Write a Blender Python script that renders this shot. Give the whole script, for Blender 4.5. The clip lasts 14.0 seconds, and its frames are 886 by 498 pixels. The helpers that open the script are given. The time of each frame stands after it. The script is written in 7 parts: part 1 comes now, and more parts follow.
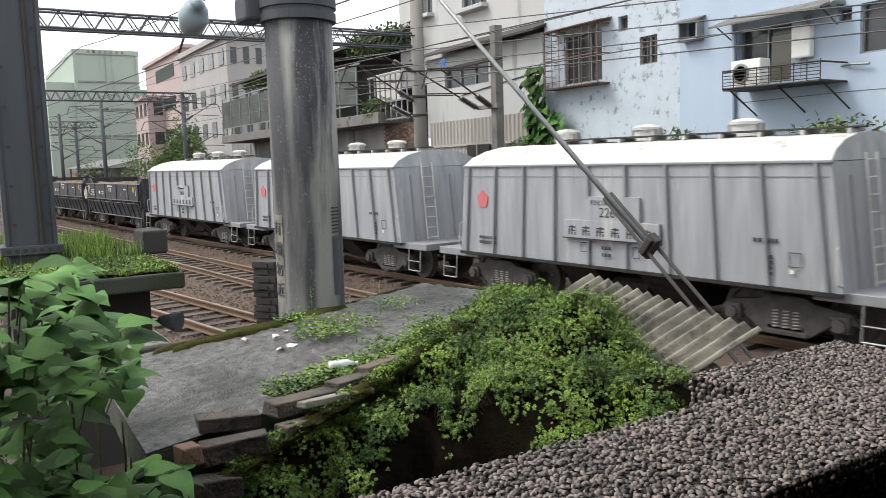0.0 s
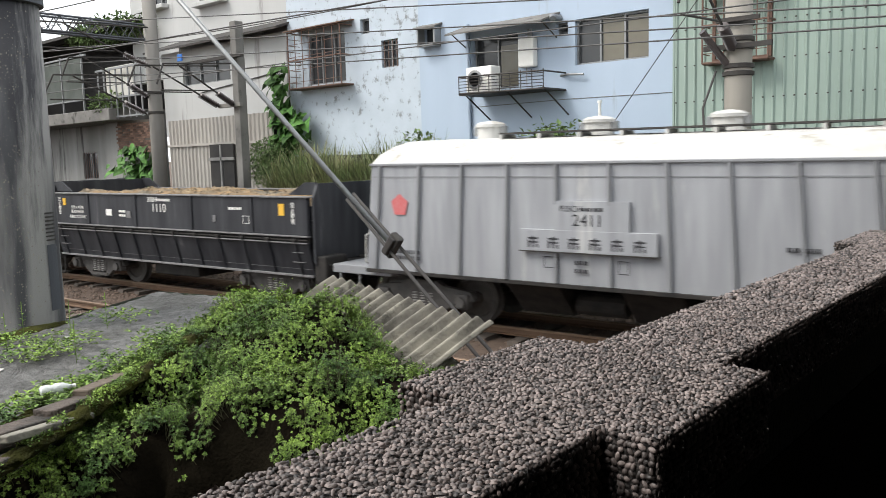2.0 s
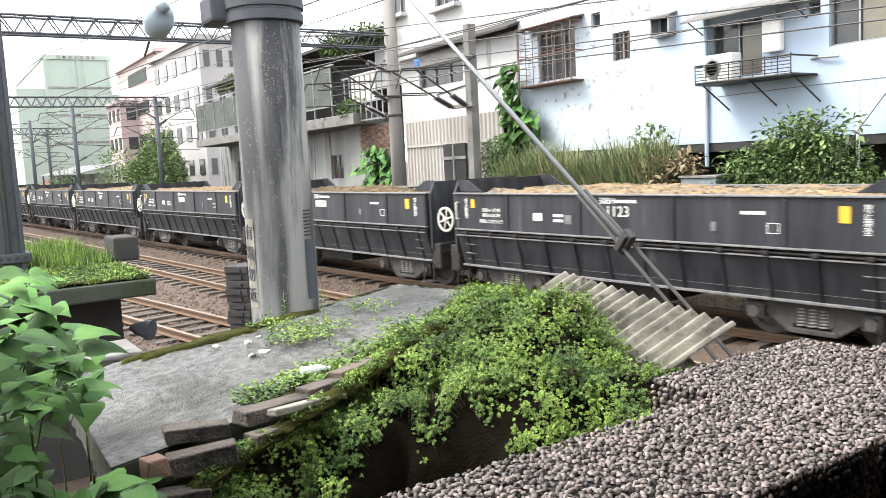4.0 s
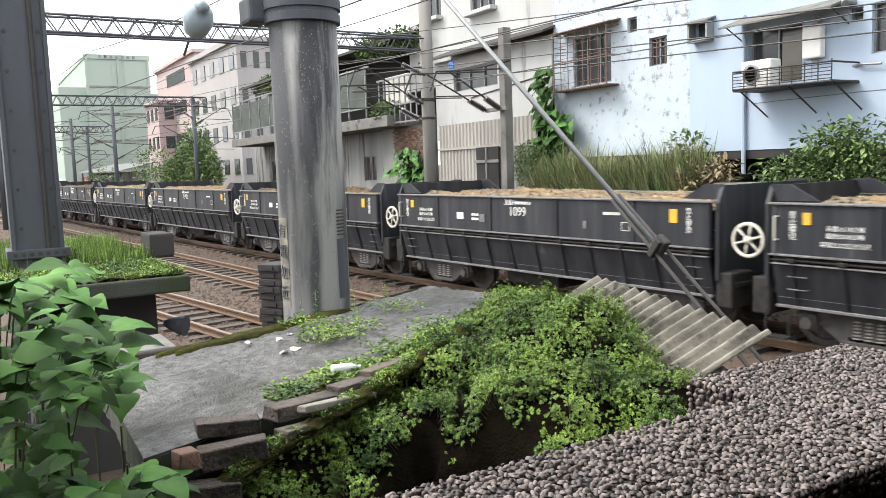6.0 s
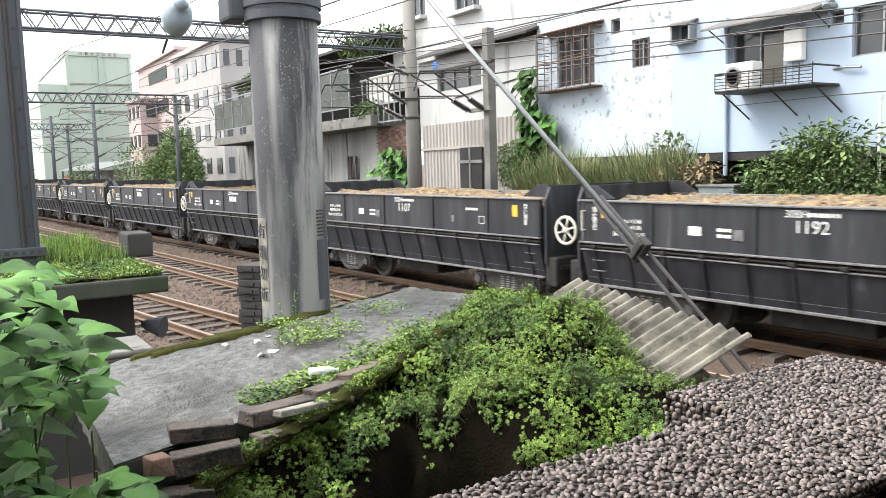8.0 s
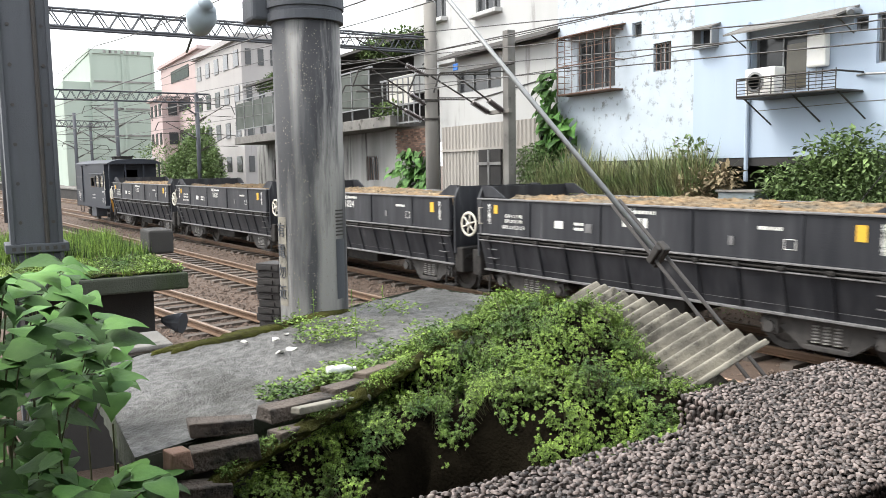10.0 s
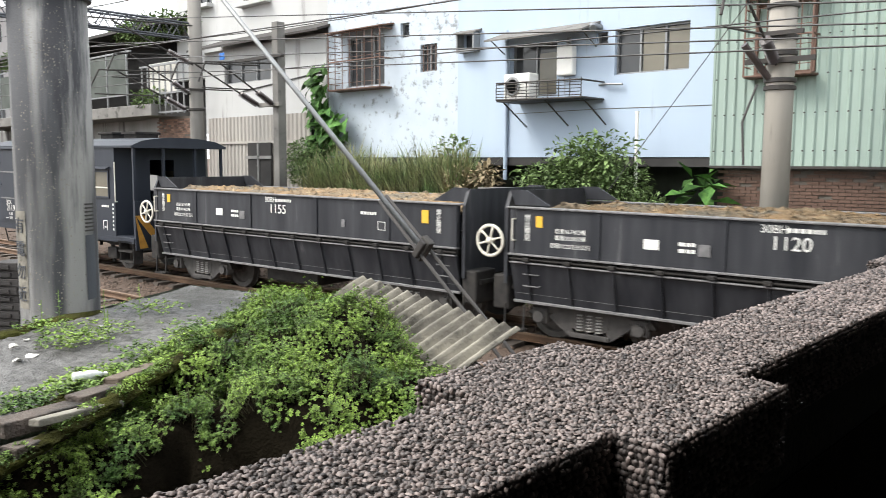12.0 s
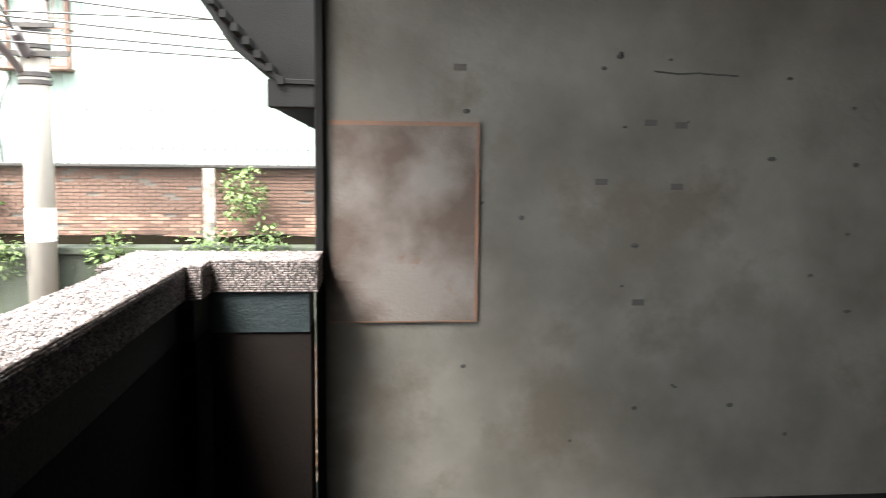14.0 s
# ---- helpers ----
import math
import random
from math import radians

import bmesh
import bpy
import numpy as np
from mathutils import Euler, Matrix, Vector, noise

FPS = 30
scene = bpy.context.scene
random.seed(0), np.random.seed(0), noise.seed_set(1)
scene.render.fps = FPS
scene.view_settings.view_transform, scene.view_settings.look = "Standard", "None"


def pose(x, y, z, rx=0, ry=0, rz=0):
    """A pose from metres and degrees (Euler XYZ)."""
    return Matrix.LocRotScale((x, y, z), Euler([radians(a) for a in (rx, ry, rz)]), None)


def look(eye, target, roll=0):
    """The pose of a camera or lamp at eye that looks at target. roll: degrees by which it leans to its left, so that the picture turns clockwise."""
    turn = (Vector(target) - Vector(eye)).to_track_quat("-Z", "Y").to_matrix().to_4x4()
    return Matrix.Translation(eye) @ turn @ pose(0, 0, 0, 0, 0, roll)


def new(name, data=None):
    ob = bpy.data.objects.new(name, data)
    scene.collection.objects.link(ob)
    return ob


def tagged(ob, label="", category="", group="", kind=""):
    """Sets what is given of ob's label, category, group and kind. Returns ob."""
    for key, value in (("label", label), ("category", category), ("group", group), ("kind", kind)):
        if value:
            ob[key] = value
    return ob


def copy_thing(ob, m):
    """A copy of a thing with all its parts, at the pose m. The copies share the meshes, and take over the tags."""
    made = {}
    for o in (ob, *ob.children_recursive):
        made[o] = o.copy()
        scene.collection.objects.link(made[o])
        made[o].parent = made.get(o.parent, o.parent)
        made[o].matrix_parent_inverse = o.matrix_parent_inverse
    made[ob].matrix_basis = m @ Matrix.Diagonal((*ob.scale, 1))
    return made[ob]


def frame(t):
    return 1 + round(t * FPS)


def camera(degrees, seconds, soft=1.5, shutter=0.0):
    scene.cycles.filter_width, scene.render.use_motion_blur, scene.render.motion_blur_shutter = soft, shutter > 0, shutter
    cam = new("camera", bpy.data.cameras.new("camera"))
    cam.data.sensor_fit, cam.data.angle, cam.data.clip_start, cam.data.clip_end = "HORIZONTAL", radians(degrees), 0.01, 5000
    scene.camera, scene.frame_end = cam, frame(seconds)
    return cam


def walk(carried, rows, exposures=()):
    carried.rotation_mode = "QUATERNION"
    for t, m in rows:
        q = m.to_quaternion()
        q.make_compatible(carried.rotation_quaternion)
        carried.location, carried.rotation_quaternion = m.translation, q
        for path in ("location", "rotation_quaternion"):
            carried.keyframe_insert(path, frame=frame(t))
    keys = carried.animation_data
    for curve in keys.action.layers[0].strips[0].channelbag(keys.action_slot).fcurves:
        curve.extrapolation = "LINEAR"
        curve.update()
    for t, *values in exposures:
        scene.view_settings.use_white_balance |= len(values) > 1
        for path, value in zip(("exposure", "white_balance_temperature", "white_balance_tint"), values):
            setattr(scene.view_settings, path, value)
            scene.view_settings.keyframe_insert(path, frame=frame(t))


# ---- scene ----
cam = camera(58.0, 14.0, soft=0.5, shutter=0.15)
PATH = [
    (0, (0.128, 0.321, 3.017), (-1.57, 1.356, 2.805), -1.8),
    (0.5, (0.126, 0.352, 3.017), (-1.489, 1.51, 2.793), -1.6),
    (1, (0.12, 0.409, 3.014), (-1.351, 1.746, 2.787), -1.3),
    (1.5, (0.117, 0.47, 3.005), (-1.208, 1.949, 2.767), -1.3),
    (2, (0.114, 0.442, 3.017), (-1.188, 1.943, 2.788), -1.6),
    (2.5, (0.097, 0.432, 3.013), (-1.3, 1.848, 2.801), -2.3),
    (3, (0.108, 0.415, 3.01), (-1.395, 1.719, 2.807), -2.7),
    (3.5, (0.104, 0.408, 3.01), (-1.459, 1.638, 2.801), -2.7),
    (4, (0.103, 0.394, 3.016), (-1.568, 1.472, 2.801), -2.9),
    (6.5, (0.099, 0.386, 3.002), (-1.614, 1.399, 2.799), -2.0),
    (7, (0.092, 0.388, 3.009), (-1.617, 1.407, 2.81), -1.9),
    (7.5, (0.055, 0.422, 3.009), (-1.651, 1.446, 2.806), -1.9),
    (8, (0.068, 0.433, 3.009), (-1.623, 1.481, 2.804), -1.7),
    (8.5, (0.078, 0.437, 3.007), (-1.616, 1.482, 2.806), -1.5),
    (11, (0.097, 0.398, 3.014), (-1.624, 1.397, 2.812), -0.8),
    (11.5, (0.107, 0.414, 3.008), (-1.483, 1.608, 2.792), -0.5),
    (12, (0.139, 0.439, 3.011), (-1.223, 1.887, 2.796), 0.3),
    (12.5, (0.167, 0.48, 3.014), (-1.032, 2.067, 2.807), 0.3),
    (13, (0.193, 0.55, 3.014), (-0.697, 2.329, 2.806), 0.7),
    (13.3, (0.238, 0.557, 3.022), (-0.358, 2.455, 2.814), 0.96),
    (13.5, (0.272, 0.561, 3.029), (-0.143, 2.507, 2.827), 1.1),
    (14, (0.31, 0.537, 3.063), (0.491, 2.517, 2.848), 0.6),
]
walk(cam, [(t, look(eye, target, roll)) for t, eye, target, roll in PATH],
     exposures=[(0, 0.77), (0.5, 0.42), (1, 0.82), (1.6, 0.47), (2, 0.85), (2.5, 0.55), (3, 1.75), (4.2, 1.8), (6.3, 1.3), (7.5, 1.4), (8, 1.58), (8.5, 1.4), (8.7, 1.35), (10.8, 1.35), (11.5, 1.65), (12, 1.35), (12.5, 1), (13, 1.3), (13.3, 1.45), (13.5, 2.0), (13.8, 3.0), (14, 3.45)])

# ---- light: a bright overcast sky ----
world = bpy.data.worlds.new("overcast_sky")
scene.world = world
world.use_nodes = True
wn, wl = world.node_tree.nodes, world.node_tree.links
sky = wn.new("ShaderNodeTexSky")
sky.sky_type = "NISHITA"
sky.sun_disc = False
sky.sun_elevation, sky.sun_rotation = radians(52), radians(219)
sky.dust_density, sky.air_density = 4.0, 1.6
pale = wn.new("ShaderNodeMix")
pale.data_type = "RGBA"
pale.inputs[0].default_value = 0.86
wl.new(sky.outputs[0], pale.inputs[6])
pale.inputs[7].default_value = (11.0, 11.4, 11.8, 1)
wl.new(pale.outputs[2], wn["Background"].inputs[0])
wn["Background"].inputs[1].default_value = 0.095
sun_data = bpy.data.lights.new("sun", "SUN")
sun_data.energy, sun_data.angle, sun_data.color = 1.9, radians(26), (1.0, 0.97, 0.92)
sun = new("sun", sun_data)
sun.matrix_world = look((-13, -15, 26), (0, 2, 0))

# ---- materials ----
def mat(name, color, rough=0.8, metal=0.0, other=None, scale=4.0, mix=0.5, bump=0.2, fine=60.0, island=0.0, rand=0.0,
        stain=None, stain_scale=1.0, stain_at=0.55, streak=False, spec=0.5, contrast=0.25):
    m = bpy.data.materials.new(name)
    m.use_nodes = True
    nt = m.node_tree
    n, l = nt.nodes, nt.links
    b = n["Principled BSDF"]
    b.inputs["Roughness"].default_value = rough
    b.inputs["Metallic"].default_value = metal
    b.inputs["Specular IOR Level"].default_value = spec
    tc = n.new("ShaderNodeTexCoord")
    mp = n.new("ShaderNodeMapping")
    l.new(tc.outputs["Object"], mp.inputs[0])
    if streak:
        mp.inputs["Scale"].default_value = (1.0, 1.0, 0.12)
    n1 = n.new("ShaderNodeTexNoise")
    n1.inputs["Scale"].default_value, n1.inputs["Detail"].default_value = scale, 6
    l.new(mp.outputs[0], n1.inputs["Vector"])
    ramp = n.new("ShaderNodeMapRange")
    ramp.inputs[1].default_value, ramp.inputs[2].default_value = 0.5 - contrast, 0.5 + contrast
    l.new(n1.outputs[0], ramp.inputs[0])
    mx = n.new("ShaderNodeMix")
    mx.data_type = "RGBA"
    mx.inputs[6].default_value = (*color, 1)
    mx.inputs[7].default_value = (*(other or [c * 0.6 for c in color]), 1)
    sc = n.new("ShaderNodeMath")
    sc.operation = "MULTIPLY"
    sc.inputs[1].default_value = mix
    l.new(ramp.outputs[0], sc.inputs[0])
    l.new(sc.outputs[0], mx.inputs[0])
    out = mx.outputs[2]
    n2 = n.new("ShaderNodeTexNoise")
    n2.inputs["Scale"].default_value, n2.inputs["Detail"].default_value = fine, 4
    l.new(tc.outputs["Object"], n2.inputs["Vector"])
    if stain:
        ns = n.new("ShaderNodeTexNoise")
        ns.inputs["Scale"].default_value, ns.inputs["Detail"].default_value = stain_scale, 8
        ns.inputs["Roughness"].default_value = 0.65
        l.new(mp.outputs[0], ns.inputs["Vector"])
        rs = n.new("ShaderNodeMapRange")
        rs.inputs[1].default_value, rs.inputs[2].default_value = stain_at, stain_at + 0.1
        l.new(ns.outputs[0], rs.inputs[0])
        m3 = n.new("ShaderNodeMix")
        m3.data_type = "RGBA"
        l.new(rs.outputs[0], m3.inputs[0])
        l.new(out, m3.inputs[6])
        m3.inputs[7].default_value = (*stain, 1)
        out = m3.outputs[2]
    if island or rand:
        hs = n.new("ShaderNodeHueSaturation")
        if island:
            g = n.new("ShaderNodeNewGeometry")
            src, amount = g.outputs["Random Per Island"], island
        else:
            g = n.new("ShaderNodeObjectInfo")
            src, amount = g.outputs["Random"], rand
        r2 = n.new("ShaderNodeMapRange")
        r2.inputs[3].default_value, r2.inputs[4].default_value = 1 - amount, 1 + amount
        l.new(src, r2.inputs[0])
        l.new(r2.outputs[0], hs.inputs["Value"])
        l.new(out, hs.inputs["Color"])
        out = hs.outputs[0]
    l.new(out, b.inputs["Base Color"])
    if bump:
        bp = n.new("ShaderNodeBump")
        bp.inputs["Strength"].default_value, bp.inputs["Distance"].default_value = bump, 0.02
        l.new(n2.outputs[0], bp.inputs["Height"])
        l.new(bp.outputs[0], b.inputs["Normal"])
    return m


M = {}
def defmat(key, *a, **k):
    M[key] = mat(key, *a, **k)

defmat("ballast_earth", (0.068, 0.045, 0.032), 0.95, other=(0.125, 0.085, 0.06), scale=9, bump=0.8, fine=45)
defmat("ballast_stone", (0.115, 0.08, 0.06), 0.9, other=(0.045, 0.031, 0.023), scale=3, island=0.5, bump=0.3)
defmat("rail_steel", (0.14, 0.08, 0.045), 0.7, metal=0.15, other=(0.07, 0.045, 0.03), scale=6, fine=120)
defmat("rail_head", (0.21, 0.145, 0.10), 0.4, metal=0.5, other=(0.15, 0.095, 0.06), scale=5)
defmat("sleeper", (0.085, 0.068, 0.055), 0.9, other=(0.045, 0.034, 0.027), scale=5, rand=0.3)
defmat("hopper_paint", (0.375, 0.382, 0.40), 0.5, metal=0.2, other=(0.25, 0.256, 0.27), scale=5, mix=0.8, contrast=0.18, streak=True, bump=0.08, fine=25,
       stain=(0.47, 0.467, 0.46), stain_scale=2.4, stain_at=0.6)
defmat("hopper_roof", (0.54, 0.53, 0.505), 0.8, other=(0.37, 0.36, 0.335), scale=3, mix=0.7, fine=20, stain=(0.31, 0.285, 0.24), stain_scale=2.2, stain_at=0.58)
defmat("hopper_rib", (0.27, 0.275, 0.285), 0.55, metal=0.2, other=(0.19, 0.19, 0.20), scale=6, streak=True)
defmat("black_paint", (0.016, 0.017, 0.021), 0.5, spec=0.3, other=(0.046, 0.047, 0.052), contrast=0.16, scale=4, mix=0.75, streak=True, bump=0.12, fine=30,
       stain=(0.10, 0.098, 0.10), stain_scale=4.0, stain_at=0.64)
defmat("black_edge", (0.20, 0.195, 0.195), 0.6, other=(0.05, 0.05, 0.05), scale=8, mix=0.8, fine=40)
# near-black: the shade beneath the wagons is partly in this colour
defmat("underframe", (0.016, 0.0155, 0.016), 0.8, spec=0.2, other=(0.05, 0.045, 0.04), scale=6, mix=0.8)
defmat("wheel_steel", (0.045, 0.042, 0.04), 0.6, spec=0.4, metal=0.2, other=(0.13, 0.12, 0.11), scale=7, mix=0.7)
defmat("spring_grey", (0.34, 0.33, 0.31), 0.6, other=(0.12, 0.11, 0.10), scale=9)
defmat("navy_paint", (0.016, 0.020, 0.029), 0.5, spec=0.35, other=(0.030, 0.034, 0.044), scale=2.5, streak=True, bump=0.06, fine=18, stain=(0.04, 0.041, 0.045), stain_scale=3.0, stain_at=0.66)
defmat("white_paint", (0.75, 0.74, 0.7), 0.7, other=(0.5, 0.49, 0.46), scale=30, mix=0.5, bump=0.05)
defmat("ink_paint", (0.022, 0.022, 0.026), 0.7, other=(0.06, 0.06, 0.065), scale=40, mix=0.5, bump=0.0)
defmat("red_paint", (0.5, 0.09, 0.09), 0.7, other=(0.5, 0.25, 0.25), scale=25, bump=0.0)
defmat("yellow_paint", (0.72, 0.42, 0.03), 0.6, other=(0.5, 0.3, 0.04), scale=20, bump=0.0)
defmat("cream_metal", (0.62, 0.59, 0.5), 0.6, other=(0.45, 0.42, 0.36), scale=10)
defmat("gravel_load", (0.22, 0.145, 0.075), 0.95, other=(0.13, 0.11, 0.08), scale=1.3, mix=1.0, contrast=0.12, island=0.55, stain=(0.30, 0.235, 0.14), stain_scale=7, stain_at=0.56, bump=0.6, fine=30)
defmat("concrete", (0.20, 0.19, 0.175), 0.9, other=(0.10, 0.095, 0.088), scale=1.8, mix=0.9, bump=0.5, fine=50,
       stain=(0.06, 0.058, 0.05), stain_scale=2.3, stain_at=0.58)
defmat("slab_concrete", (0.125, 0.121, 0.114), 0.55, spec=0.5, other=(0.036, 0.034, 0.031), scale=20, mix=0.95, bump=0.8, fine=70,
       stain=(0.03, 0.028, 0.022), stain_scale=1.5, stain_at=0.5, contrast=0.16)
defmat("pillar_concrete", (0.25, 0.245, 0.235), 0.8, spec=0.35, other=(0.05, 0.051, 0.056), scale=4.2, mix=0.95, bump=0.25, fine=140, streak=True, contrast=0.1, stain=(0.035, 0.035, 0.039), stain_scale=2.6, stain_at=0.52)
defmat("post_concrete", (0.24, 0.225, 0.20), 0.85, other=(0.11, 0.105, 0.10), scale=2, mix=0.9, streak=True)
defmat("dark_post", (0.072, 0.078, 0.09), 0.65, spec=0.4, other=(0.035, 0.037, 0.043), scale=4, mix=0.8, streak=True, stain=(0.14, 0.145, 0.15), stain_scale=9, stain_at=0.68)
defmat("iron", (0.032, 0.031, 0.031), 0.7, metal=0.2, other=(0.07, 0.055, 0.042), scale=10)
defmat("galvanised", (0.27, 0.28, 0.285), 0.5, metal=0.6, other=(0.18, 0.17, 0.16), scale=8)
defmat("blue_wall", (0.395, 0.468, 0.565), 0.85, other=(0.335, 0.405, 0.495), scale=0.9, mix=0.8, bump=0.1, stain=(0.29, 0.325, 0.36), stain_scale=1.6, stain_at=0.64, streak=True)
defmat("peeling_wall", (0.47, 0.525, 0.58), 0.9, other=(0.39, 0.44, 0.49), scale=1.5, mix=0.9, bump=0.3, stain=(0.22, 0.235, 0.245), stain_scale=4.2, stain_at=0.555)
defmat("white_wall", (0.47, 0.47, 0.46), 0.9, other=(0.34, 0.335, 0.325), scale=0.9, bump=0.15, streak=True, stain=(0.23, 0.22, 0.21), stain_scale=1.6, stain_at=0.61)
defmat("grey_wall", (0.30, 0.295, 0.28), 0.9, other=(0.15, 0.145, 0.14), scale=1.4, mix=0.9, streak=True, stain=(0.055, 0.052, 0.05), stain_scale=1.3, stain_at=0.55)
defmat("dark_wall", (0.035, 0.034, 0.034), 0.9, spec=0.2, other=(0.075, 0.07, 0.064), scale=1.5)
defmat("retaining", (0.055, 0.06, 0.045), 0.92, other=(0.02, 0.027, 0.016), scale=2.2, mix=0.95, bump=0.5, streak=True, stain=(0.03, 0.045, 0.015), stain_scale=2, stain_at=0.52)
defmat("green_sheet", (0.295, 0.375, 0.325), 0.6, other=(0.23, 0.29, 0.255), scale=0.9, mix=0.8, streak=True, bump=0.03, stain=(0.19, 0.215, 0.19), stain_scale=2.2, stain_at=0.63)
defmat("grey_sheet", (0.38, 0.355, 0.32), 0.7, other=(0.26, 0.235, 0.21), scale=1.5, mix=0.8, streak=True)
defmat("brick", (0.20, 0.118, 0.085), 0.9, other=(0.10, 0.065, 0.05), scale=6, rand=0.55, bump=0.4, stain=(0.10, 0.095, 0.085), stain_scale=1.4, stain_at=0.58)
defmat("old_brick", (0.12, 0.095, 0.078), 0.92, other=(0.04, 0.034, 0.03), scale=9, mix=1.0, bump=0.8, fine=50, stain=(0.022, 0.021, 0.018), stain_scale=7, stain_at=0.54)
defmat("mortar", (0.12, 0.105, 0.088), 0.95, other=(0.07, 0.06, 0.05), scale=6)
defmat("pale_green_wall", (0.36, 0.42, 0.365), 0.9, other=(0.29, 0.345, 0.30), scale=0.3, streak=True, stain=(0.24, 0.29, 0.25), stain_scale=0.5, stain_at=0.6)
defmat("pink_wall", (0.42, 0.325, 0.31), 0.9, other=(0.36, 0.30, 0.29), scale=0.4)
defmat("window_dark", (0.03, 0.032, 0.035), 0.12, other=(0.06, 0.06, 0.06), scale=2, bump=0.0)
defmat("window_tan", (0.16, 0.145, 0.11), 0.2, other=(0.09, 0.08, 0.06), scale=2, bump=0.0)
defmat("rust_bars", (0.16, 0.09, 0.065), 0.8, other=(0.08, 0.06, 0.05), scale=12)
defmat("appliance", (0.74, 0.73, 0.69), 0.5, other=(0.6, 0.58, 0.53), scale=6, mix=0.4, bump=0.0)
defmat("pebble", (0.178, 0.146, 0.135), 0.55, other=(0.084, 0.066, 0.06), scale=8, mix=0.8, island=0.85, bump=0.15)
defmat("pebble_bed", (0.03, 0.025, 0.023), 0.9, other=(0.04, 0.034, 0.03), scale=30, bump=0.6, fine=90)
# parapet tile and panel: shade of the inner side put into both colours
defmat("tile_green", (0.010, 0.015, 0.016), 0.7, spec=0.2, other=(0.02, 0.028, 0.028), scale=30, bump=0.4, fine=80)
defmat("shaded_brown_wall", (0.010, 0.0078, 0.0066), 0.85, spec=0.05, other=(0.007, 0.0055, 0.005), scale=3)
defmat("inner_wall", (0.128, 0.121, 0.107), 0.9, spec=0.2, other=(0.072, 0.067, 0.057), scale=2.4, mix=1.0, contrast=0.22, bump=0.25, fine=30, stain=(0.08, 0.07, 0.057), stain_scale=1.1, stain_at=0.54)
defmat("notice", (0.13, 0.115, 0.104), 0.85, spec=0.2, other=(0.066, 0.049, 0.04), scale=3.0, mix=1.0, bump=0.3, contrast=0.12, stain=(0.10, 0.05, 0.032), stain_scale=4, stain_at=0.6)
defmat("rust", (0.15, 0.075, 0.045), 0.9, other=(0.09, 0.06, 0.045), scale=9, mix=1.0)
defmat("leaf_small", (0.215, 0.315, 0.06), 0.55, spec=0.25, other=(0.05, 0.10, 0.026), scale=3.2, mix=0.95, contrast=0.15, island=0.75, bump=0.0)
defmat("leaf_broad", (0.088, 0.185, 0.042), 0.6, spec=0.16, other=(0.032, 0.085, 0.022), scale=7, mix=1.0, contrast=0.2, island=0.6, bump=0.12, fine=60)
defmat("leaf_far", (0.165, 0.235, 0.085), 0.6, spec=0.25, other=(0.065, 0.105, 0.04), scale=1.2, mix=0.9, island=0.6, bump=0.0)
defmat("leaf_dry", (0.24, 0.19, 0.11), 0.8, other=(0.15, 0.12, 0.07), scale=2, island=0.4, bump=0.0)
defmat("moss", (0.072, 0.075, 0.014), 0.95, spec=0.1, other=(0.022, 0.02, 0.01), scale=11, mix=1.0, bump=1.0, fine=110)
# near-black: puts shade into the passage shell, wall edge and stair soffit
defmat("shade_black", (0.009, 0.0088, 0.0085), 0.95, spec=0.05, other=(0.016, 0.0155, 0.015), scale=2)
# earth lowered to near-black to hold the shade of gaps and hollow
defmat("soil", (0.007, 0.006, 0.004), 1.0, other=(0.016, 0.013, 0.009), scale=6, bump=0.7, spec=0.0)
defmat("stem", (0.09, 0.08, 0.04), 0.8, other=(0.06, 0.09, 0.03), scale=6)
defmat("asbestos", (0.27, 0.25, 0.205), 0.9, other=(0.11, 0.10, 0.085), scale=5, mix=1.0, contrast=0.15, bump=0.4, stain=(0.06, 0.055, 0.045), stain_scale=4, stain_at=0.55)
defmat("paper", (0.5, 0.49, 0.45), 0.8, other=(0.5, 0.47, 0.42), scale=12)
defmat("wood_old", (0.13, 0.10, 0.075), 0.9, other=(0.06, 0.05, 0.04), scale=6, bump=0.5)
defmat("plastic_clear", (0.62, 0.64, 0.62), 0.2, other=(0.5, 0.52, 0.5), scale=12, bump=0.3)
defmat("blue_paint", (0.03, 0.16, 0.5), 0.5, other=(0.02, 0.1, 0.35), scale=12)
defmat("hazard_paint", (0.50, 0.26, 0.035), 0.7, other=(0.32, 0.15, 0.03), scale=9, mix=0.9, bump=0.1)
defmat("reed", (0.14, 0.20, 0.078), 0.7, other=(0.25, 0.235, 0.12), scale=1.6, mix=1.0, contrast=0.15, island=0.6, bump=0.0)
defmat("porcelain", (0.32, 0.385, 0.43), 0.3, other=(0.2, 0.24, 0.27), scale=5, bump=0.0)
defmat("wire", (0.05, 0.05, 0.05), 0.6, other=(0.08, 0.07, 0.06), scale=5, bump=0.0)
defmat("insulator", (0.05, 0.04, 0.04), 0.35, other=(0.09, 0.07, 0.06), scale=10, bump=0.0)
defmat("pale_post", (0.33, 0.305, 0.265), 0.85, other=(0.19, 0.175, 0.155), scale=2, mix=0.9, streak=True, stain=(0.13, 0.12, 0.105), stain_scale=2.4, stain_at=0.62)
defmat("far_plaster", (0.385, 0.365, 0.355), 0.9, other=(0.31, 0.295, 0.29), scale=0.5, mix=0.8, streak=True, stain=(0.24, 0.23, 0.225), stain_scale=0.8, stain_at=0.6)
defmat("bogie_cast", (0.042, 0.04, 0.039), 0.75, spec=0.3, other=(0.10, 0.092, 0.085), scale=7, mix=0.8)
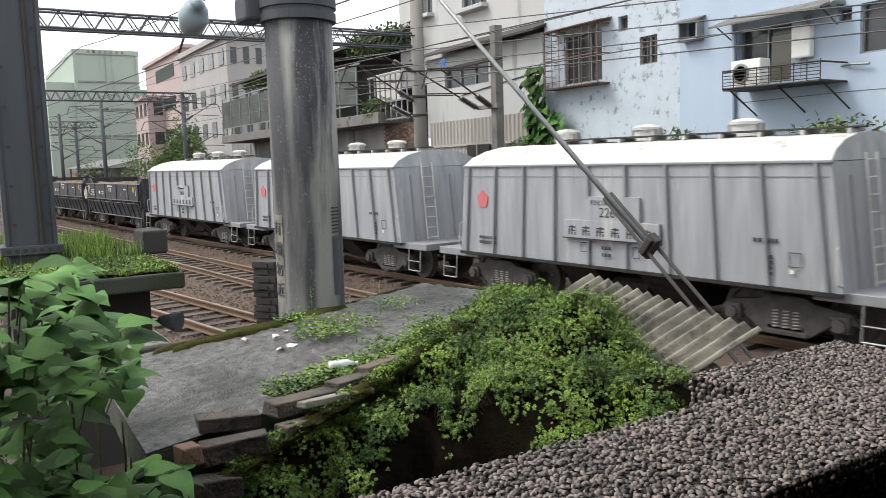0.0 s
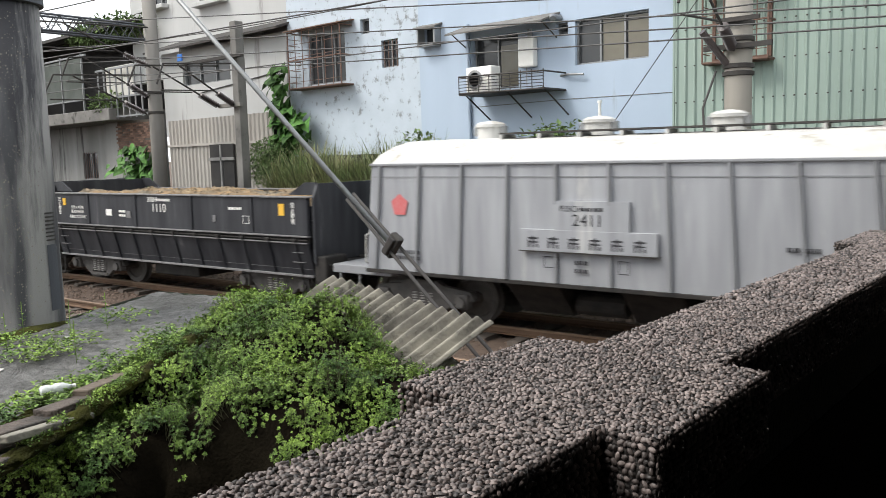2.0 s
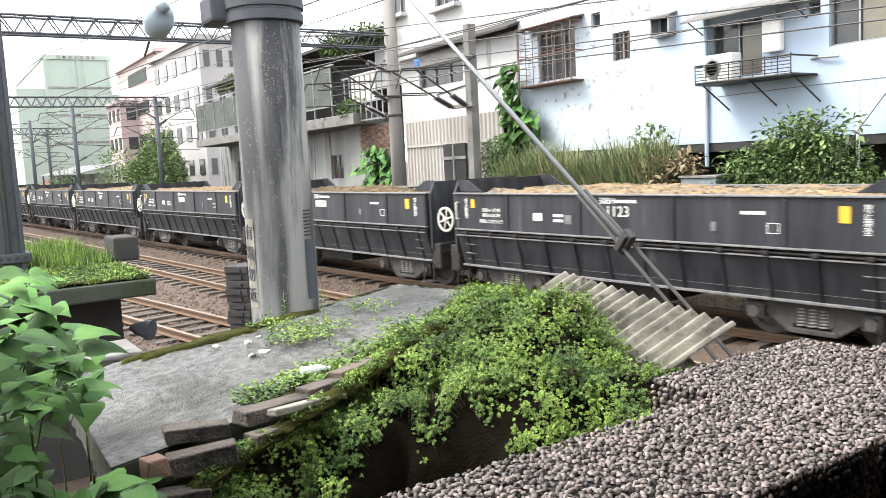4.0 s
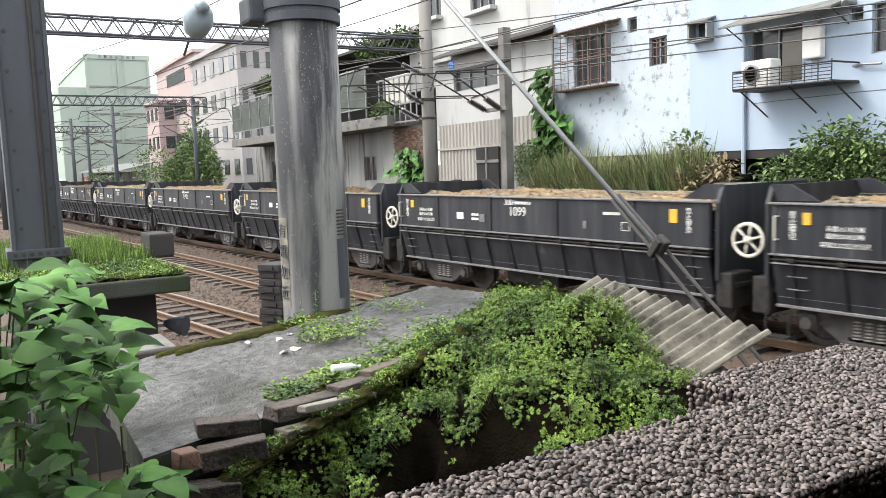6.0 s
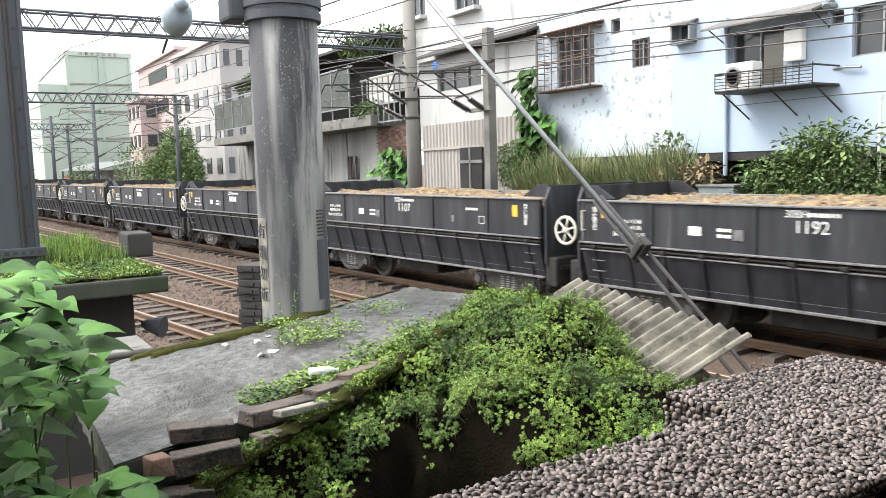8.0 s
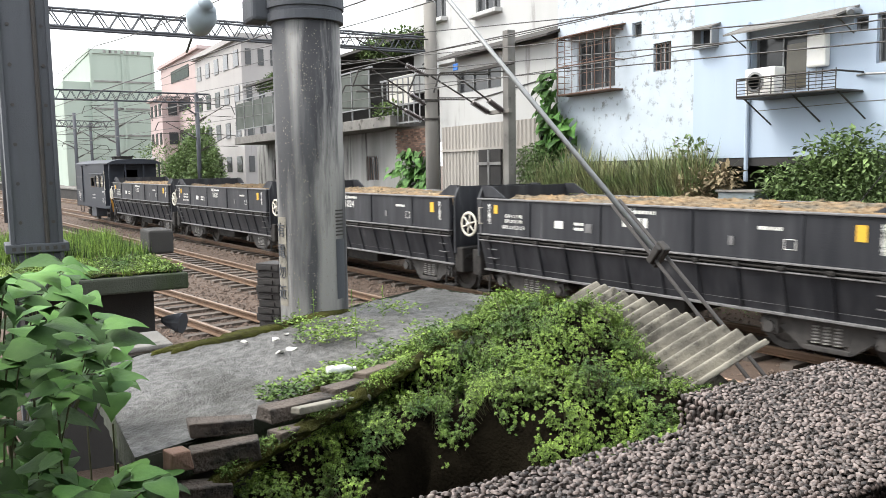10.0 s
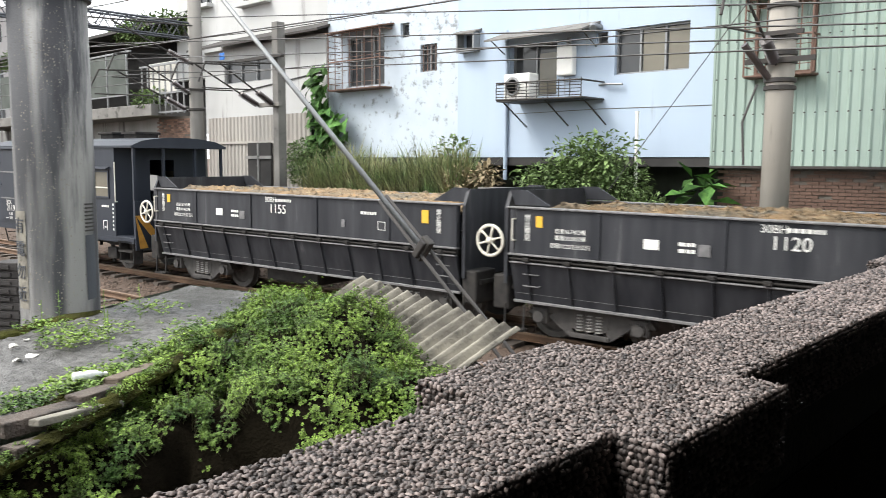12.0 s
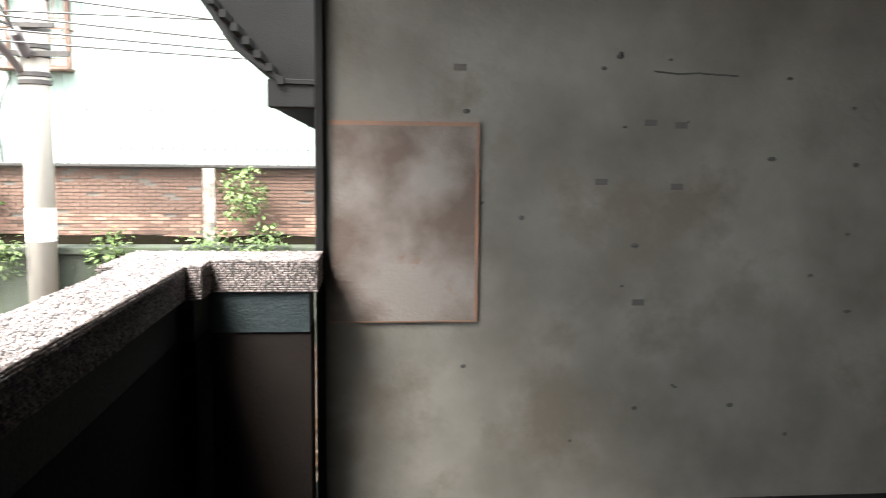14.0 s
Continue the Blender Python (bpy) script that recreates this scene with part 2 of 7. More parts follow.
defmat("screen_mesh", (0.10, 0.11, 0.10), 0.8, spec=0.2, other=(0.05, 0.058, 0.05), scale=1.1, mix=1.0, bump=0.1)
defmat("tank_grey", (0.20, 0.23, 0.24), 0.7, other=(0.12, 0.14, 0.14), scale=4, mix=0.8)
defmat("black_rubber", (0.03, 0.028, 0.027), 0.8, other=(0.06, 0.05, 0.045), scale=8)

# ---- mesh building ----
class MB:
    """Vertices and faces of one mesh."""
    def __init__(self):
        self.v, self.f = [], []

    def add(self, verts, faces):
        k = len(self.v)
        self.v.extend(tuple(p) for p in verts)
        self.f.extend(tuple(i + k for i in f) for f in faces)
        return self

    def box(self, x0, x1, y0, y1, z0, z1, b=0.0):
        if not b:
            c = [(x, y, z) for z in (z0, z1) for y in (y0, y1) for x in (x0, x1)]
            return self.add(c, [(0, 2, 3, 1), (4, 5, 7, 6), (0, 1, 5, 4), (2, 6, 7, 3), (0, 4, 6, 2), (1, 3, 7, 5)])
        bm = bmesh.new()
        bmesh.ops.create_cube(bm, size=1.0)
        for w in bm.verts:
            w.co = Vector(((x0 + x1) / 2 + w.co.x * (x1 - x0), (y0 + y1) / 2 + w.co.y * (y1 - y0), (z0 + z1) / 2 + w.co.z * (z1 - z0)))
        bmesh.ops.bevel(bm, geom=bm.edges[:], offset=b, segments=2, affect="EDGES", profile=0.5)
        bm.verts.index_update()
        self.add([w.co for w in bm.verts], [[w.index for w in f.verts] for f in bm.faces])
        bm.free()
        return self

    def tube(self, p0, p1, r0, r1=None, seg=8, caps=True):
        r1 = r0 if r1 is None else r1
        p0, p1 = Vector(p0), Vector(p1)
        q = (p1 - p0).to_track_quat("Z", "Y")
        ring = [(math.cos(2 * math.pi * i / seg), math.sin(2 * math.pi * i / seg)) for i in range(seg)]
        vs = [p0 + q @ Vector((c * r0, s * r0, 0)) for c, s in ring] + [p1 + q @ Vector((c * r1, s * r1, 0)) for c, s in ring]
        fs = [(i, (i + 1) % seg, seg + (i + 1) % seg, seg + i) for i in range(seg)]
        if caps:
            fs += [tuple(reversed(range(seg))), tuple(range(seg, 2 * seg))]
        return self.add(vs, fs)

    def path(self, pts, r, seg=6):
        for a, b in zip(pts, pts[1:]):
            self.tube(a, b, r, r, seg)
        return self

    def lathe(self, prof, axis_m=None, seg=20):
        """Turned about z: prof is (radius, height) pairs."""
        m = axis_m or Matrix()
        vs = [m @ Vector((r * math.cos(2 * math.pi * i / seg), r * math.sin(2 * math.pi * i / seg), z)) for r, z in prof for i in range(seg)]
        fs = [(k * seg + i, k * seg + (i + 1) % seg, (k + 1) * seg + (i + 1) % seg, (k + 1) * seg + i) for k in range(len(prof) - 1) for i in range(seg)]
        fs += [tuple(reversed(range(seg))), tuple(range((len(prof) - 1) * seg, len(prof) * seg))]
        return self.add(vs, fs)

    def prism(self, poly, a, b, axis="x"):
        """A closed outline drawn out from a to b along an axis."""
        put = {"x": lambda u, v, w: (w, u, v), "y": lambda u, v, w: (u, w, v), "z": lambda u, v, w: (u, v, w)}[axis]
        n = len(poly)
        vs = [put(u, v, a) for u, v in poly] + [put(u, v, b) for u, v in poly]
        fs = [(i, (i + 1) % n, n + (i + 1) % n, n + i) for i in range(n)] + [tuple(reversed(range(n))), tuple(range(n, 2 * n))]
        return self.add(vs, fs)

    def grid(self, fn, nu, nv, thick=0.0):
        """A sheet fn(u, v), u and v from 0 to 1."""
        vs = [fn(i / nu, j / nv) for j in range(nv + 1) for i in range(nu + 1)]
        fs = [(j * (nu + 1) + i, j * (nu + 1) + i + 1, (j + 1) * (nu + 1) + i + 1, (j + 1) * (nu + 1) + i) for j in range(nv) for i in range(nu)]
        self.add(vs, fs)
        if thick:
            self.add([(x, y, z - thick) for x, y, z in vs], [tuple(reversed(f)) for f in fs])
        return self

    def mesh(self, name, material, smooth=False, fix=True):
        me = bpy.data.meshes.new(name)
        me.from_pydata(self.v, [], self.f)
        if fix:
            bm = bmesh.new()
            bm.from_mesh(me)
            bmesh.ops.recalc_face_normals(bm, faces=bm.faces[:])
            bm.to_mesh(me)
            bm.free()
        me.materials.append(M[material])
        if smooth:
            me.polygons.foreach_set("use_smooth", [True] * len(me.polygons))
        return me


def part(name, mb, material, parent, label="", smooth=False, at=None):
    ob = new(name, mb if isinstance(mb, bpy.types.Mesh) else mb.mesh(name, material, smooth))
    ob.parent = parent
    if at is not None:
        ob.matrix_basis = at
    if label:
        ob["label"] = label
    return ob


def thing(name, label, category, group="", at=None, kind=""):
    ob = new(name)
    ob.empty_display_size = 0.3
    if at is not None:
        ob.matrix_basis = at
    return tagged(ob, label, category, group, kind)


def single(name, mb, material, label, category="", group="", kind="", smooth=False, at=None, fix=True):
    ob = new(name, mb.mesh(name, material, smooth, fix))
    if at is not None:
        ob.matrix_basis = at
    return tagged(ob, label, category, group, kind)


def lettering(text, size, material):
    """A flat mesh of the built-in font, centred, facing -y, upright along z."""
    cu = bpy.data.curves.new("lettering", "FONT")
    cu.body, cu.size, cu.align_x, cu.align_y, cu.extrude = text, size, "CENTER", "CENTER", 0.002
    tmp = bpy.data.objects.new("lettering", cu)
    scene.collection.objects.link(tmp)
    bpy.context.view_layer.update()
    me = bpy.data.meshes.new_from_object(tmp.evaluated_get(bpy.context.evaluated_depsgraph_get()))
    bpy.data.objects.remove(tmp)
    me.transform(Matrix.Rotation(radians(90), 4, "X"))
    me.materials.clear()
    me.materials.append(M[material])
    return me


def bars(mb, x, z, y, widths, h, gap=0.35):
    """A row of little strokes that stand for small writing."""
    for w in widths:
        mb.box(x, x + w, y - 0.004, y, z, z + h)
        x += w + gap * h
    return x
# ---- the line: a straight double track with a third track joining on the near side ----
LINE = Matrix.Translation((-7, 11.6, 0)) @ Matrix.Rotation(radians(6), 4, "Z") @ Matrix.Rotation(radians(0.4), 4, "Y")
RAIL = 0.2


def ground_z(x, y):
    return 0.03 * noise.noise((x * 0.6, y * 0.6, 0)) + 0.015 * noise.noise((x * 2.3, y * 2.3, 3))


def ground():
    xs = [-900, -400, -200] + [-120 + 2.0 * i for i in range(35)] + [-50 + 0.5 * i for i in range(121)] + [16, 30, 60, 200, 600]
    ys = [-300, -80, -30] + [-12 + 0.5 * i for i in range(40)] + [10, 20, 60, 200, 700]
    mb = MB()
    mb.grid(lambda u, v: (xs[round(u * (len(xs) - 1))], ys[round(v * (len(ys) - 1))],
                          ground_z(xs[round(u * (len(xs) - 1))], ys[round(v * (len(ys) - 1))])), len(xs) - 1, len(ys) - 1)
    single("ground", mb, "ballast_earth", "brown ballast and cinder ground under the tracks", kind="structure", smooth=True, at=LINE)


def stones():
    rnd = random.Random(4)
    base = [(1, 0, 0), (-1, 0, 0), (0, 1, 0), (0, -1, 0), (0, 0, 1), (0, 0, -1)]
    tri = [(0, 2, 4), (2, 1, 4), (1, 3, 4), (3, 0, 4)]
    mb = MB()
    for _ in range(26000):
        s = rnd.uniform(-1, 1)
        x = -9 + 28 * s * abs(s) - (rnd.random() < 0.3) * 25
        y = rnd.uniform(-8.3, 2.4)
        r = rnd.uniform(0.02, 0.055)
        a = rnd.uniform(0, 6.28)
        ca, sa = math.cos(a), math.sin(a)
        z = ground_z(x, y) + r * 0.25
        k = (rnd.uniform(0.7, 1.4), rnd.uniform(0.7, 1.3), rnd.uniform(0.5, 1.0))
        mb.add([(x + r * (ca * p * k[0] - sa * q * k[1]), y + r * (sa * p * k[0] + ca * q * k[1]), z + r * w * k[2]) for p, q, w in base], tri)
    single("ballast", mb, "ballast_stone", "loose brown and grey ballast stones", kind="stuff", at=LINE, fix=False)


def track(name, label, n0, slope, s0, s1, sleepers=(-40, 12)):
    t = thing(name, label, "railway track", at=LINE @ Matrix.Translation((0, n0, 0)) @ Matrix.Rotation(math.atan(slope), 4, "Z"), kind="structure")
    for side in (-0.567, 0.567):
        rail = MB()
        rail.prism([(side - 0.06, 0.06), (side + 0.06, 0.06), (side + 0.06, 0.075), (side + 0.012, 0.09), (side + 0.012, 0.16), (side - 0.012, 0.16), (side - 0.012, 0.09), (side - 0.06, 0.075)], s0, s1)
        r = part("rail", rail, "rail_steel", t)
        part("rail_head", MB().prism([(side - 0.034, 0.162), (side + 0.034, 0.162), (side + 0.034, 0.192), (side + 0.026, RAIL), (side - 0.026, RAIL), (side - 0.034, 0.192)], s0, s1), "rail_head", r, "polished running surface")
    me = MB().prism([(-1.05, -0.08), (1.05, -0.08), (1.0, 0.06), (0.62, 0.062), (0.5, 0.045), (-0.5, 0.045), (-0.62, 0.062), (-1.0, 0.06)], -0.1, 0.1).mesh("sleeper", "sleeper")
    x = sleepers[0]
    while x < sleepers[1]:
        part("sleeper", me, "", t, at=Matrix.Translation((x, 0, 0)))
        x += 0.62
    return t


# ---- rolling stock ----
def wheelset_mesh():
    mb = MB()
    turn = Matrix.Rotation(radians(90), 4, "X")
    for s in (-1, 1):
        m = Matrix.Translation((0, s * 0.565, 0)) @ turn @ Matrix.Diagonal((1, 1, s, 1))
        mb.lathe([(0.10, -0.09), (0.11, -0.05), (0.30, -0.03), (0.33, -0.065), (0.425, -0.065), (0.43, 0.04), (0.455, 0.045), (0.455, 0.07), (0.33, 0.07), (0.10, 0.02)], m, 24)
    mb.tube((0, -0.85, 0), (0, 0.85, 0), 0.07, seg=10)
    return mb.mesh("wheelset", "wheel_steel")


WHEELS = wheelset_mesh()


def side_frame_mesh():
    """A cast bogie side frame with its axle boxes."""
    mb = MB()
    top = [(-1.05, 0.46), (-0.95, 0.60), (-0.45, 0.66), (-0.3, 0.74), (0.3, 0.74), (0.45, 0.66), (0.95, 0.60), (1.05, 0.46)]
    low = [(0.66, 0.42), (0.45, 0.26), (0.3, 0.17), (-0.3, 0.17), (-0.45, 0.26), (-0.66, 0.42)]
    mb.prism(top + [(0.9, 0.42), (0.62, 0.5), (0.34, 0.56), (0.3, 0.3), (-0.3, 0.3), (-0.34, 0.56), (-0.62, 0.5), (-0.9, 0.42)], -0.06, 0.06, "y")
    for s in (-1, 1):
        mb.prism([(s * 0.62, 0.5), (s * 0.34, 0.56), (s * 0.26, 0.18), (s * 0.36, 0.18), (s * 0.72, 0.44)], -0.05, 0.05, "y")
        mb.box(s * 0.825 - 0.13, s * 0.825 + 0.13, -0.12, 0.05, 0.32, 0.56, 0.02)
        mb.tube((s * 0.825, -0.17, 0.43), (s * 0.825, -0.12, 0.43), 0.09, seg=12)
    mb.box(-0.34, 0.34, -0.07, 0.07, 0.16, 0.24, 0.015)
    return mb.mesh("side_frame", "bogie_cast")


SIDE_FRAME = side_frame_mesh()


def spring_mesh():
    pts = [(0.07 * math.cos(k * 0.7), 0.07 * math.sin(k * 0.7), 0.25 + 0.0052 * k) for k in range(56)]
    return MB().path(pts, 0.014, 5).mesh("coil_spring", "spring_grey", True)


SPRING = spring_mesh()


def bogie(parent, x):
    b = part("bogie", MB().box(-0.14, 0.14, -0.9, 0.9, 0.42, 0.62, 0.02).tube((0, 0, 0.6), (0, 0, 0.78), 0.2, seg=12), "underframe", parent, at=Matrix.Translation((x, 0, 0)))
    for s in (-1, 1):
        m = Matrix.Translation((0, s * 1.0, 0)) @ (Matrix() if s < 0 else Matrix.Rotation(math.pi, 4, "Z"))
        part("side_frame", SIDE_FRAME, "", b, at=m)
        for sx in (-0.16, 0.0, 0.16):
            part("coil_spring", SPRING, "", b, at=m @ Matrix.Translation((sx, 0, 0)))
    for w in (-0.825, 0.825):
        part("wheelset", WHEELS, "", b, at=Matrix.Translation((w, 0, 0.43)))
    return b


def coupler(parent, x, d):
    mb = MB()
    mb.box(min(x, x + d * 0.42), max(x, x + d * 0.42), -0.07, 0.07, 0.72, 0.9, 0.015)
    mb.box(x + d * 0.3 - 0.13, x + d * 0.3 + 0.13, -0.15, 0.15, 0.68, 0.95, 0.03)
    mb.path([(x, 0.2, 0.7), (x + d * 0.15, 0.2, 0.5), (x + d * 0.4, 0.2, 0.45)], 0.022)
    mb.path([(x, -0.35, 0.75), (x + d * 0.1, -0.5, 0.6), (x, -1.05, 0.62)], 0.015)
    part("coupler", mb, "underframe", parent)


def hand_wheel(parent, x, y, z, mat_key="cream_metal", r=0.24):
    m = Matrix.Translation((x, y, z)) @ Matrix.Rotation(radians(90), 4, "X")
    mb = MB()
    seg, tube = 28, 8
    vs, fs = [], []
    for i in range(seg):
        a = 2 * math.pi * i / seg
        for j in range(tube):
            b = 2 * math.pi * j / tube
            rr = r + 0.028 * math.cos(b)
            vs.append(m @ Vector((rr * math.cos(a), rr * math.sin(a), 0.02 * math.sin(b))))
            fs.append((i * tube + j, ((i + 1) % seg) * tube + j, ((i + 1) % seg) * tube + (j + 1) % tube, i * tube + (j + 1) % tube))
    mb.add(vs, fs)
    for i in range(6):
        a = 2 * math.pi * i / 6 + 0.3
        mb.tube(m @ Vector((0, 0, 0)), m @ Vector((r * math.cos(a), r * math.sin(a), 0)), 0.018, seg=6)
    mb.tube(m @ Vector((0, 0, -0.05)), m @ Vector((0, 0, 0.04)), 0.055, seg=12)
    part("hand_wheel", mb, mat_key, parent, "cream-painted spoked brake wheel", smooth=True)
    part("brake_shaft", MB().tube((x, y + 0.05, z), (x, y + 0.3, z), 0.025), "underframe", parent)


def gondola():
    """Low-sided stone wagon, middle of the wagon at x = 0, rail top at z = 0, near side towards -y."""
    w = thing("stone_wagon", "black open-topped stone wagon loaded with brown rubble", "railway wagon", "stone wagons of the train")
    half, wid, rim, mid, low = 4.25, 1.33, 2.11, 1.42, 0.66
    for s in (-1, 1):
        upper = MB().box(-half, half, s * wid - 0.035, s * wid + 0.035, mid, rim, 0.008)
        up = part("side_wall", upper, "black_paint", w)
        part("rim", MB().box(-half - 0.05, half + 0.05, s * wid - 0.075, s * wid + 0.075, rim, rim + 0.03, 0.008), "black_edge", up, "worn pale top edge")
        for x in (-4.2, -2.75, -0.95, 0.95, 2.75, 4.2):
            part("post", MB().box(x - 0.035, x + 0.035, s * (wid + 0.045) - 0.012, s * (wid + 0.045) + 0.012, mid, rim - 0.01), "black_paint", up)
        # ledge, open hinge gap, and the sloping dump door below it
        # pale tone of ledge and flange holds dust and their lit top edges
        part("ledge", MB().box(-half, half, s * (wid + 0.04) - 0.06, s * (wid + 0.04) + 0.06, mid - 0.028, mid, 0.006), "black_edge", up, "pale dusty ledge, lit top in its colour")
        y0, y1, head = s * (wid + 0.045), s * (wid - 0.12), mid - 0.15
        x0, x1 = -half + 0.03, half - 0.03

        def sloped(xa, xb, out0, out1):
            return MB().add([(xa, y0 + s * out0, head), (xb, y0 + s * out0, head), (xb, y1 + s * out0, low), (xa, y1 + s * out0, low),
                             (xa, y0 + s * out1, head), (xb, y0 + s * out1, head), (xb, y1 + s * out1, low), (xa, y1 + s * out1, low)],
                            [(0, 1, 2, 3), (7, 6, 5, 4), (0, 4, 5, 1), (3, 2, 6, 7), (0, 3, 7, 4), (1, 5, 6, 2)])
        d = part("dump_door", sloped(x0, x1, -0.06, 0.0), "black_paint", w)
        part("door_flange", MB().box(x0, x1, y0 - 0.045, y0 + 0.045, head, head + 0.022, 0.006), "black_edge", d, "pale dusty upper flange, lit top in its colour")
        part("door_sill", MB().box(x0, x1, y1 - 0.05, y1 + 0.05, low - 0.03, low + 0.012, 0.008), "black_edge", d, "pale worn lower edge")
        part("door_crease", MB().box(x0, x1, y1 + s * 0.028 - 0.006, y1 + s * 0.028 + 0.006, low + 0.12, low + 0.132), "black_edge", d)
        for k in range(12):
            x = x0 + 0.3 + k * (x1 - x0 - 0.6) / 11
            part("door_rib", sloped(x - 0.014, x + 0.014, 0.0, 0.035), "black_paint", d)
        part("hinge_recess", MB().box(x0, x1, s * (wid - 0.03) - 0.02, s * (wid - 0.03) + 0.02, head + 0.02, mid - 0.02), "underframe", w)
        sh = part("door_shaft", MB().tube((x0, s * (wid + 0.06), mid - 0.085), (x1, s * (wid + 0.06), mid - 0.085), 0.018, seg=8), "underframe", w, "black door shaft in the hinge gap")
        for k in range(12):
            x = x0 + 0.3 + k * (x1 - x0 - 0.6) / 11
            part("shaft_bracket", MB().box(x - 0.055, x + 0.055, s * (wid + 0.08) - 0.04, s * (wid + 0.08) + 0.04, mid - 0.115, mid - 0.055, 0.01), "underframe", sh)
        for x in (-half + 0.25, half - 0.45):
            for z in (0.92, 1.1):
                part("foot_rung", MB().path([(x, y1 + s * 0.05, z), (x, y1 + s * 0.14, z), (x + 0.26, y1 + s * 0.14, z), (x + 0.26, y1 + s * 0.05, z)], 0.01, 5), "black_edge", d)
    for s in (-1, 1):
        end = MB()
        x0 = s * half
        x1 = s * (half + 0.18)
        prof = [(-wid, mid - 0.5), (wid, mid - 0.5), (wid, rim), (wid - 0.12, rim + 0.26), (-wid + 0.12, rim + 0.26), (-wid, rim)]
        end.prism(prof, min(x0, x1) + 0.06, max(x0, x1) - 0.06)
        e = part("end_wall", end, "black_paint", w)
        # side cheeks that rise towards the end
        for q in (-1, 1):
            part("end_cheek", MB().prism([(s * (half - 0.62), rim + 0.05), (s * half, rim + 0.05), (s * (half + 0.1), rim + 0.28), (s * (half - 0.2), rim + 0.28)], q * (wid - 0.12) - 0.02, q * (wid - 0.12) + 0.02, "y"), "black_paint", e)
        part("end_platform", MB().box(min(x0, s * 4.62), max(x0, s * 4.62), -1.2, 1.2, 0.82, 0.9, 0.01).box(min(s * 4.3, s * 4.58), max(s * 4.3, s * 4.58), -1.3, -0.72, 0.5, 1.05, 0.03).box(min(s * 4.3, s * 4.58), max(s * 4.3, s * 4.58), 0.72, 1.3, 0.5, 1.05, 0.03), "underframe", w)
        part("step", MB().path([(s * 4.35, -1.3, 0.6), (s * 4.35, -1.32, 0.2), (s * 4.0, -1.32, 0.2), (s * 4.0, -1.3, 0.6)], 0.018).box(min(s * 4.0, s * 4.35), max(s * 4.0, s * 4.35), -1.38, -1.2, 0.19, 0.22), "underframe", w)
        coupler(w, s * 4.5, s)
    part("grab_iron", MB().path([(-4.15, -1.37, 1.62), (-4.15, -1.46, 1.62), (-4.15, -1.46, 1.95), (-4.15, -1.37, 1.95)], 0.014), "cream_metal", w, "pale painted grab iron")
    part("underframe", MB().box(-4.2, 4.2, -0.35, 0.35, 0.62, 0.95, 0.02).prism([(-1.2, 0.62), (1.2, 0.62), (1.25, 1.35), (-1.25, 1.35)], -4.1, 4.1).box(-0.9, 0.6, -1.0, 0.9, 0.35, 0.62, 0.03).tube((-1.9, 0.3, 0.5), (-1.1, 0.3, 0.5), 0.16, seg=12), "underframe", w)
    for x in (-3.0, 3.0):
        bogie(w, x)
    hand_wheel(w, -4.62, -1.36, 1.58)
    # painted notices
    y = -wid - 0.04
    mb = MB()
    bars(mb, -1.55, 1.72, y, [0.09, 0.05, 0.05], 0.05)
    bars(mb, -1.55, 1.63, y, [0.09, 0.05, 0.05], 0.05)
    bars(mb, 2.1, 1.86, y, [0.06, 0.06, 0.04, 0.04, 0.04, 0.04], 0.05)
    mb.box(2.5, 2.68, y - 0.004, y, 1.6, 1.61).box(2.5, 2.51, y - 0.004, y, 1.6, 1.75).box(2.67, 2.68, y - 0.004, y, 1.6, 1.75).box(2.5, 2.68, y - 0.004, y, 1.74, 1.75)
    bars(mb, -0.18, 1.99, y, [0.06, 0.06, 0.06, 0.06, 0.03, 0.03, 0.03], 0.055)
    tagged(part("notice_lettering", mb, "white_paint", w, "small white painted notices"), kind="stuff")
    part("white_panel", MB().box(-2.05, -1.83, y - 0.004, y, 1.64, 1.78), "white_paint", w, "white painted panel")
    part("yellow_label", MB().box(3.5, 3.64, y - 0.008, y, 1.78, 2.0), "yellow_paint", w, "yellow enamel label")
    part("yellow_label", MB().box(-3.78, -3.67, y - 0.008, y, 1.84, 2.01), "yellow_paint", w, "yellow enamel label")
    for txt, z in (("自重16.74公噸", 1.80), ("載重30.00公噸", 1.70), ("容積22.22立方公尺", 1.58)):
        tagged(part("notice_lettering", lettering(txt, 0.082, "white_paint"), "", w, "white stencilled notice", at=Matrix.Translation((-3.2, y - 0.002, z))), kind="stuff")
    for k, ch in enumerate("禁止攀登"):
        me = lettering(ch, 0.11, "white_paint")
        for x in (-3.93, 3.86):
            part("character", me, "", w, at=Matrix.Translation((x, y - 0.002, 1.97 - 0.1 * k)))
    part("label_frame", MB().box(-1.28, -1.12, y - 0.01, y, 1.6, 1.76), "black_edge", w)
    part("card_holder", MB().box(1.62, 1.7, y - 0.01, y, 1.6, 1.74), "black_edge", w)
    return w


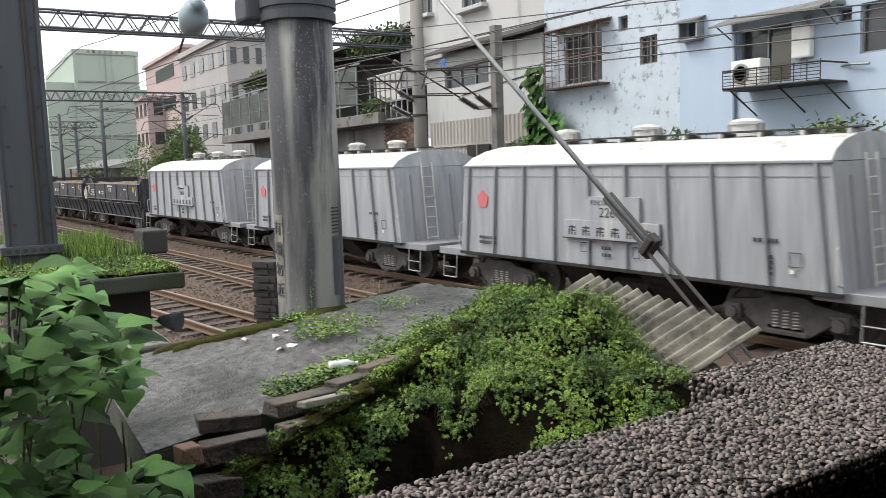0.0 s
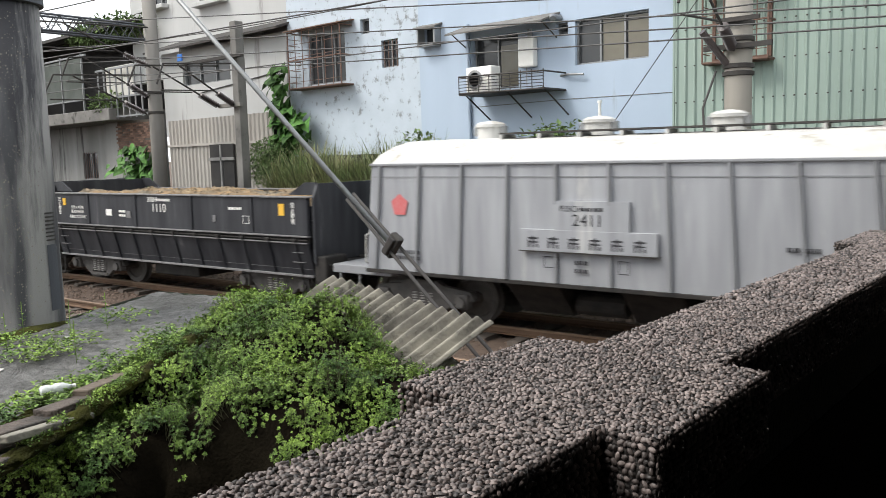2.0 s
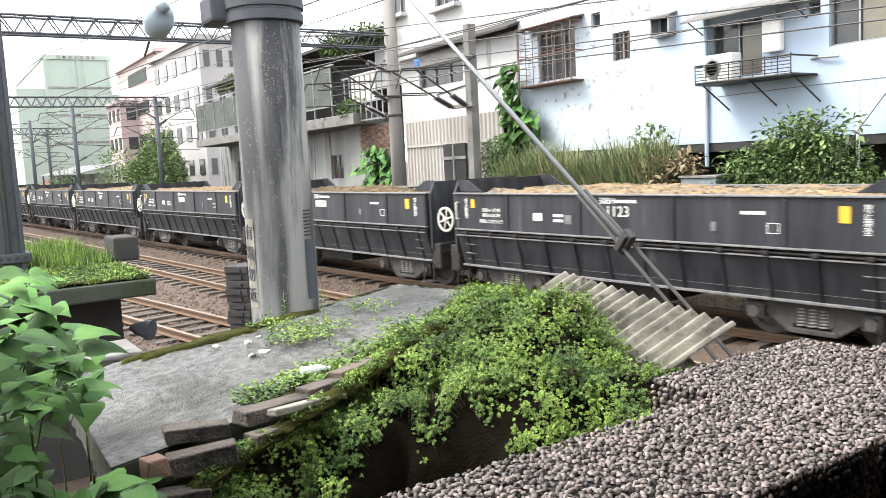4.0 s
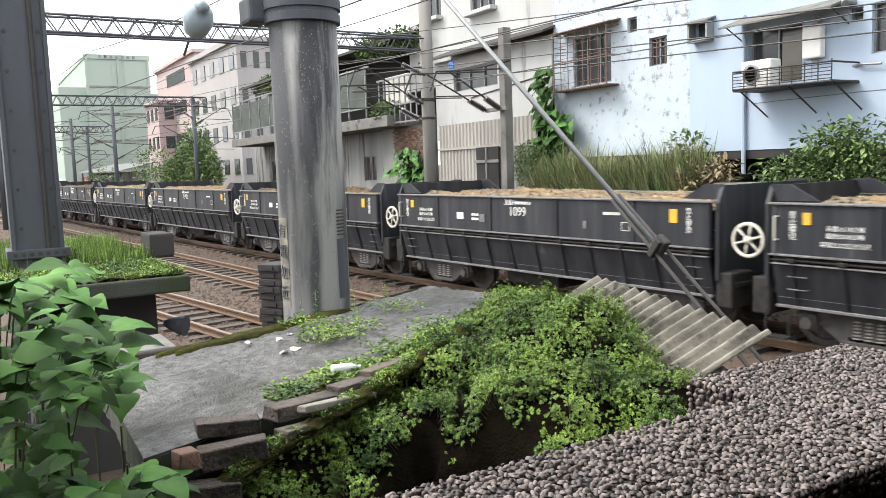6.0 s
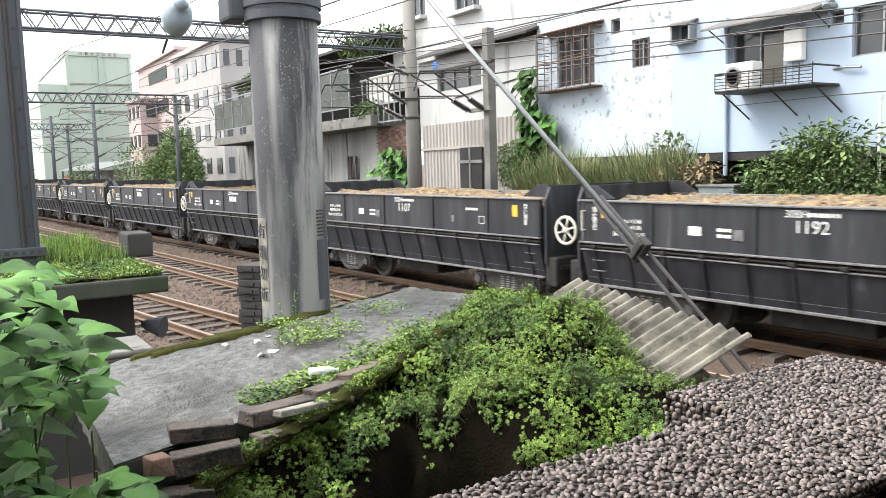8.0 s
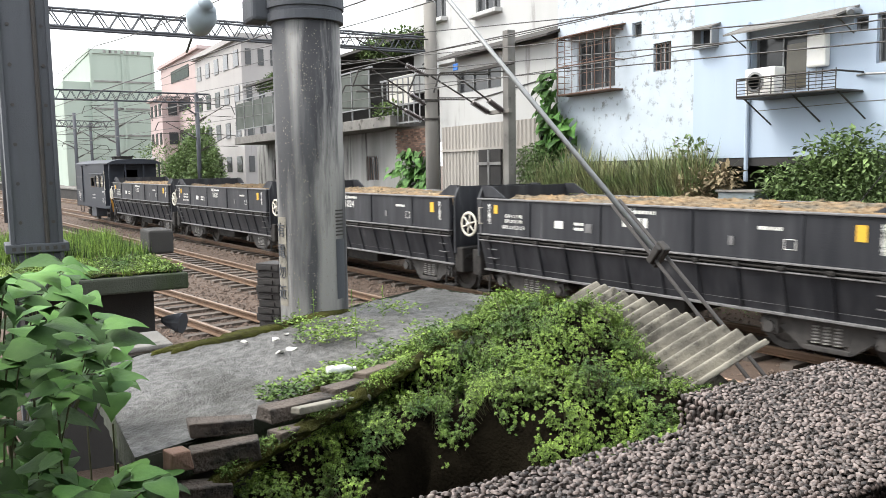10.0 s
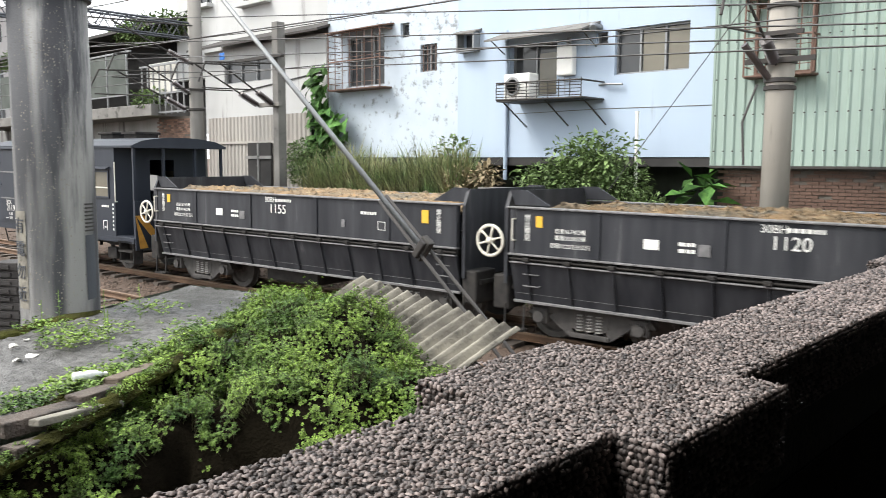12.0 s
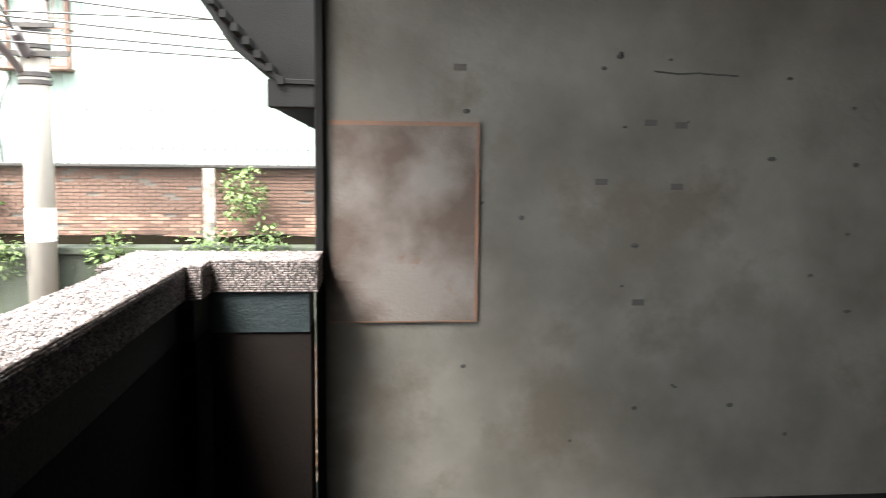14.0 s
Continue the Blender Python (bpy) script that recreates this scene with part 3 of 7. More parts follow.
def rubble(seed, warm):
    rnd = random.Random(seed)
    mb = MB()

    def f(u, v):
        x, y = -4.2 + 8.4 * u, -1.28 + 2.56 * v
        e = min(1, (1 - abs(2 * v - 1)) * 3.5) * min(1, (1 - abs(2 * u - 1)) * 7)
        z = 1.98 + 0.15 * e + 0.12 * noise.noise((x * 0.7 + seed * 9, y * 0.9, seed)) * e + 0.05 * noise.noise((x * 4, y * 4, seed)) + 0.03 * noise.noise((x * 11, y * 11, seed))
        return (x, y, z)
    mb.grid(f, 110, 30)
    base = [(1, 0, 0), (-1, 0, 0), (0, 1, 0), (0, -1, 0), (0, 0, 1)]
    for _ in range(2600):
        u, v = rnd.random(), rnd.random()
        x, y, z = f(u, v)
        r = rnd.uniform(0.012, 0.05)
        mb.add([(x + r * p * rnd.uniform(0.6, 1.4), y + r * q * rnd.uniform(0.6, 1.3), z + r * w * rnd.uniform(0.4, 1)) for p, q, w in base], [(0, 2, 4), (2, 1, 4), (1, 3, 4), (3, 0, 4)])
    return mb.mesh("rubble", "gravel_load", fix=False)


def hopper():
    w = thing("cement_wagon", "silver-grey covered cement hopper wagon with white cement-caked roof", "railway wagon", "cement wagons of the train")
    bot, top, wid, sill, eave, crown = 4.07, 3.87, 1.36, 0.92, 2.70, 3.10
    n = 8
    arch = [(wid * math.sin(a), eave + (crown - eave) * (math.cos(a) - math.cos(1.25)) / (1 - math.cos(1.25))) for a in [-1.25 + 2.5 * i / n for i in range(n + 1)]]
    arch = [(y * 1.36 / abs(arch[0][0]) , z) for y, z in arch]

    def xat(z):
        return bot + (top - bot) * (z - sill) / (eave - sill) if z < eave else top - 0.25 * (z - eave)
    body = MB()
    prof = [(-wid + 0.03, sill), (-wid, eave - 0.01)] + [(wid, eave - 0.01), (wid - 0.03, sill)]
    vs = [(-xat(z), y, z) for y, z in prof] + [(xat(z), y, z) for y, z in prof]
    body.add(vs, [(0, 1, 5, 4), (1, 2, 6, 5), (2, 3, 7, 6), (3, 0, 4, 7), (0, 3, 2, 1), (4, 5, 6, 7)])
    b = part("body", body, "hopper_paint", w)
    roof = MB()
    outer = arch
    m = len(outer)
    segs = 24
    vs = []
    for i in range(segs + 1):
        x = -1 + 2 * i / segs
        for y, z in outer:
            vs.append((x * xat(z), y * 1.015, z + 0.012 * noise.noise((x * 9, y * 2, 5.0))))
    fs = [(i * m + j, i * m + j + 1, (i + 1) * m + j + 1, (i + 1) * m + j) for i in range(segs) for j in range(m - 1)]
    roof.add(vs, fs)
    part("roof", roof, "hopper_roof", w, "arched roof caked white with cement", smooth=True)
    for s in (-1, 1):
        vs = [(s * xat(z), y * 0.999, z) for y, z in outer]
        part("roof_end", MB().add(vs + [(s * (xat(z) - 0.03), y, z) for y, z in outer], [tuple(range(m)), tuple(range(2 * m - 1, m - 1, -1))] + [(j, j + 1, m + j + 1, m + j) for j in range(m - 1)]), "hopper_paint", w)
        part("eave_rail", MB().box(-top - 0.02, top + 0.02, s * wid - 0.035, s * wid + 0.035, eave - 0.03, eave + 0.015, 0.01), "hopper_rib", w)
        for k in range(10):
            x = -3.86 + k * 7.72 / 9
            rib = MB()
            q = s * (wid + 0.005)
            x2 = x * (top / bot)
            rib.add([(x - 0.028, s * (wid - 0.03), sill), (x + 0.028, s * (wid - 0.03), sill), (x2 + 0.028, q - s * 0.005, eave - 0.03), (x2 - 0.028, q - s * 0.005, eave - 0.03),
                     (x - 0.02, s * (wid + 0.03), sill + 0.01), (x + 0.02, s * (wid + 0.03), sill + 0.01), (x2 + 0.02, q + s * 0.055, eave - 0.03), (x2 - 0.02, q + s * 0.055, eave - 0.03)],
                    [(0, 1, 2, 3), (7, 6, 5, 4), (0, 4, 5, 1), (3, 2, 6, 7), (0, 3, 7, 4), (1, 5, 6, 2)])
            part("rib", rib, "hopper_rib", b)
        part("seam", MB().box(-top + 0.02, top - 0.02, s * (wid - 0.003) - 0.008, s * (wid - 0.003) + 0.008, eave - 0.22, eave - 0.2), "hopper_rib", b)
        part("sill", MB().box(-bot, bot, s * (wid - 0.02) - 0.03, s * (wid - 0.02) + 0.03, sill - 0.06, sill, 0.008), "underframe", w)
    # roof walk on brackets
    walkw = MB()
    walkw.box(-1.9, 3.75, -0.46, -0.06, crown + 0.05, crown + 0.075)
    part("roof_walk", walkw, "iron", w, "dark steel roof walkway")
    for k in range(9):
        x = -1.85 + k * 0.69
        part("walk_bracket", MB().box(x - 0.02, x + 0.02, -0.5, -0.02, crown - 0.06, crown + 0.045), "hopper_roof", w)
    for x in (-2.55, -0.5, 1.55):
        mb = MB().lathe([(0.23, crown - 0.1), (0.23, crown + 0.2), (0.265, crown + 0.2), (0.265, crown + 0.25), (0.2, crown + 0.285), (0.05, crown + 0.31)], Matrix.Translation((x, 0.35, 0)), 20)
        h = part("loading_hatch", mb, "hopper_roof", w, "round cement-dusted loading hatch", smooth=False)
        part("hatch_clamp", MB().box(x + 0.22, x + 0.32, 0.29, 0.41, crown + 0.05, crown + 0.22, 0.01), "galvanised", h)
        part("hatch_clamp", MB().box(x - 0.32, x - 0.22, 0.29, 0.41, crown + 0.05, crown + 0.22, 0.01), "galvanised", h)
    for s in (-1, 1):
        pl = MB().box(min(s * 3.6, s * 4.95), max(s * 3.6, s * 4.95), -1.25, 1.25, 0.78, 0.93, 0.012)
        part("end_platform", pl, "hopper_rib", w, "dusty grey end platform")
        lad = MB()
        for y in (-0.62, -0.3):
            lad.tube((s * (bot + 0.1), y, 0.95), (s * (top + 0.1), y, eave + 0.1), 0.016)
        for k in range(8):
            t = k / 7
            x = s * (bot + (top - bot) * t + 0.1)
            lad.tube((x, -0.62, 1.0 + 1.7 * t), (x, -0.3, 1.0 + 1.7 * t), 0.012)
        part("end_ladder", lad, "hopper_roof", w, "pale steel end ladder")
        part("step_iron", MB().path([(s * 4.3, -1.27, 0.8), (s * 4.3, -1.3, 0.3), (s * 4.75, -1.3, 0.3), (s * 4.75, -1.27, 0.8)], 0.016), "galvanised", w)
        part("step_rung", MB().tube((s * 4.3, -1.3, 0.52), (s * 4.75, -1.3, 0.52), 0.014), "galvanised", w)
        rl = MB().path([(s * 4.05, -1.3, 1.0), (s * 4.02, -1.42, 1.05), (s * 4.0, -1.42, 1.5), (s * 3.98, -1.3, 1.55)], 0.013)
        part("grab_iron", rl, "hopper_roof", w)
        for y, z in ((0.9, 1.25), (0.6, 1.45)):
            part("brake_lever", MB().tube((s * 4.85, y, 0.93), (s * 4.85, y, z), 0.018), "hopper_roof", w)
        for y in (0.27, -0.92):
            part("end_rib", MB().add([(s * 4.03, y, 0.95), (s * 4.1, y, 0.95), (s * 3.92, y, 2.5), (s * 3.85, y, 2.5), (s * 4.03, y + 0.05, 0.95), (s * 4.1, y + 0.05, 0.95), (s * 3.92, y + 0.05, 2.5), (s * 3.85, y + 0.05, 2.5)],
                 [(0, 1, 2, 3), (7, 6, 5, 4), (0, 4, 5, 1), (3, 2, 6, 7), (0, 3, 7, 4), (1, 5, 6, 2)]), "hopper_rib", w)
        coupler(w, s * 4.9, s)
    part("underframe", MB().box(-4.8, 4.8, -0.35, 0.35, 0.6, 0.9, 0.02).prism([(-0.55, 0.28), (0.55, 0.28), (1.2, 0.88), (-1.2, 0.88)], -1.4, -0.5).prism([(-0.55, 0.28), (0.55, 0.28), (1.2, 0.88), (-1.2, 0.88)], 0.5, 1.4).tube((-0.4, -0.6, 0.5), (0.4, -0.6, 0.5), 0.17, seg=12), "underframe", w)
    for x in (-3.1, 3.1):
        bogie(w, x)
    # markings
    y = -wid - 0.052
    plate = MB().box(-0.98, 1.12, -wid - 0.05, -wid + 0.01, 1.4, 1.72, 0.006).box(-0.45, 0.72, -wid - 0.05, -wid + 0.01, 1.72, 2.14)
    part("name_board", plate, "hopper_paint", w, "raised grey lettering board")
    part("board_ledge", MB().box(-1.0, 1.14, -wid - 0.07, -wid, 1.385, 1.402), "iron", w)
    a = [(0.19 * math.sin(2 * math.pi * i / 5), 0.19 * math.cos(2 * math.pi * i / 5)) for i in range(5)]
    part("emblem", MB().prism([(-3.3 + u * 0.95, 2.02 + v) for u, v in a], -wid - 0.008, -wid + 0.01, "y"), "red_paint", w, "faded red five-sided emblem")
    mb = MB()
    for k in range(6):
        x = -0.86 + k * 0.33
        mb.box(x, x + 0.17, y - 0.004, y, 1.575, 1.6).box(x, x + 0.17, y - 0.004, y, 1.52, 1.54).box(x + 0.07, x + 0.1, y - 0.004, y, 1.45, 1.62).box(x, x + 0.03, y - 0.004, y, 1.45, 1.56).box(x + 0.14, x + 0.17, y - 0.004, y, 1.45, 1.5)
    bars(mb, 0.0, 2.0, y, [0.05, 0.05, 0.02, 0.02, 0.05, 0.05], 0.05)
    y = -wid - 0.004
    for k in range(2):
        bars(mb, -3.42, 1.22 - 0.1 * k, y, [0.06, 0.06, 0.03, 0.03, 0.03, 0.03, 0.06, 0.06], 0.06)
    bars(mb, 2.75, 1.55, y, [0.06, 0.06, 0.04, 0.04, 0.04, 0.04], 0.06)
    for k in range(4):
        bars(mb, 3.0, 1.32 - 0.08 * k, y, [0.06], 0.05)
    for x0, z0, dx, dz in ((-0.62, 1.15, 0.22, 0.16), (0.55, 1.12, 0.14, 0.18), (3.3, 1.22, 0.18, 0.2)):
        mb.box(x0, x0 + dx, y - 0.004, y, z0, z0 + 0.012).box(x0, x0 + dx, y - 0.004, y, z0 + dz, z0 + dz + 0.012).box(x0, x0 + 0.012, y - 0.004, y, z0, z0 + dz).box(x0 + dx, x0 + dx + 0.012, y - 0.004, y, z0, z0 + dz + 0.012)
    bars(mb, -0.12, 1.22, y, [0.04, 0.06, 0.06], 0.06)
    bars(mb, -0.12, 1.1, y, [0.04, 0.06, 0.06], 0.06)
    tagged(part("painted_marks", mb, "ink_paint", w, "dark painted markings"), kind="stuff")
    part("white_tag", MB().box(3.32, 3.38, y - 0.006, y, 1.13, 1.19), "white_paint", w)
    return w


def caboose():
    """Guard's van; left end at x = 0, body to 6.2, porch to 7.0."""
    w = thing("guard_van", "dark blue-black guard's van with an open end porch", "railway wagon")
    wid, sill, eave, crown = 1.28, 0.91, 3.09, 3.3
    t = 0.05
    # near wall with three window openings and the end-door gap beyond 6.2
    wins = [(3.42, 4.06, 1.88, 2.32), (4.38, 5.04, 1.86, 2.45), (5.28, 5.92, 1.86, 2.45)]
    for s in (-1, 1):
        side = MB()
        xs = [0.0] + [v for a in wins for v in a[:2]] + [6.2]
        for x0, x1 in zip(xs, xs[1:]):
            hole = [a for a in wins if abs(a[0] - x0) < 1e-6]
            y0, y1 = s * wid - t / 2, s * wid + t / 2
            if hole:
                side.box(x0, x1, y0, y1, sill, hole[0][2]).box(x0, x1, y0, y1, hole[0][3], eave)
            else:
                side.box(x0, x1, y0, y1, sill, eave)
        sd = part("side_wall", side, "navy_paint", w)
        for a in wins:
            fr = MB()
            o = s * (wid + 0.03)
            for bx in ((a[0] - 0.04, a[1] + 0.04, a[2] - 0.04, a[2]), (a[0] - 0.04, a[1] + 0.04, a[3], a[3] + 0.04), (a[0] - 0.04, a[0], a[2], a[3]), (a[1], a[1] + 0.04, a[2], a[3])):
                fr.box(bx[0], bx[1], o - 0.02, o + 0.02, bx[2], bx[3])
            win = part("window_frame", fr, "navy_paint" if a[0] > 4 else "wood_old", sd)
            if a[0] > 4:
                part("window_pane", MB().box(a[0], a[1], s * wid - 0.01, s * wid + 0.01, a[2], a[3]), "window_tan", win, "tan-shaded window pane")
                part("window_bar", MB().box(a[0], a[1], s * wid + s * 0.012 - 0.01, s * wid + s * 0.012 + 0.01, a[2] + 0.2, a[2] + 0.23), "cream_metal", win)
        part("window_hood", MB().prism([(s * wid, 2.56), (s * (wid + 0.14), 2.52), (s * (wid + 0.14), 2.54), (s * wid, 2.6)], 3.3, 6.0), "navy_paint", sd)
        door = MB().box(0.36, 1.58, s * (wid + 0.05) - 0.025, s * (wid + 0.05) + 0.025, sill + 0.1, eave - 0.12, 0.008)
        dr = part("sliding_door", door, "navy_paint", w)
        part("door_rail", MB().box(0.33, 2.75, s * (wid + 0.09) - 0.04, s * (wid + 0.09) + 0.04, eave - 0.1, eave - 0.04, 0.01), "navy_paint", w)
        for z in (1.62, 2.35):
            part("door_batten", MB().box(0.38, 1.56, s * (wid + 0.08) - 0.012, s * (wid + 0.08) + 0.012, z, z + 0.035), "black_edge", dr)
        for z in (1.5, 2.0, 2.6, 2.8):
            part("door_hinge", MB().box(0.3, 0.45, s * (wid + 0.085) - 0.015, s * (wid + 0.085) + 0.015, z, z + 0.03), "navy_paint", dr)
        part("sole_bar", MB().box(0.0, 6.95, s * (wid - 0.02) - 0.04, s * (wid - 0.02) + 0.04, sill - 0.14, sill, 0.01), "navy_paint", w)
    part("end_wall", MB().box(0, t, -wid, wid, sill, eave), "navy_paint", w)
    inner = MB()
    inner.box(6.15, 6.2, -wid, -0.35, sill, eave).box(6.15, 6.2, 0.35, wid, sill, eave).box(6.15, 6.2, -0.35, 0.35, 2.75, eave)
    part("porch_wall", inner, "navy_paint", w)
    part("floor", MB().box(0, 6.95, -wid, wid, sill - 0.06, sill + 0.02), "navy_paint", w)
    m = 10
    arch = [(-wid - 0.06 + (2 * wid + 0.12) * i / m, eave + (crown - eave) * (1 - (2 * i / m - 1) ** 2) ** 0.6) for i in range(m + 1)]
    roof = MB().prism(arch + [(wid + 0.06, eave - 0.05), (-wid - 0.06, eave - 0.05)], -0.05, 7.02)
    part("roof", roof, "navy_paint", w)
    for x in (4.2, 5.3):
        part("roof_vent", MB().box(x - 0.3, x + 0.3, -0.3, 0.3, crown - 0.06, crown + 0.1).box(x - 0.34, x + 0.34, -0.36, 0.36, crown + 0.1, crown + 0.16, 0.01), "underframe", w, "black roof ventilator")
    for y in (-wid + 0.04, wid - 0.04, -0.45, 0.45):
        part("porch_post", MB().box(6.9, 6.96, y - 0.03, y + 0.03, sill, eave), "navy_paint", w)
    ep = part("end_panel", MB().box(6.96, 7.0, -wid, wid, 0.62, 1.78, 0.006), "navy_paint", w, "dark end panel with orange slanting stripes")
    for k in range(-1, 5):
        ya = -wid + 0.52 * k
        lo = max(-wid, min(wid, ya + 0.62)), max(-wid, min(wid, ya + 0.84))
        hi = max(-wid, min(wid, ya)), max(-wid, min(wid, ya + 0.22))
        if lo[1] - lo[0] > 0.02 or hi[1] - hi[0] > 0.02:
            part("stripe", MB().prism([(lo[0], 0.66), (lo[1], 0.66), (hi[1], 1.45), (hi[0], 1.45)], 7.002, 7.008), "hazard_paint", ep, "orange slanting warning stripe")
    part("marker_disc", MB().tube((7.005, -0.5, 1.08), (7.05, -0.5, 1.08), 0.14, seg=18), "red_paint", w, "red marker disc")
    part("handrail", MB().path([(6.25, -wid, 1.75), (6.25, -wid - 0.05, 1.75), (6.25, -wid - 0.05, 2.7)], 0.015), "cream_metal", w)
    part("hand_wheel_post", MB().tube((6.8, -0.2, 0.95), (6.8, -0.2, 1.9), 0.03), "underframe", w)
    steps = MB()
    for z in (0.3, 0.55, 0.78):
        steps.box(6.25, 6.85, -wid - 0.02, -wid + 0.25, z, z + 0.04)
    steps.box(6.28, 6.3, -wid, -wid + 0.25, 0.28, 0.9).box(6.85, 6.87, -wid, -wid + 0.25, 0.28, 0.9)
    part("porch_steps", steps, "underframe", w)
    for x in (1.45, 5.55):
        part("axle", WHEELS, "", w, at=Matrix.Translation((x, 0, 0.43)))
        for s in (-1, 1):
            ax = MB().box(x - 0.2, x + 0.2, s * 0.95 - 0.1, s * 0.95 + 0.1, 0.3, 0.58, 0.02)
            ax.prism([(x - 0.75, 0.74), (x, 0.62), (x + 0.75, 0.74), (x + 0.7, 0.79), (x, 0.72), (x - 0.7, 0.79)], s * 0.95 - 0.05, s * 0.95 + 0.05, "y")
            ax.prism([(x - 0.32, 0.86), (x - 0.2, 0.2), (x - 0.12, 0.2), (x - 0.2, 0.86)], s * 0.9 - 0.03, s * 0.9 + 0.03, "y").prism([(x + 0.32, 0.86), (x + 0.2, 0.2), (x + 0.12, 0.2), (x + 0.2, 0.86)], s * 0.9 - 0.03, s * 0.9 + 0.03, "y")
            part("axle_guard", ax, "underframe", w)
    part("battery_box", MB().box(2.65, 3.65, -1.18, -0.5, 0.25, 0.8, 0.02), "dark_post", w, "grey steel battery box")
    part("underframe", MB().box(0, 7.0, -0.4, 0.4, 0.55, 0.85, 0.02).path([(0.2, -1.2, 0.75), (0.35, -1.2, 0.4), (0.9, -1.2, 0.4), (1.0, -1.2, 0.75)], 0.02), "underframe", w)
    coupler(w, 0.0, -1)
    coupler(w, 7.0, 1)
    y = -wid - 0.03
    mb = MB()
    bars(mb, 5.6, 1.6, y, [0.06, 0.06, 0.04, 0.04, 0.04], 0.05)
    for k in range(7):
        bars(mb, 6.08, 1.65 - 0.1 * k, y, [0.05], 0.05)
    mb.box(5.65, 5.67, y - 0.004, y, 1.05, 1.28).box(5.65, 5.83, y - 0.004, y, 1.26, 1.28).box(5.81, 5.83, y - 0.004, y, 1.05, 1.28).box(5.7, 5.78, y - 0.004, y, 1.1, 1.13)
    mb.box(0.62, 0.8, y - 0.054, y - 0.05, 1.08, 1.09).box(1.15, 1.33, y - 0.054, y - 0.05, 1.08, 1.09)
    tagged(part("notice_lettering", mb, "white_paint", w, "small white painted notices"), kind="stuff")
    for txt, z in (("自重12.40公噸", 1.44), ("載重 3.00公噸", 1.27)):
        part("notice_lettering", lettering(txt, 0.092, "white_paint"), "", w, "white stencilled notice", at=Matrix.Translation((3.85, y - 0.003, z)))
    for txt, size, z in (("3CK", 0.17, 1.52), ("2119", 0.24, 1.36), ("R 15", 0.1, 1.2), ("2 12", 0.1, 1.09)):
        part("number", lettering(txt, size, "white_paint"), "", w, "white stencilled number", at=Matrix.Translation((0.95 if z != 1.52 else 0.85, y - 0.055, z)))
    return w


SPEED = 12.6
RUNNING = []


def train():
    g0 = gondola()
    loads = [rubble(1, 1), rubble(2, 1), rubble(3, 0)]
    numbers = {6: "1110", 5: "1139", 4: "1123", 1: "1099", 0: "1129", -1: "1192", -2: "1107", -5: "1024", -6: "1120", -7: "1155"}
    for k in range(6, -8, -1):
        g = g0 if k == 6 else copy_thing(g0, Matrix())
        # the brake wheel of wagon k stands at -0.87 + 9.5 k at 7.5 s
        RUNNING.append((g, -0.87 + 9.5 * k + 4.62 - SPEED * 7.5))
        load = part("load", loads[k % 3], "", g, "heaped brown rubble")
    for (g, s), k in zip(RUNNING[:], range(6, -8, -1)):
        part("class_letters", lettering("30BH", 0.15, "white_paint"), "", g, "white stencilled letters", at=Matrix.Translation((-0.33, -1.372, 2.02)))
        if k in numbers:
            part("number", lettering(numbers[k], 0.25, "white_paint"), "", g, "white stencilled number", at=Matrix.Translation((-0.12, -1.372, 1.84)))
        else:
            mb = MB()
            bars(mb, -0.42, 1.76, -1.37, [0.1, 0.1, 0.1, 0.1], 0.16, 0.25)
            part("number", mb, "white_paint", g, "white stencilled number")
    h0 = hopper()
    for j, num in enumerate(("2411", "2257", "2267", "")):
        h = h0 if j == 0 else copy_thing(h0, Matrix())
        RUNNING.append((h, -5.2 + 10.4 * j - SPEED * 1.5))
    for (h, s), num in zip(RUNNING[14:], ("2411", "2257", "2267", "")):
        part("class_letters", lettering("P35CH", 0.12, "ink_paint"), "", h, "dark stencilled letters", at=Matrix.Translation((-0.16, -1.415, 2.03)))
        if num:
            part("number", lettering(num, 0.24, "ink_paint"), "", h, "dark stencilled number", at=Matrix.Translation((0.1, -1.415, 1.86)))
    c = caboose()
    # porch end close to the last wagon's brake wheel
    RUNNING.append((c, -0.87 - 9.5 * 7 - 0.15 - 7.45 - SPEED * 7.5))


def motions():
    """The wagons run along the line and every wheelset rolls."""
    rate = SPEED / 0.43
    for ob, s in RUNNING:
        for o in ob.children_recursive:
            if o.name.split(".")[0] in ("wheelset", "axle"):
                m = o.matrix_basis.copy()
                walk(o, [(k / 30, m @ Matrix.Rotation(rate * k / 30, 4, "Y")) for k in range(421)])
    for ob, s in RUNNING:
        # a nearly even run
        walk(ob, [(t, LINE @ Matrix.Translation((s + SPEED * t + d, 0, RAIL))) for t, d in ((0.0, 0.0), (3.0, -0.1), (7.5, 0.0), (10.0, 0.0), (12.5, 0.07), (14.0, 0.1))])
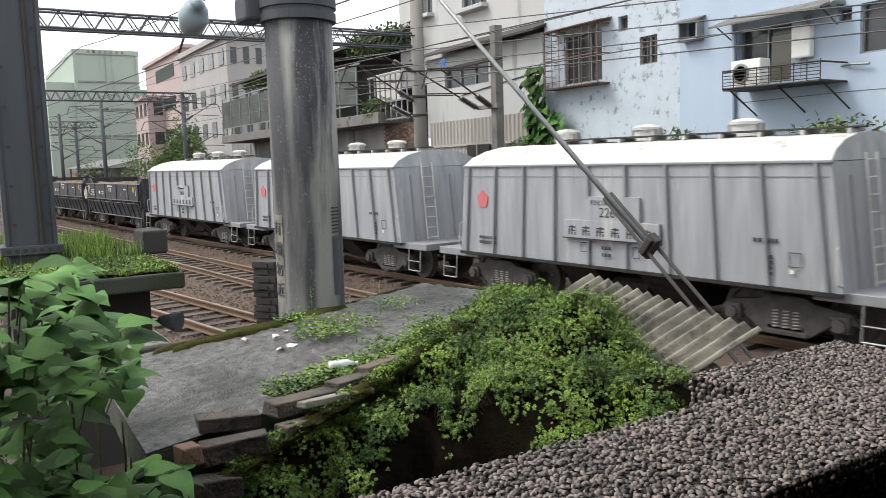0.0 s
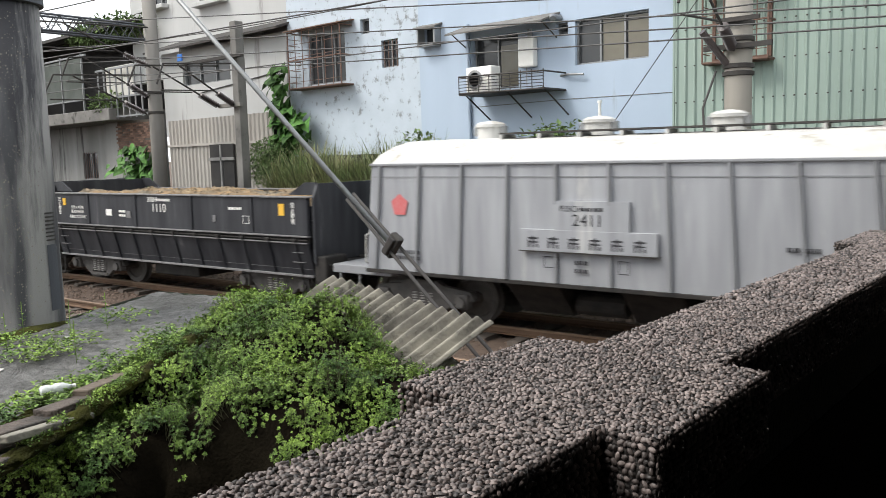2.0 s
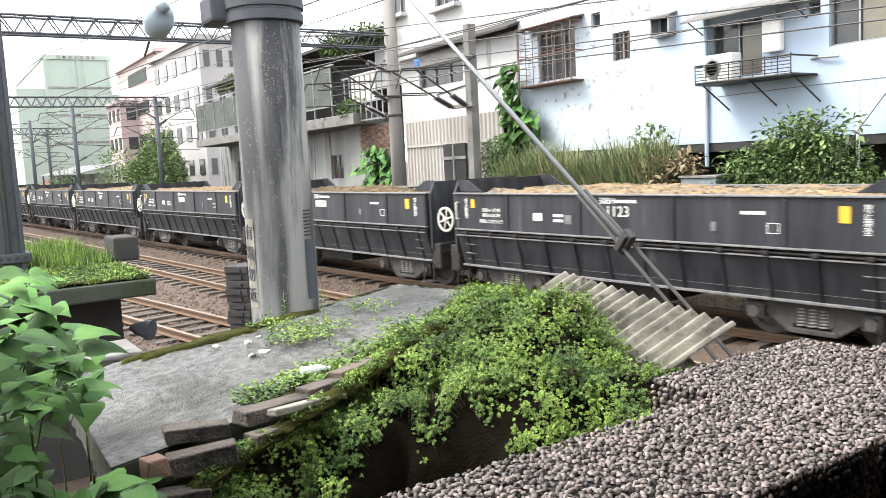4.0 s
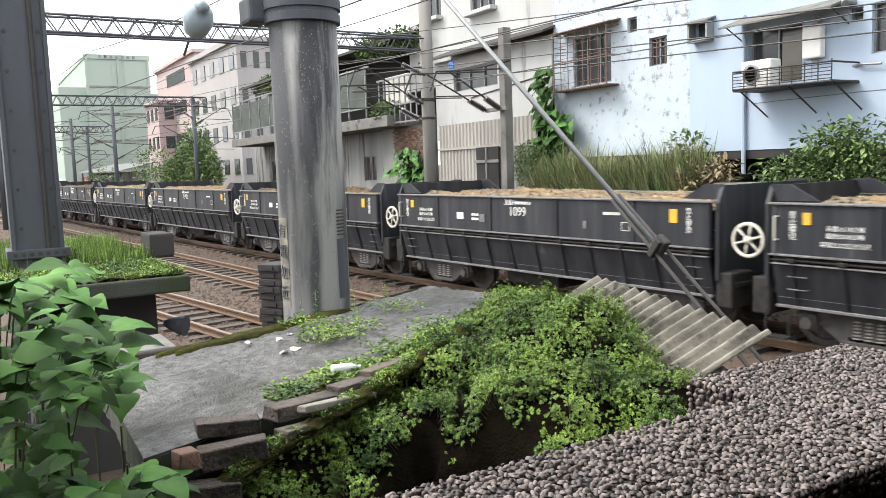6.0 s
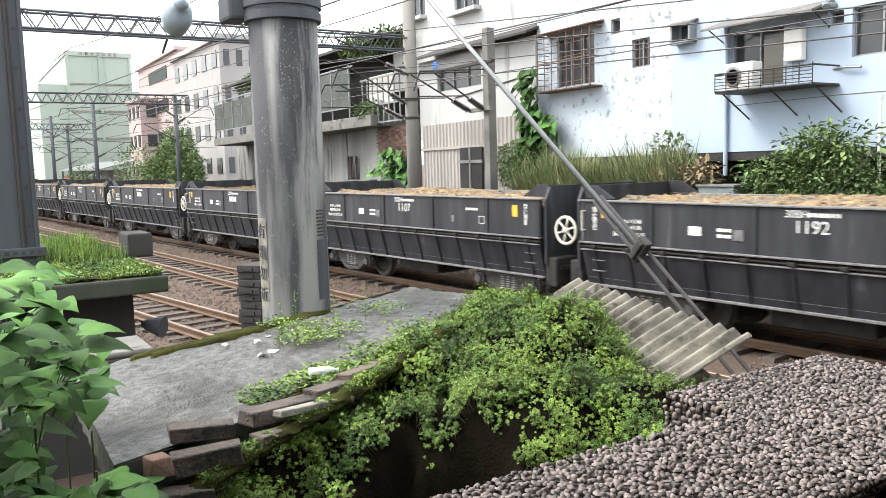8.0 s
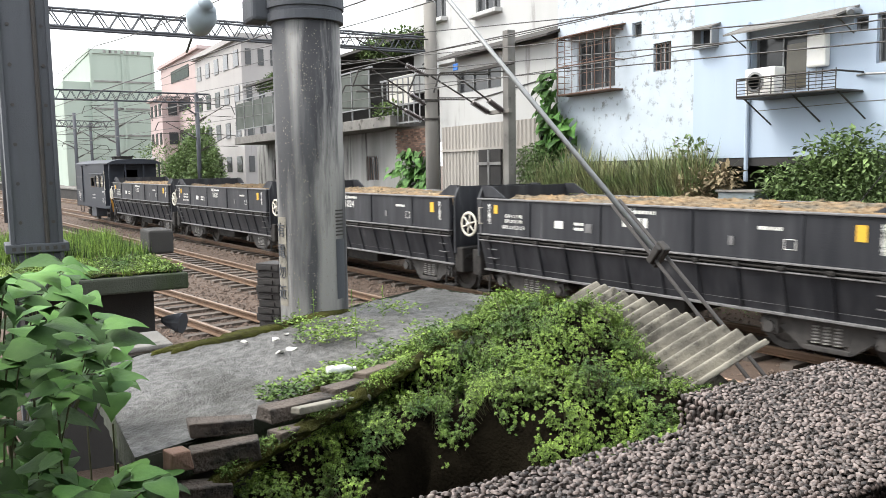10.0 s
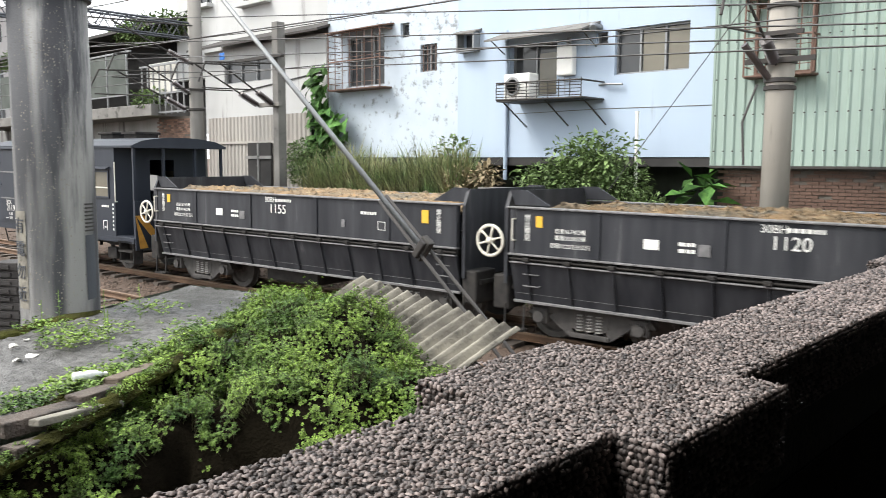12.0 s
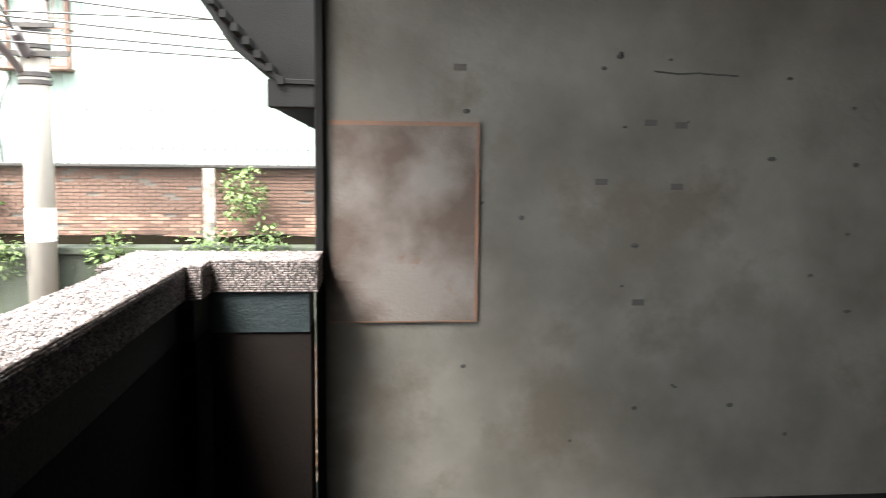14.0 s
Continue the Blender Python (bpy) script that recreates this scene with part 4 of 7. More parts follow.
# ---- buildings and setting beyond the line ----
def wall_with_holes(name, x0, x1, z0, z1, y, thick, holes, material, label, kind="structure", parent=None):
    """A wall along x, its face at y, with rectangular openings (x0, x1, z0, z1)."""
    xs = sorted({x0, x1, *[h[0] for h in holes], *[h[1] for h in holes]})
    zs = sorted({z0, z1, *[h[2] for h in holes], *[h[3] for h in holes]})
    nx, nz = len(xs), len(zs)
    solid = [[not any(h[0] < (xs[i] + xs[i + 1]) / 2 < h[1] and h[2] < (zs[j] + zs[j + 1]) / 2 < h[3] for h in holes) for j in range(nz - 1)] for i in range(nx - 1)]
    vs = [(u, y + d, w) for d in (0, thick) for u in xs for w in zs]
    at = lambda i, j, d: d * nx * nz + i * nz + j
    filled = lambda i, j: 0 <= i < nx - 1 and 0 <= j < nz - 1 and solid[i][j]
    fs = []
    for i in range(nx - 1):
        for j in range(nz - 1):
            if not solid[i][j]:
                continue
            fs += [(at(i, j, 0), at(i + 1, j, 0), at(i + 1, j + 1, 0), at(i, j + 1, 0)), (at(i, j, 1), at(i, j + 1, 1), at(i + 1, j + 1, 1), at(i + 1, j, 1))]
            for di, dj, p, q in ((-1, 0, (i, j), (i, j + 1)), (1, 0, (i + 1, j), (i + 1, j + 1)), (0, -1, (i, j), (i + 1, j)), (0, 1, (i, j + 1), (i + 1, j + 1))):
                if not filled(i + di, j + dj):
                    fs.append((at(*p, 0), at(*q, 0), at(*q, 1), at(*p, 1)))
    used = sorted({k for f in fs for k in f})
    new_at = {k: n for n, k in enumerate(used)}
    mb = MB().add([vs[k] for k in used], [tuple(new_at[k] for k in f) for f in fs])
    if parent:
        return part(name, mb, material, parent)
    return single(name, mb, material, label, kind=kind)


def window(parent, x0, x1, z0, z1, y, glass="window_dark", frame="galvanised", mullions=1, bars_n=0, depth=0.12):
    w = 0.04
    cuts = [x0 + (x1 - x0) * i / (mullions + 1) for i in range(mullions + 2)]
    win = wall_with_holes("window", x0, x1, z0, z1, y + depth - 0.03, 0.06, [(p + w / 2 + (w / 2 if p == x0 else 0), q - w / 2 - (w / 2 if q == x1 else 0), z0 + w, z1 - w) for p, q in zip(cuts, cuts[1:])], frame, "", parent=parent)
    part("pane", MB().box(x0 + 0.01, x1 - 0.01, y + depth + 0.03, y + depth + 0.04, z0 + 0.01, z1 - 0.01), glass, win)
    for i in range(bars_n):
        x = x0 + (x1 - x0) * (i + 0.5) / bars_n
        part("bar", MB().tube((x, y + 0.04, z0), (x, y + 0.04, z1), 0.012, seg=5), "rust_bars", win)
    return win


FAC = 16.0


def blue_house():
    h = thing("apartment_house", "weathered pale blue apartment house backing onto the railway", "house")
    holes = [(-15.37, -14.75, 5.43, 6.15), (-18.4, -16.8, 5.2, 6.6), (-13.8, -13.25, 5.8, 6.25), (-12.3, -10.9, 4.6, 5.85), (-9.37, -7.62, 4.94, 5.92), (-9.85, -9.55, 5.62, 5.9), (-16.15, -15.8, 6.4, 6.8)]
    wall_with_holes("wall", -14.0, -6.98, 3.15, 11.0, FAC, 0.3, [o for o in holes if o[0] > -14], "blue_wall", "", parent=h)
    wall_with_holes("wall", -19.3, -14.0, 3.15, 11.0, FAC + 0.002, 0.3, [o for o in holes if o[0] < -14], "peeling_wall", "", parent=h)
    wall_with_holes("wall", -30.0, -19.3, 6.2, 13.0, FAC + 0.9, 0.3, [(-28.9, -27.3, 8.9, 10.4), (-25.2, -23.6, 8.6, 10.2)], "white_wall", "", parent=h)
    part("wall", MB().box(-19.3, -19.0, FAC + 0.3, FAC + 1.2, 3.15, 13.0), "white_wall", h)
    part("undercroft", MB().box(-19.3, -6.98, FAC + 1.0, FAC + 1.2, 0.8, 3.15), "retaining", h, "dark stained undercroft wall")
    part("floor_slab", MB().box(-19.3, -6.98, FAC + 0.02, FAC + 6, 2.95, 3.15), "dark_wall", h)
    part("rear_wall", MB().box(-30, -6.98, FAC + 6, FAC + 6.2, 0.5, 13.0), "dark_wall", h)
    window(h, -15.37, -14.75, 5.43, 6.15, FAC, bars_n=4)
    window(h, -18.4, -16.8, 5.2, 6.6, FAC, mullions=2)
    window(h, -9.37, -7.62, 4.94, 5.92, FAC, mullions=2)
    part("curtain", MB().box(-8.75, -8.25, FAC + 0.135, FAC + 0.148, 4.99, 5.86), "window_tan", h, "brown curtain behind the window")
    part("curtain", MB().box(-8.15, -7.68, FAC + 0.135, FAC + 0.148, 4.99, 5.86), "window_tan", h, "brown curtain behind the window")
    window(h, -9.85, -9.55, 5.62, 5.9, FAC, mullions=0)
    window(h, -16.15, -15.8, 6.4, 6.8, FAC, mullions=0)
    window(h, -28.9, -27.3, 8.9, 10.4, FAC + 0.9, mullions=2)
    window(h, -25.2, -23.6, 8.6, 10.2, FAC + 0.9, mullions=2)
    for xa, za in ((-29.0, 8.75), (-25.3, 8.45)):
        part("window_ledge", MB().box(xa, xa + 1.8, FAC + 0.6, FAC + 0.9, za, za + 0.15, 0.02), "white_wall", h)
    # balcony door
    d = window(h, -12.3, -10.9, 4.6, 5.85, FAC, mullions=1, depth=0.2)
    part("curtain", MB().box(-11.5, -10.95, FAC + 0.15, FAC + 0.17, 4.65, 5.6), "window_tan", h, "tan curtain behind the door")
    # awning
    aw = MB()
    aw.prism([(FAC, 6.1), (FAC - 0.75, 5.86), (FAC - 0.75, 5.9), (FAC, 6.15)], -12.5, -9.75)
    part("awning", aw, "concrete", h, "grey sheet awning")
    for x in (-12.4, -9.85):
        part("awning_strut", MB().tube((x, FAC, 5.6), (x, FAC - 0.6, 5.9), 0.015), "iron", h)
    # bolted-on fan hood
    part("fan_hood", MB().prism([(FAC, 6.32), (FAC - 0.3, 6.22), (FAC - 0.3, 6.26), (FAC, 6.36)], -13.95, -13.2), "concrete", h)
    part("fan_frame", MB().box(-13.85, -13.25, FAC - 0.25, FAC + 0.1, 5.78, 5.84).box(-13.85, -13.8, FAC - 0.25, FAC, 5.8, 6.25).box(-13.3, -13.25, FAC - 0.25, FAC, 5.8, 6.25), "galvanised", h)
    part("fan_back", MB().box(-13.85, -13.25, FAC + 0.1, FAC + 0.14, 5.8, 6.25), "window_dark", h)
    # pipes
    part("downpipe", MB().path([(-12.35, FAC - 0.06, 2.6), (-12.35, FAC - 0.06, 6.2)], 0.05, 8), "blue_wall", h)
    part("pipe_elbow", MB().path([(-9.75, FAC, 4.75), (-9.5, FAC - 0.1, 4.75), (-9.1, FAC - 0.1, 4.72)], 0.025, 8), "galvanised", h)
    part("vent_pipe", MB().path([(-9.75, FAC, 6.0), (-9.75, FAC - 0.35, 6.0), (-9.65, FAC - 0.45, 5.93)], 0.07, 10), "galvanised", h)
    part("crack_line", MB().path([(-12.2, FAC - 0.004, 4.2), (-9.6, FAC - 0.004, 4.22), (-7.05, FAC - 0.004, 4.19)], 0.008, 4), "concrete", h)
    return h


def balcony_rack():
    r = thing("balcony_rack", "steel balcony rack bolted under the awning door", "balcony")
    y0, y1 = FAC - 0.9, FAC
    z0, z1 = 4.47, 4.85
    fr = MB()
    for z in (z0, z1):
        fr.path([(-11.97, y1, z), (-11.97, y0, z), (-9.62, y0, z - 0.05), (-9.62, y1, z - 0.05)], 0.02)
    part("frame", fr, "iron", r)
    for i in range(5):
        z = z0 + 0.06 + i * 0.07
        part("rail", MB().path([(-11.97, y0, z), (-9.62, y0, z - 0.05)], 0.01, 5), "iron", r)
    for i in range(9):
        x = -11.97 + i * 2.35 / 8
        part("upright", MB().tube((x, y0, z0 - 0.02), (x, y0, z1), 0.012, seg=5), "iron", r)
    for x in (-11.9, -10.7, -9.7):
        part("strut", MB().tube((x, y0 + 0.1, z0), (x + 0.15, y1, z0 - 0.6), 0.018, seg=6), "iron", r)
    part("deck", MB().box(-11.97, -9.62, y0, y1, z0 - 0.05, z0 - 0.02), "iron", r)


def air_conditioner():
    a = thing("air_conditioner", "cream outdoor air conditioner unit on the balcony rack", "air conditioner")
    part("case", MB().box(-11.85, -11.1, FAC - 0.78, FAC - 0.42, 4.47, 5.06, 0.03), "appliance", a)
    m = Matrix.Translation((-11.58, FAC - 0.79, 4.77)) @ Matrix.Rotation(radians(90), 4, "X")
    mb = MB()
    for r in (0.06, 0.11, 0.16, 0.21):
        mb.lathe([(r, 0), (r + 0.012, 0.006), (r, 0.012)], m, 20)
    part("fan_grille", mb, "galvanised", a)
    b = thing("water_heater", "white wall-mounted gas water heater", "water heater")
    part("case", MB().box(-10.78, -10.34, FAC - 0.2, FAC - 0.01, 5.0, 5.66, 0.04), "appliance", b)
    part("flue", MB().tube((-10.5, FAC - 0.1, 5.66), (-10.5, FAC - 0.1, 5.85), 0.05), "galvanised", b)
    part("pipe", MB().path([(-10.6, FAC - 0.1, 5.0), (-10.6, FAC - 0.1, 4.6)], 0.012), "galvanised", b)


def window_cage(x0, x1, z0, z1, y, dep, n=7, rows=9, name_label="rusty steel security cage over a window"):
    c = thing("window_cage", name_label, "window cage")
    fr = MB()
    for z in (z0, (z0 + z1) / 2, z1):
        fr.path([(x0, y, z), (x0, y - dep, z), (x1, y - dep, z), (x1, y, z)], 0.02, 5)
    for x in (x0, x1):
        fr.tube((x, y - dep, z0), (x, y - dep, z1), 0.02)
    part("frame", fr, "rust_bars", c)
    for i in range(1, n):
        x = x0 + (x1 - x0) * i / n
        part("bar", MB().tube((x, y - dep, z0), (x, y - dep, z1), 0.012, seg=5), "rust_bars", c)
    for i in range(1, rows):
        z = z0 + (z1 - z0) * i / rows
        part("side_bar", MB().tube((x0, y, z), (x0, y - dep, z), 0.01, seg=5), "rust_bars", c)
        if i % 2:
            part("cross_bar", MB().tube((x0, y - dep, z), (x1, y - dep, z), 0.008, seg=5), "rust_bars", c)
    part("tray", MB().box(x0, x1, y - dep, y, z0 - 0.03, z0), "rust_bars", c)
    part("hood", MB().prism([(y, z1 + 0.12), (y - dep - 0.08, z1 + 0.02), (y - dep - 0.08, z1 + 0.05), (y, z1 + 0.16)], x0 - 0.1, x1 + 0.1), "rust", c)
    return c


def green_shed():
    g = thing("metal_clad_building", "pale green corrugated metal-clad building over a brick base", "house")
    y = FAC - 0.1
    sheet = MB()
    x, top = -7.0, 6.6
    pts = []
    while x < 3.2:
        pts += [(x, y), (x + 0.03, y - 0.035), (x + 0.05, y - 0.035), (x + 0.08, y)]
        x += 0.19
    n = len(pts)
    sheet.add([(a, b, 2.98) for a, b in pts] + [(a, b, top - 0.02 * (a + 7)) for a, b in pts], [(i, i + 1, n + i + 1, n + i) for i in range(n - 1)])
    part("cladding", sheet, "green_sheet", g, "pale green ribbed steel cladding")
    part("cladding_return", MB().box(-7.04, -7.0, y - 0.02, FAC + 3, 2.98, 6.6), "green_sheet", g)
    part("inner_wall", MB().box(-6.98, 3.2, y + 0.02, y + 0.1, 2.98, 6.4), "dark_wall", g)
    part("roof", MB().add([(-7.3, y - 0.35, 6.6), (3.4, y - 0.35, 6.36), (3.4, y + 6, 7.6), (-7.3, y + 6, 7.8), (-7.3, y - 0.35, 6.55), (3.4, y - 0.35, 6.31), (3.4, y + 6, 7.55), (-7.3, y + 6, 7.75)],
         [(0, 1, 2, 3), (7, 6, 5, 4), (0, 4, 5, 1), (3, 2, 6, 7), (0, 3, 7, 4), (1, 5, 6, 2)]), "iron", g)
    part("drip_edge", MB().box(-7.04, 3.2, y - 0.05, y + 0.02, 2.93, 2.98), "iron", g)
    head = MB().box(0, 0.03, -0.045, -0.03, 0, 0.025).mesh("screw", "iron")
    for z in (3.25, 3.95, 4.65, 5.35, 6.05):
        for k in range(52):
            part("screw", head, "", g, at=Matrix.Translation((-6.97 + 0.19 * k, y, z)))
    for pts in ([(-0.2, 5.6), (-0.25, 5.0), (-0.75, 4.5), (-0.6, 3.7), (-0.2, 3.4), (-0.1, 3.0)], [(-0.1, 5.6), (-0.2, 4.4), (0.0, 3.0)]):
        part("loose_cable", MB().path([(px, y - 0.07, pz) for px, pz in pts], 0.012, 5), "wire", g, "loose black cable")
    wb = part("brick_base", MB().box(-6.8, 3.2, FAC + 0.05, FAC + 0.25, 1.5, 2.95), "mortar", g, "weathered brick base wall")
    window(g, -6.2, -5.1, 4.7, 6.0, y - 0.14, glass="window_tan", frame="rust_bars", mullions=2)
    return wb


def brick_faces(parent, x0, x1, z0, z1, y, bl=0.23, bh=0.065):
    rnd = random.Random(11)
    me = MB().box(0, bl - 0.012, -0.02, 0.0, 0, bh - 0.012).mesh("brick", "brick")
    row, count = 0, 0
    z = z0
    rest = MB()
    while z + bh <= z1:
        x = x0 - (bl / 2 if row % 2 else 0)
        while x < x1:
            if rnd.random() > 0.06:
                if count < 290:
                    part("brick", me, "", parent, at=Matrix.Translation((x, y - rnd.uniform(0, 0.012), z)))
                    count += 1
                else:
                    d = rnd.uniform(0, 0.012)
                    rest.box(x, x + bl - 0.012, y - 0.02 - d, y - d, z, z + bh - 0.012)
            x += bl
        z += bh
        row += 1
    if rest.v:
        tagged(part("brickwork", rest, "brick", parent), kind="stuff")


def left_houses():
    # cream lean-to house
    c = thing("cream_house", "cream plastered house with a sloping tin roof", "house")
    y = FAC
    wall_with_holes("wall", -26.4, -19.4, 4.0, 6.9, y, 0.25, [(-25.1, -22.3, 5.7, 6.5)], "white_wall", "", parent=c)
    window(c, -25.1, -22.3, 5.7, 6.5, y, mullions=2, glass="window_dark")
    part("roof", MB().prism([(y - 0.5, 6.9), (y + 1.2, 7.5), (y + 1.2, 7.56), (y - 0.5, 6.97)], -26.8, -19.2), "iron", c)
    part("cable_bracket", MB().path([(-24, y - 0.02, 5.4), (-19.6, y - 0.02, 5.75)], 0.02), "wire", c)
    # sheet-metal shed
    s = thing("sheet_metal_shed", "beige corrugated sheet shed with a dark door", "shed")
    pts = []
    x = -25.4
    while x < -19.6:
        pts += [(x, 15.5), (x + 0.05, 15.46), (x + 0.1, 15.46), (x + 0.15, 15.5)]
        x += 0.22
    n = len(pts)
    part("cladding", MB().add([(a, b, 1.6) for a, b in pts] + [(a, b, 4.5) for a, b in pts], [(i, i + 1, n + i + 1, n + i) for i in range(n - 1)]), "grey_sheet", s)
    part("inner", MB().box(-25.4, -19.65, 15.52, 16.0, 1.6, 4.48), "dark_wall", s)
    part("band", MB().box(-25.4, -19.6, 15.42, 15.47, 3.6, 3.68), "grey_sheet", s)
    d = part("door", MB().box(-22.8, -21.5, 15.38, 15.46, 1.6, 3.62), "dark_wall", s)
    part("door_rail", MB().box(-22.85, -21.45, 15.34, 15.38, 3.1, 3.2).box(-22.2, -22.12, 15.34, 15.38, 1.7, 3.6), "grey_wall", d)
    # brick gable strip
    b = thing("brick_house", "old grey rendered house with a brick corner and concrete balcony", "house")
    part("wall", MB().box(-31.0, -26.9, 16.0, 16.3, 1.5, 4.7), "grey_wall", b)
    bw = part("brick_panel", MB().box(-29.9, -27.4, 15.98, 16.0, 3.5, 4.7), "mortar", b)
    brick_faces(bw, -29.9, -27.5, 3.5, 4.7, 15.98, 0.22, 0.075)
    wall_with_holes("wall", -40.0, -31.0, 1.5, 4.7, 16.5, 0.3, [(-34.1, -32.8, 2.5, 3.62)], "grey_wall", "", parent=b)
    window(b, -34.1, -32.8, 2.5, 3.62, 16.5, bars_n=7)
    wall_with_holes("wall", -52.0, -40.3, 1.5, 4.7, 17.0, 0.3, [(-48.6, -47.4, 2.5, 3.7), (-44.5, -43.2, 2.4, 3.6)], "grey_wall", "", parent=b)
    for xa in (-48.6, -44.5):
        window(b, xa, xa + 1.2, 2.5, 3.6, 17.0, bars_n=5)
    part("wall", MB().box(-40.3, -40.0, 16.5, 17.9, 1.5, 4.7), "grey_wall", b)
    part("balcony_slab", MB().box(-50.2, -28.6, 15.0, 18.0, 4.7, 5.15, 0.03), "concrete", b, "stained concrete balcony slab")
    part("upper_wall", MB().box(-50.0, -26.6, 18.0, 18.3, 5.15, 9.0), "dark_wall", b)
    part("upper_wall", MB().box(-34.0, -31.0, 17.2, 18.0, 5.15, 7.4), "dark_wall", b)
    part("roof", MB().prism([(15.6, 8.2), (18.5, 8.9), (18.5, 9.0), (15.6, 8.32)], -50, -28.4), "iron", b)
    bal = part("balustrade", MB().box(-49.9, -34.6, 15.02, 15.08, 7.3, 7.36).box(-49.9, -30.2, 15.02, 15.08, 5.55, 5.6).box(-34.6, -30.2, 15.02, 15.08, 7.2, 7.26), "galvanised", b)
    for i in range(12):
        x = -49.8 + i * 1.75
        part("baluster", MB().box(x - 0.03, x + 0.03, 15.02, 15.08, 5.15, 7.3), "galvanised", bal)
        if i < 11:
            part("screen_panel", MB().box(x + 0.08, x + 1.67, 15.04, 15.06, 5.6, 7.15), "screen_mesh", bal)
    for i in range(9):
        x = -29.9 + i * 0.45
        part("white_bar", MB().box(x, x + 0.06, 15.3, 15.34, 4.75, 6.6), "galvanised", b)
    part("white_rail", MB().box(-30, -26.2, 15.28, 15.36, 5.5, 5.56).box(-30, -26.2, 15.28, 15.36, 6.55, 6.62).box(-30, -26.2, 15.28, 15.36, 4.8, 4.86), "galvanised", b)
    part("laundry_panel", MB().box(-29.6, -27.6, 15.5, 15.55, 5.6, 6.7), "paper", b)


def far_block(name, label, x0, x1, y0, y1, z1, material, rows, cols, parapet=0.6):
    t = thing(name, label, "building")
    part("wall", MB().box(x0, x1, y0, y1, 0.5, z1), material, t)
    part("roof", MB().box(x0 - 0.3, x1 + 0.3, y0 - 0.3, y1 + 0.3, z1, z1 + parapet), material, t)
    for r in range(rows):
        for c in range(cols):
            z = 3 + (z1 - 4) * r / max(1, rows - 1) * 0.9
            y = y0 + (y1 - y0) * (c + 0.3) / cols
            part("window", MB().box(x1 - 0.02, x1 + 0.06, y, y + (y1 - y0) / cols * 0.45, z, z + 1.2), "window_dark", t)
            x = x0 + (x1 - x0) * (c + 0.3) / cols
            part("window", MB().box(x, x + (x1 - x0) / cols * 0.45, y0 - 0.06, y0 + 0.02, z, z + 1.2), "window_dark", t)
    return t


def green_block():
    t = thing("green_apartment_block", "tall blank-walled pale green block far along the line", "building")
    part("wall", MB().box(-125, -97, 12.8, 19.6, 0.5, 16.3), "pale_green_wall", t)
    part("wing", MB().box(-124, -97.5, 10.0, 12.8, 0.5, 13.2), "pale_green_wall", t, "lower wing of the block")
    part("wing", MB().box(-124, -97.5, 19.6, 21.2, 0.5, 12.6), "pale_green_wall", t)
    part("parapet", MB().box(-125.1, -96.85, 12.7, 19.7, 16.3, 16.8), "pale_green_wall", t)
    for z in (4.2, 7.2, 10.2, 13.2):
        part("floor_band", MB().box(-97.0, -96.9, 12.8, 19.6, z, z + 0.18), "grey_wall", t)
    for y in (12.85, 16.1, 19.3):
        part("pilaster", MB().box(-97.0, -96.85, y, y + 0.25, 0.5, 16.3), "pale_green_wall", t)
    for y in (19.9, 20.6):
        for z in (4.5, 7.5, 10.3):
            part("window", MB().box(-97.5, -97.4, y, y + 0.4, z, z + 1.1), "window_dark", t)
    for k in range(7):
        part("sign_stroke", MB().box(-96.85, -96.8, 14.2 + 0.6 * k, 14.5 + 0.6 * k, 16.4, 16.7), "grey_wall", t)


def retaining_wall():
    mb = MB()
    mb.box(-60, 12, 14.1, 14.5, -0.2, 1.5, 0.02)
    single("retaining_wall", mb, "retaining", "dark damp concrete retaining wall beyond the track", kind="structure")
    single("wall_coping", MB().box(-60, 12, 14.02, 14.55, 1.5, 1.62, 0.015), "retaining", "mossy retaining wall coping", kind="structure")
    mb = MB().grid(lambda u, v: (-60 + 72 * u, 14.5 + 4.5 * v, 1.55 + 0.25 * v + 0.1 * noise.noise((u * 40, v * 4, 2))), 140, 8)
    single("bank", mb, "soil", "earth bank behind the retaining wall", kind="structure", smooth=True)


# ---- the near side: shed roof, undergrowth, pillars, parapet ----
def slab_z(x, y):
    return 1.78 + 0.02 * noise.noise((x * 1.3, y * 1.3, 7))


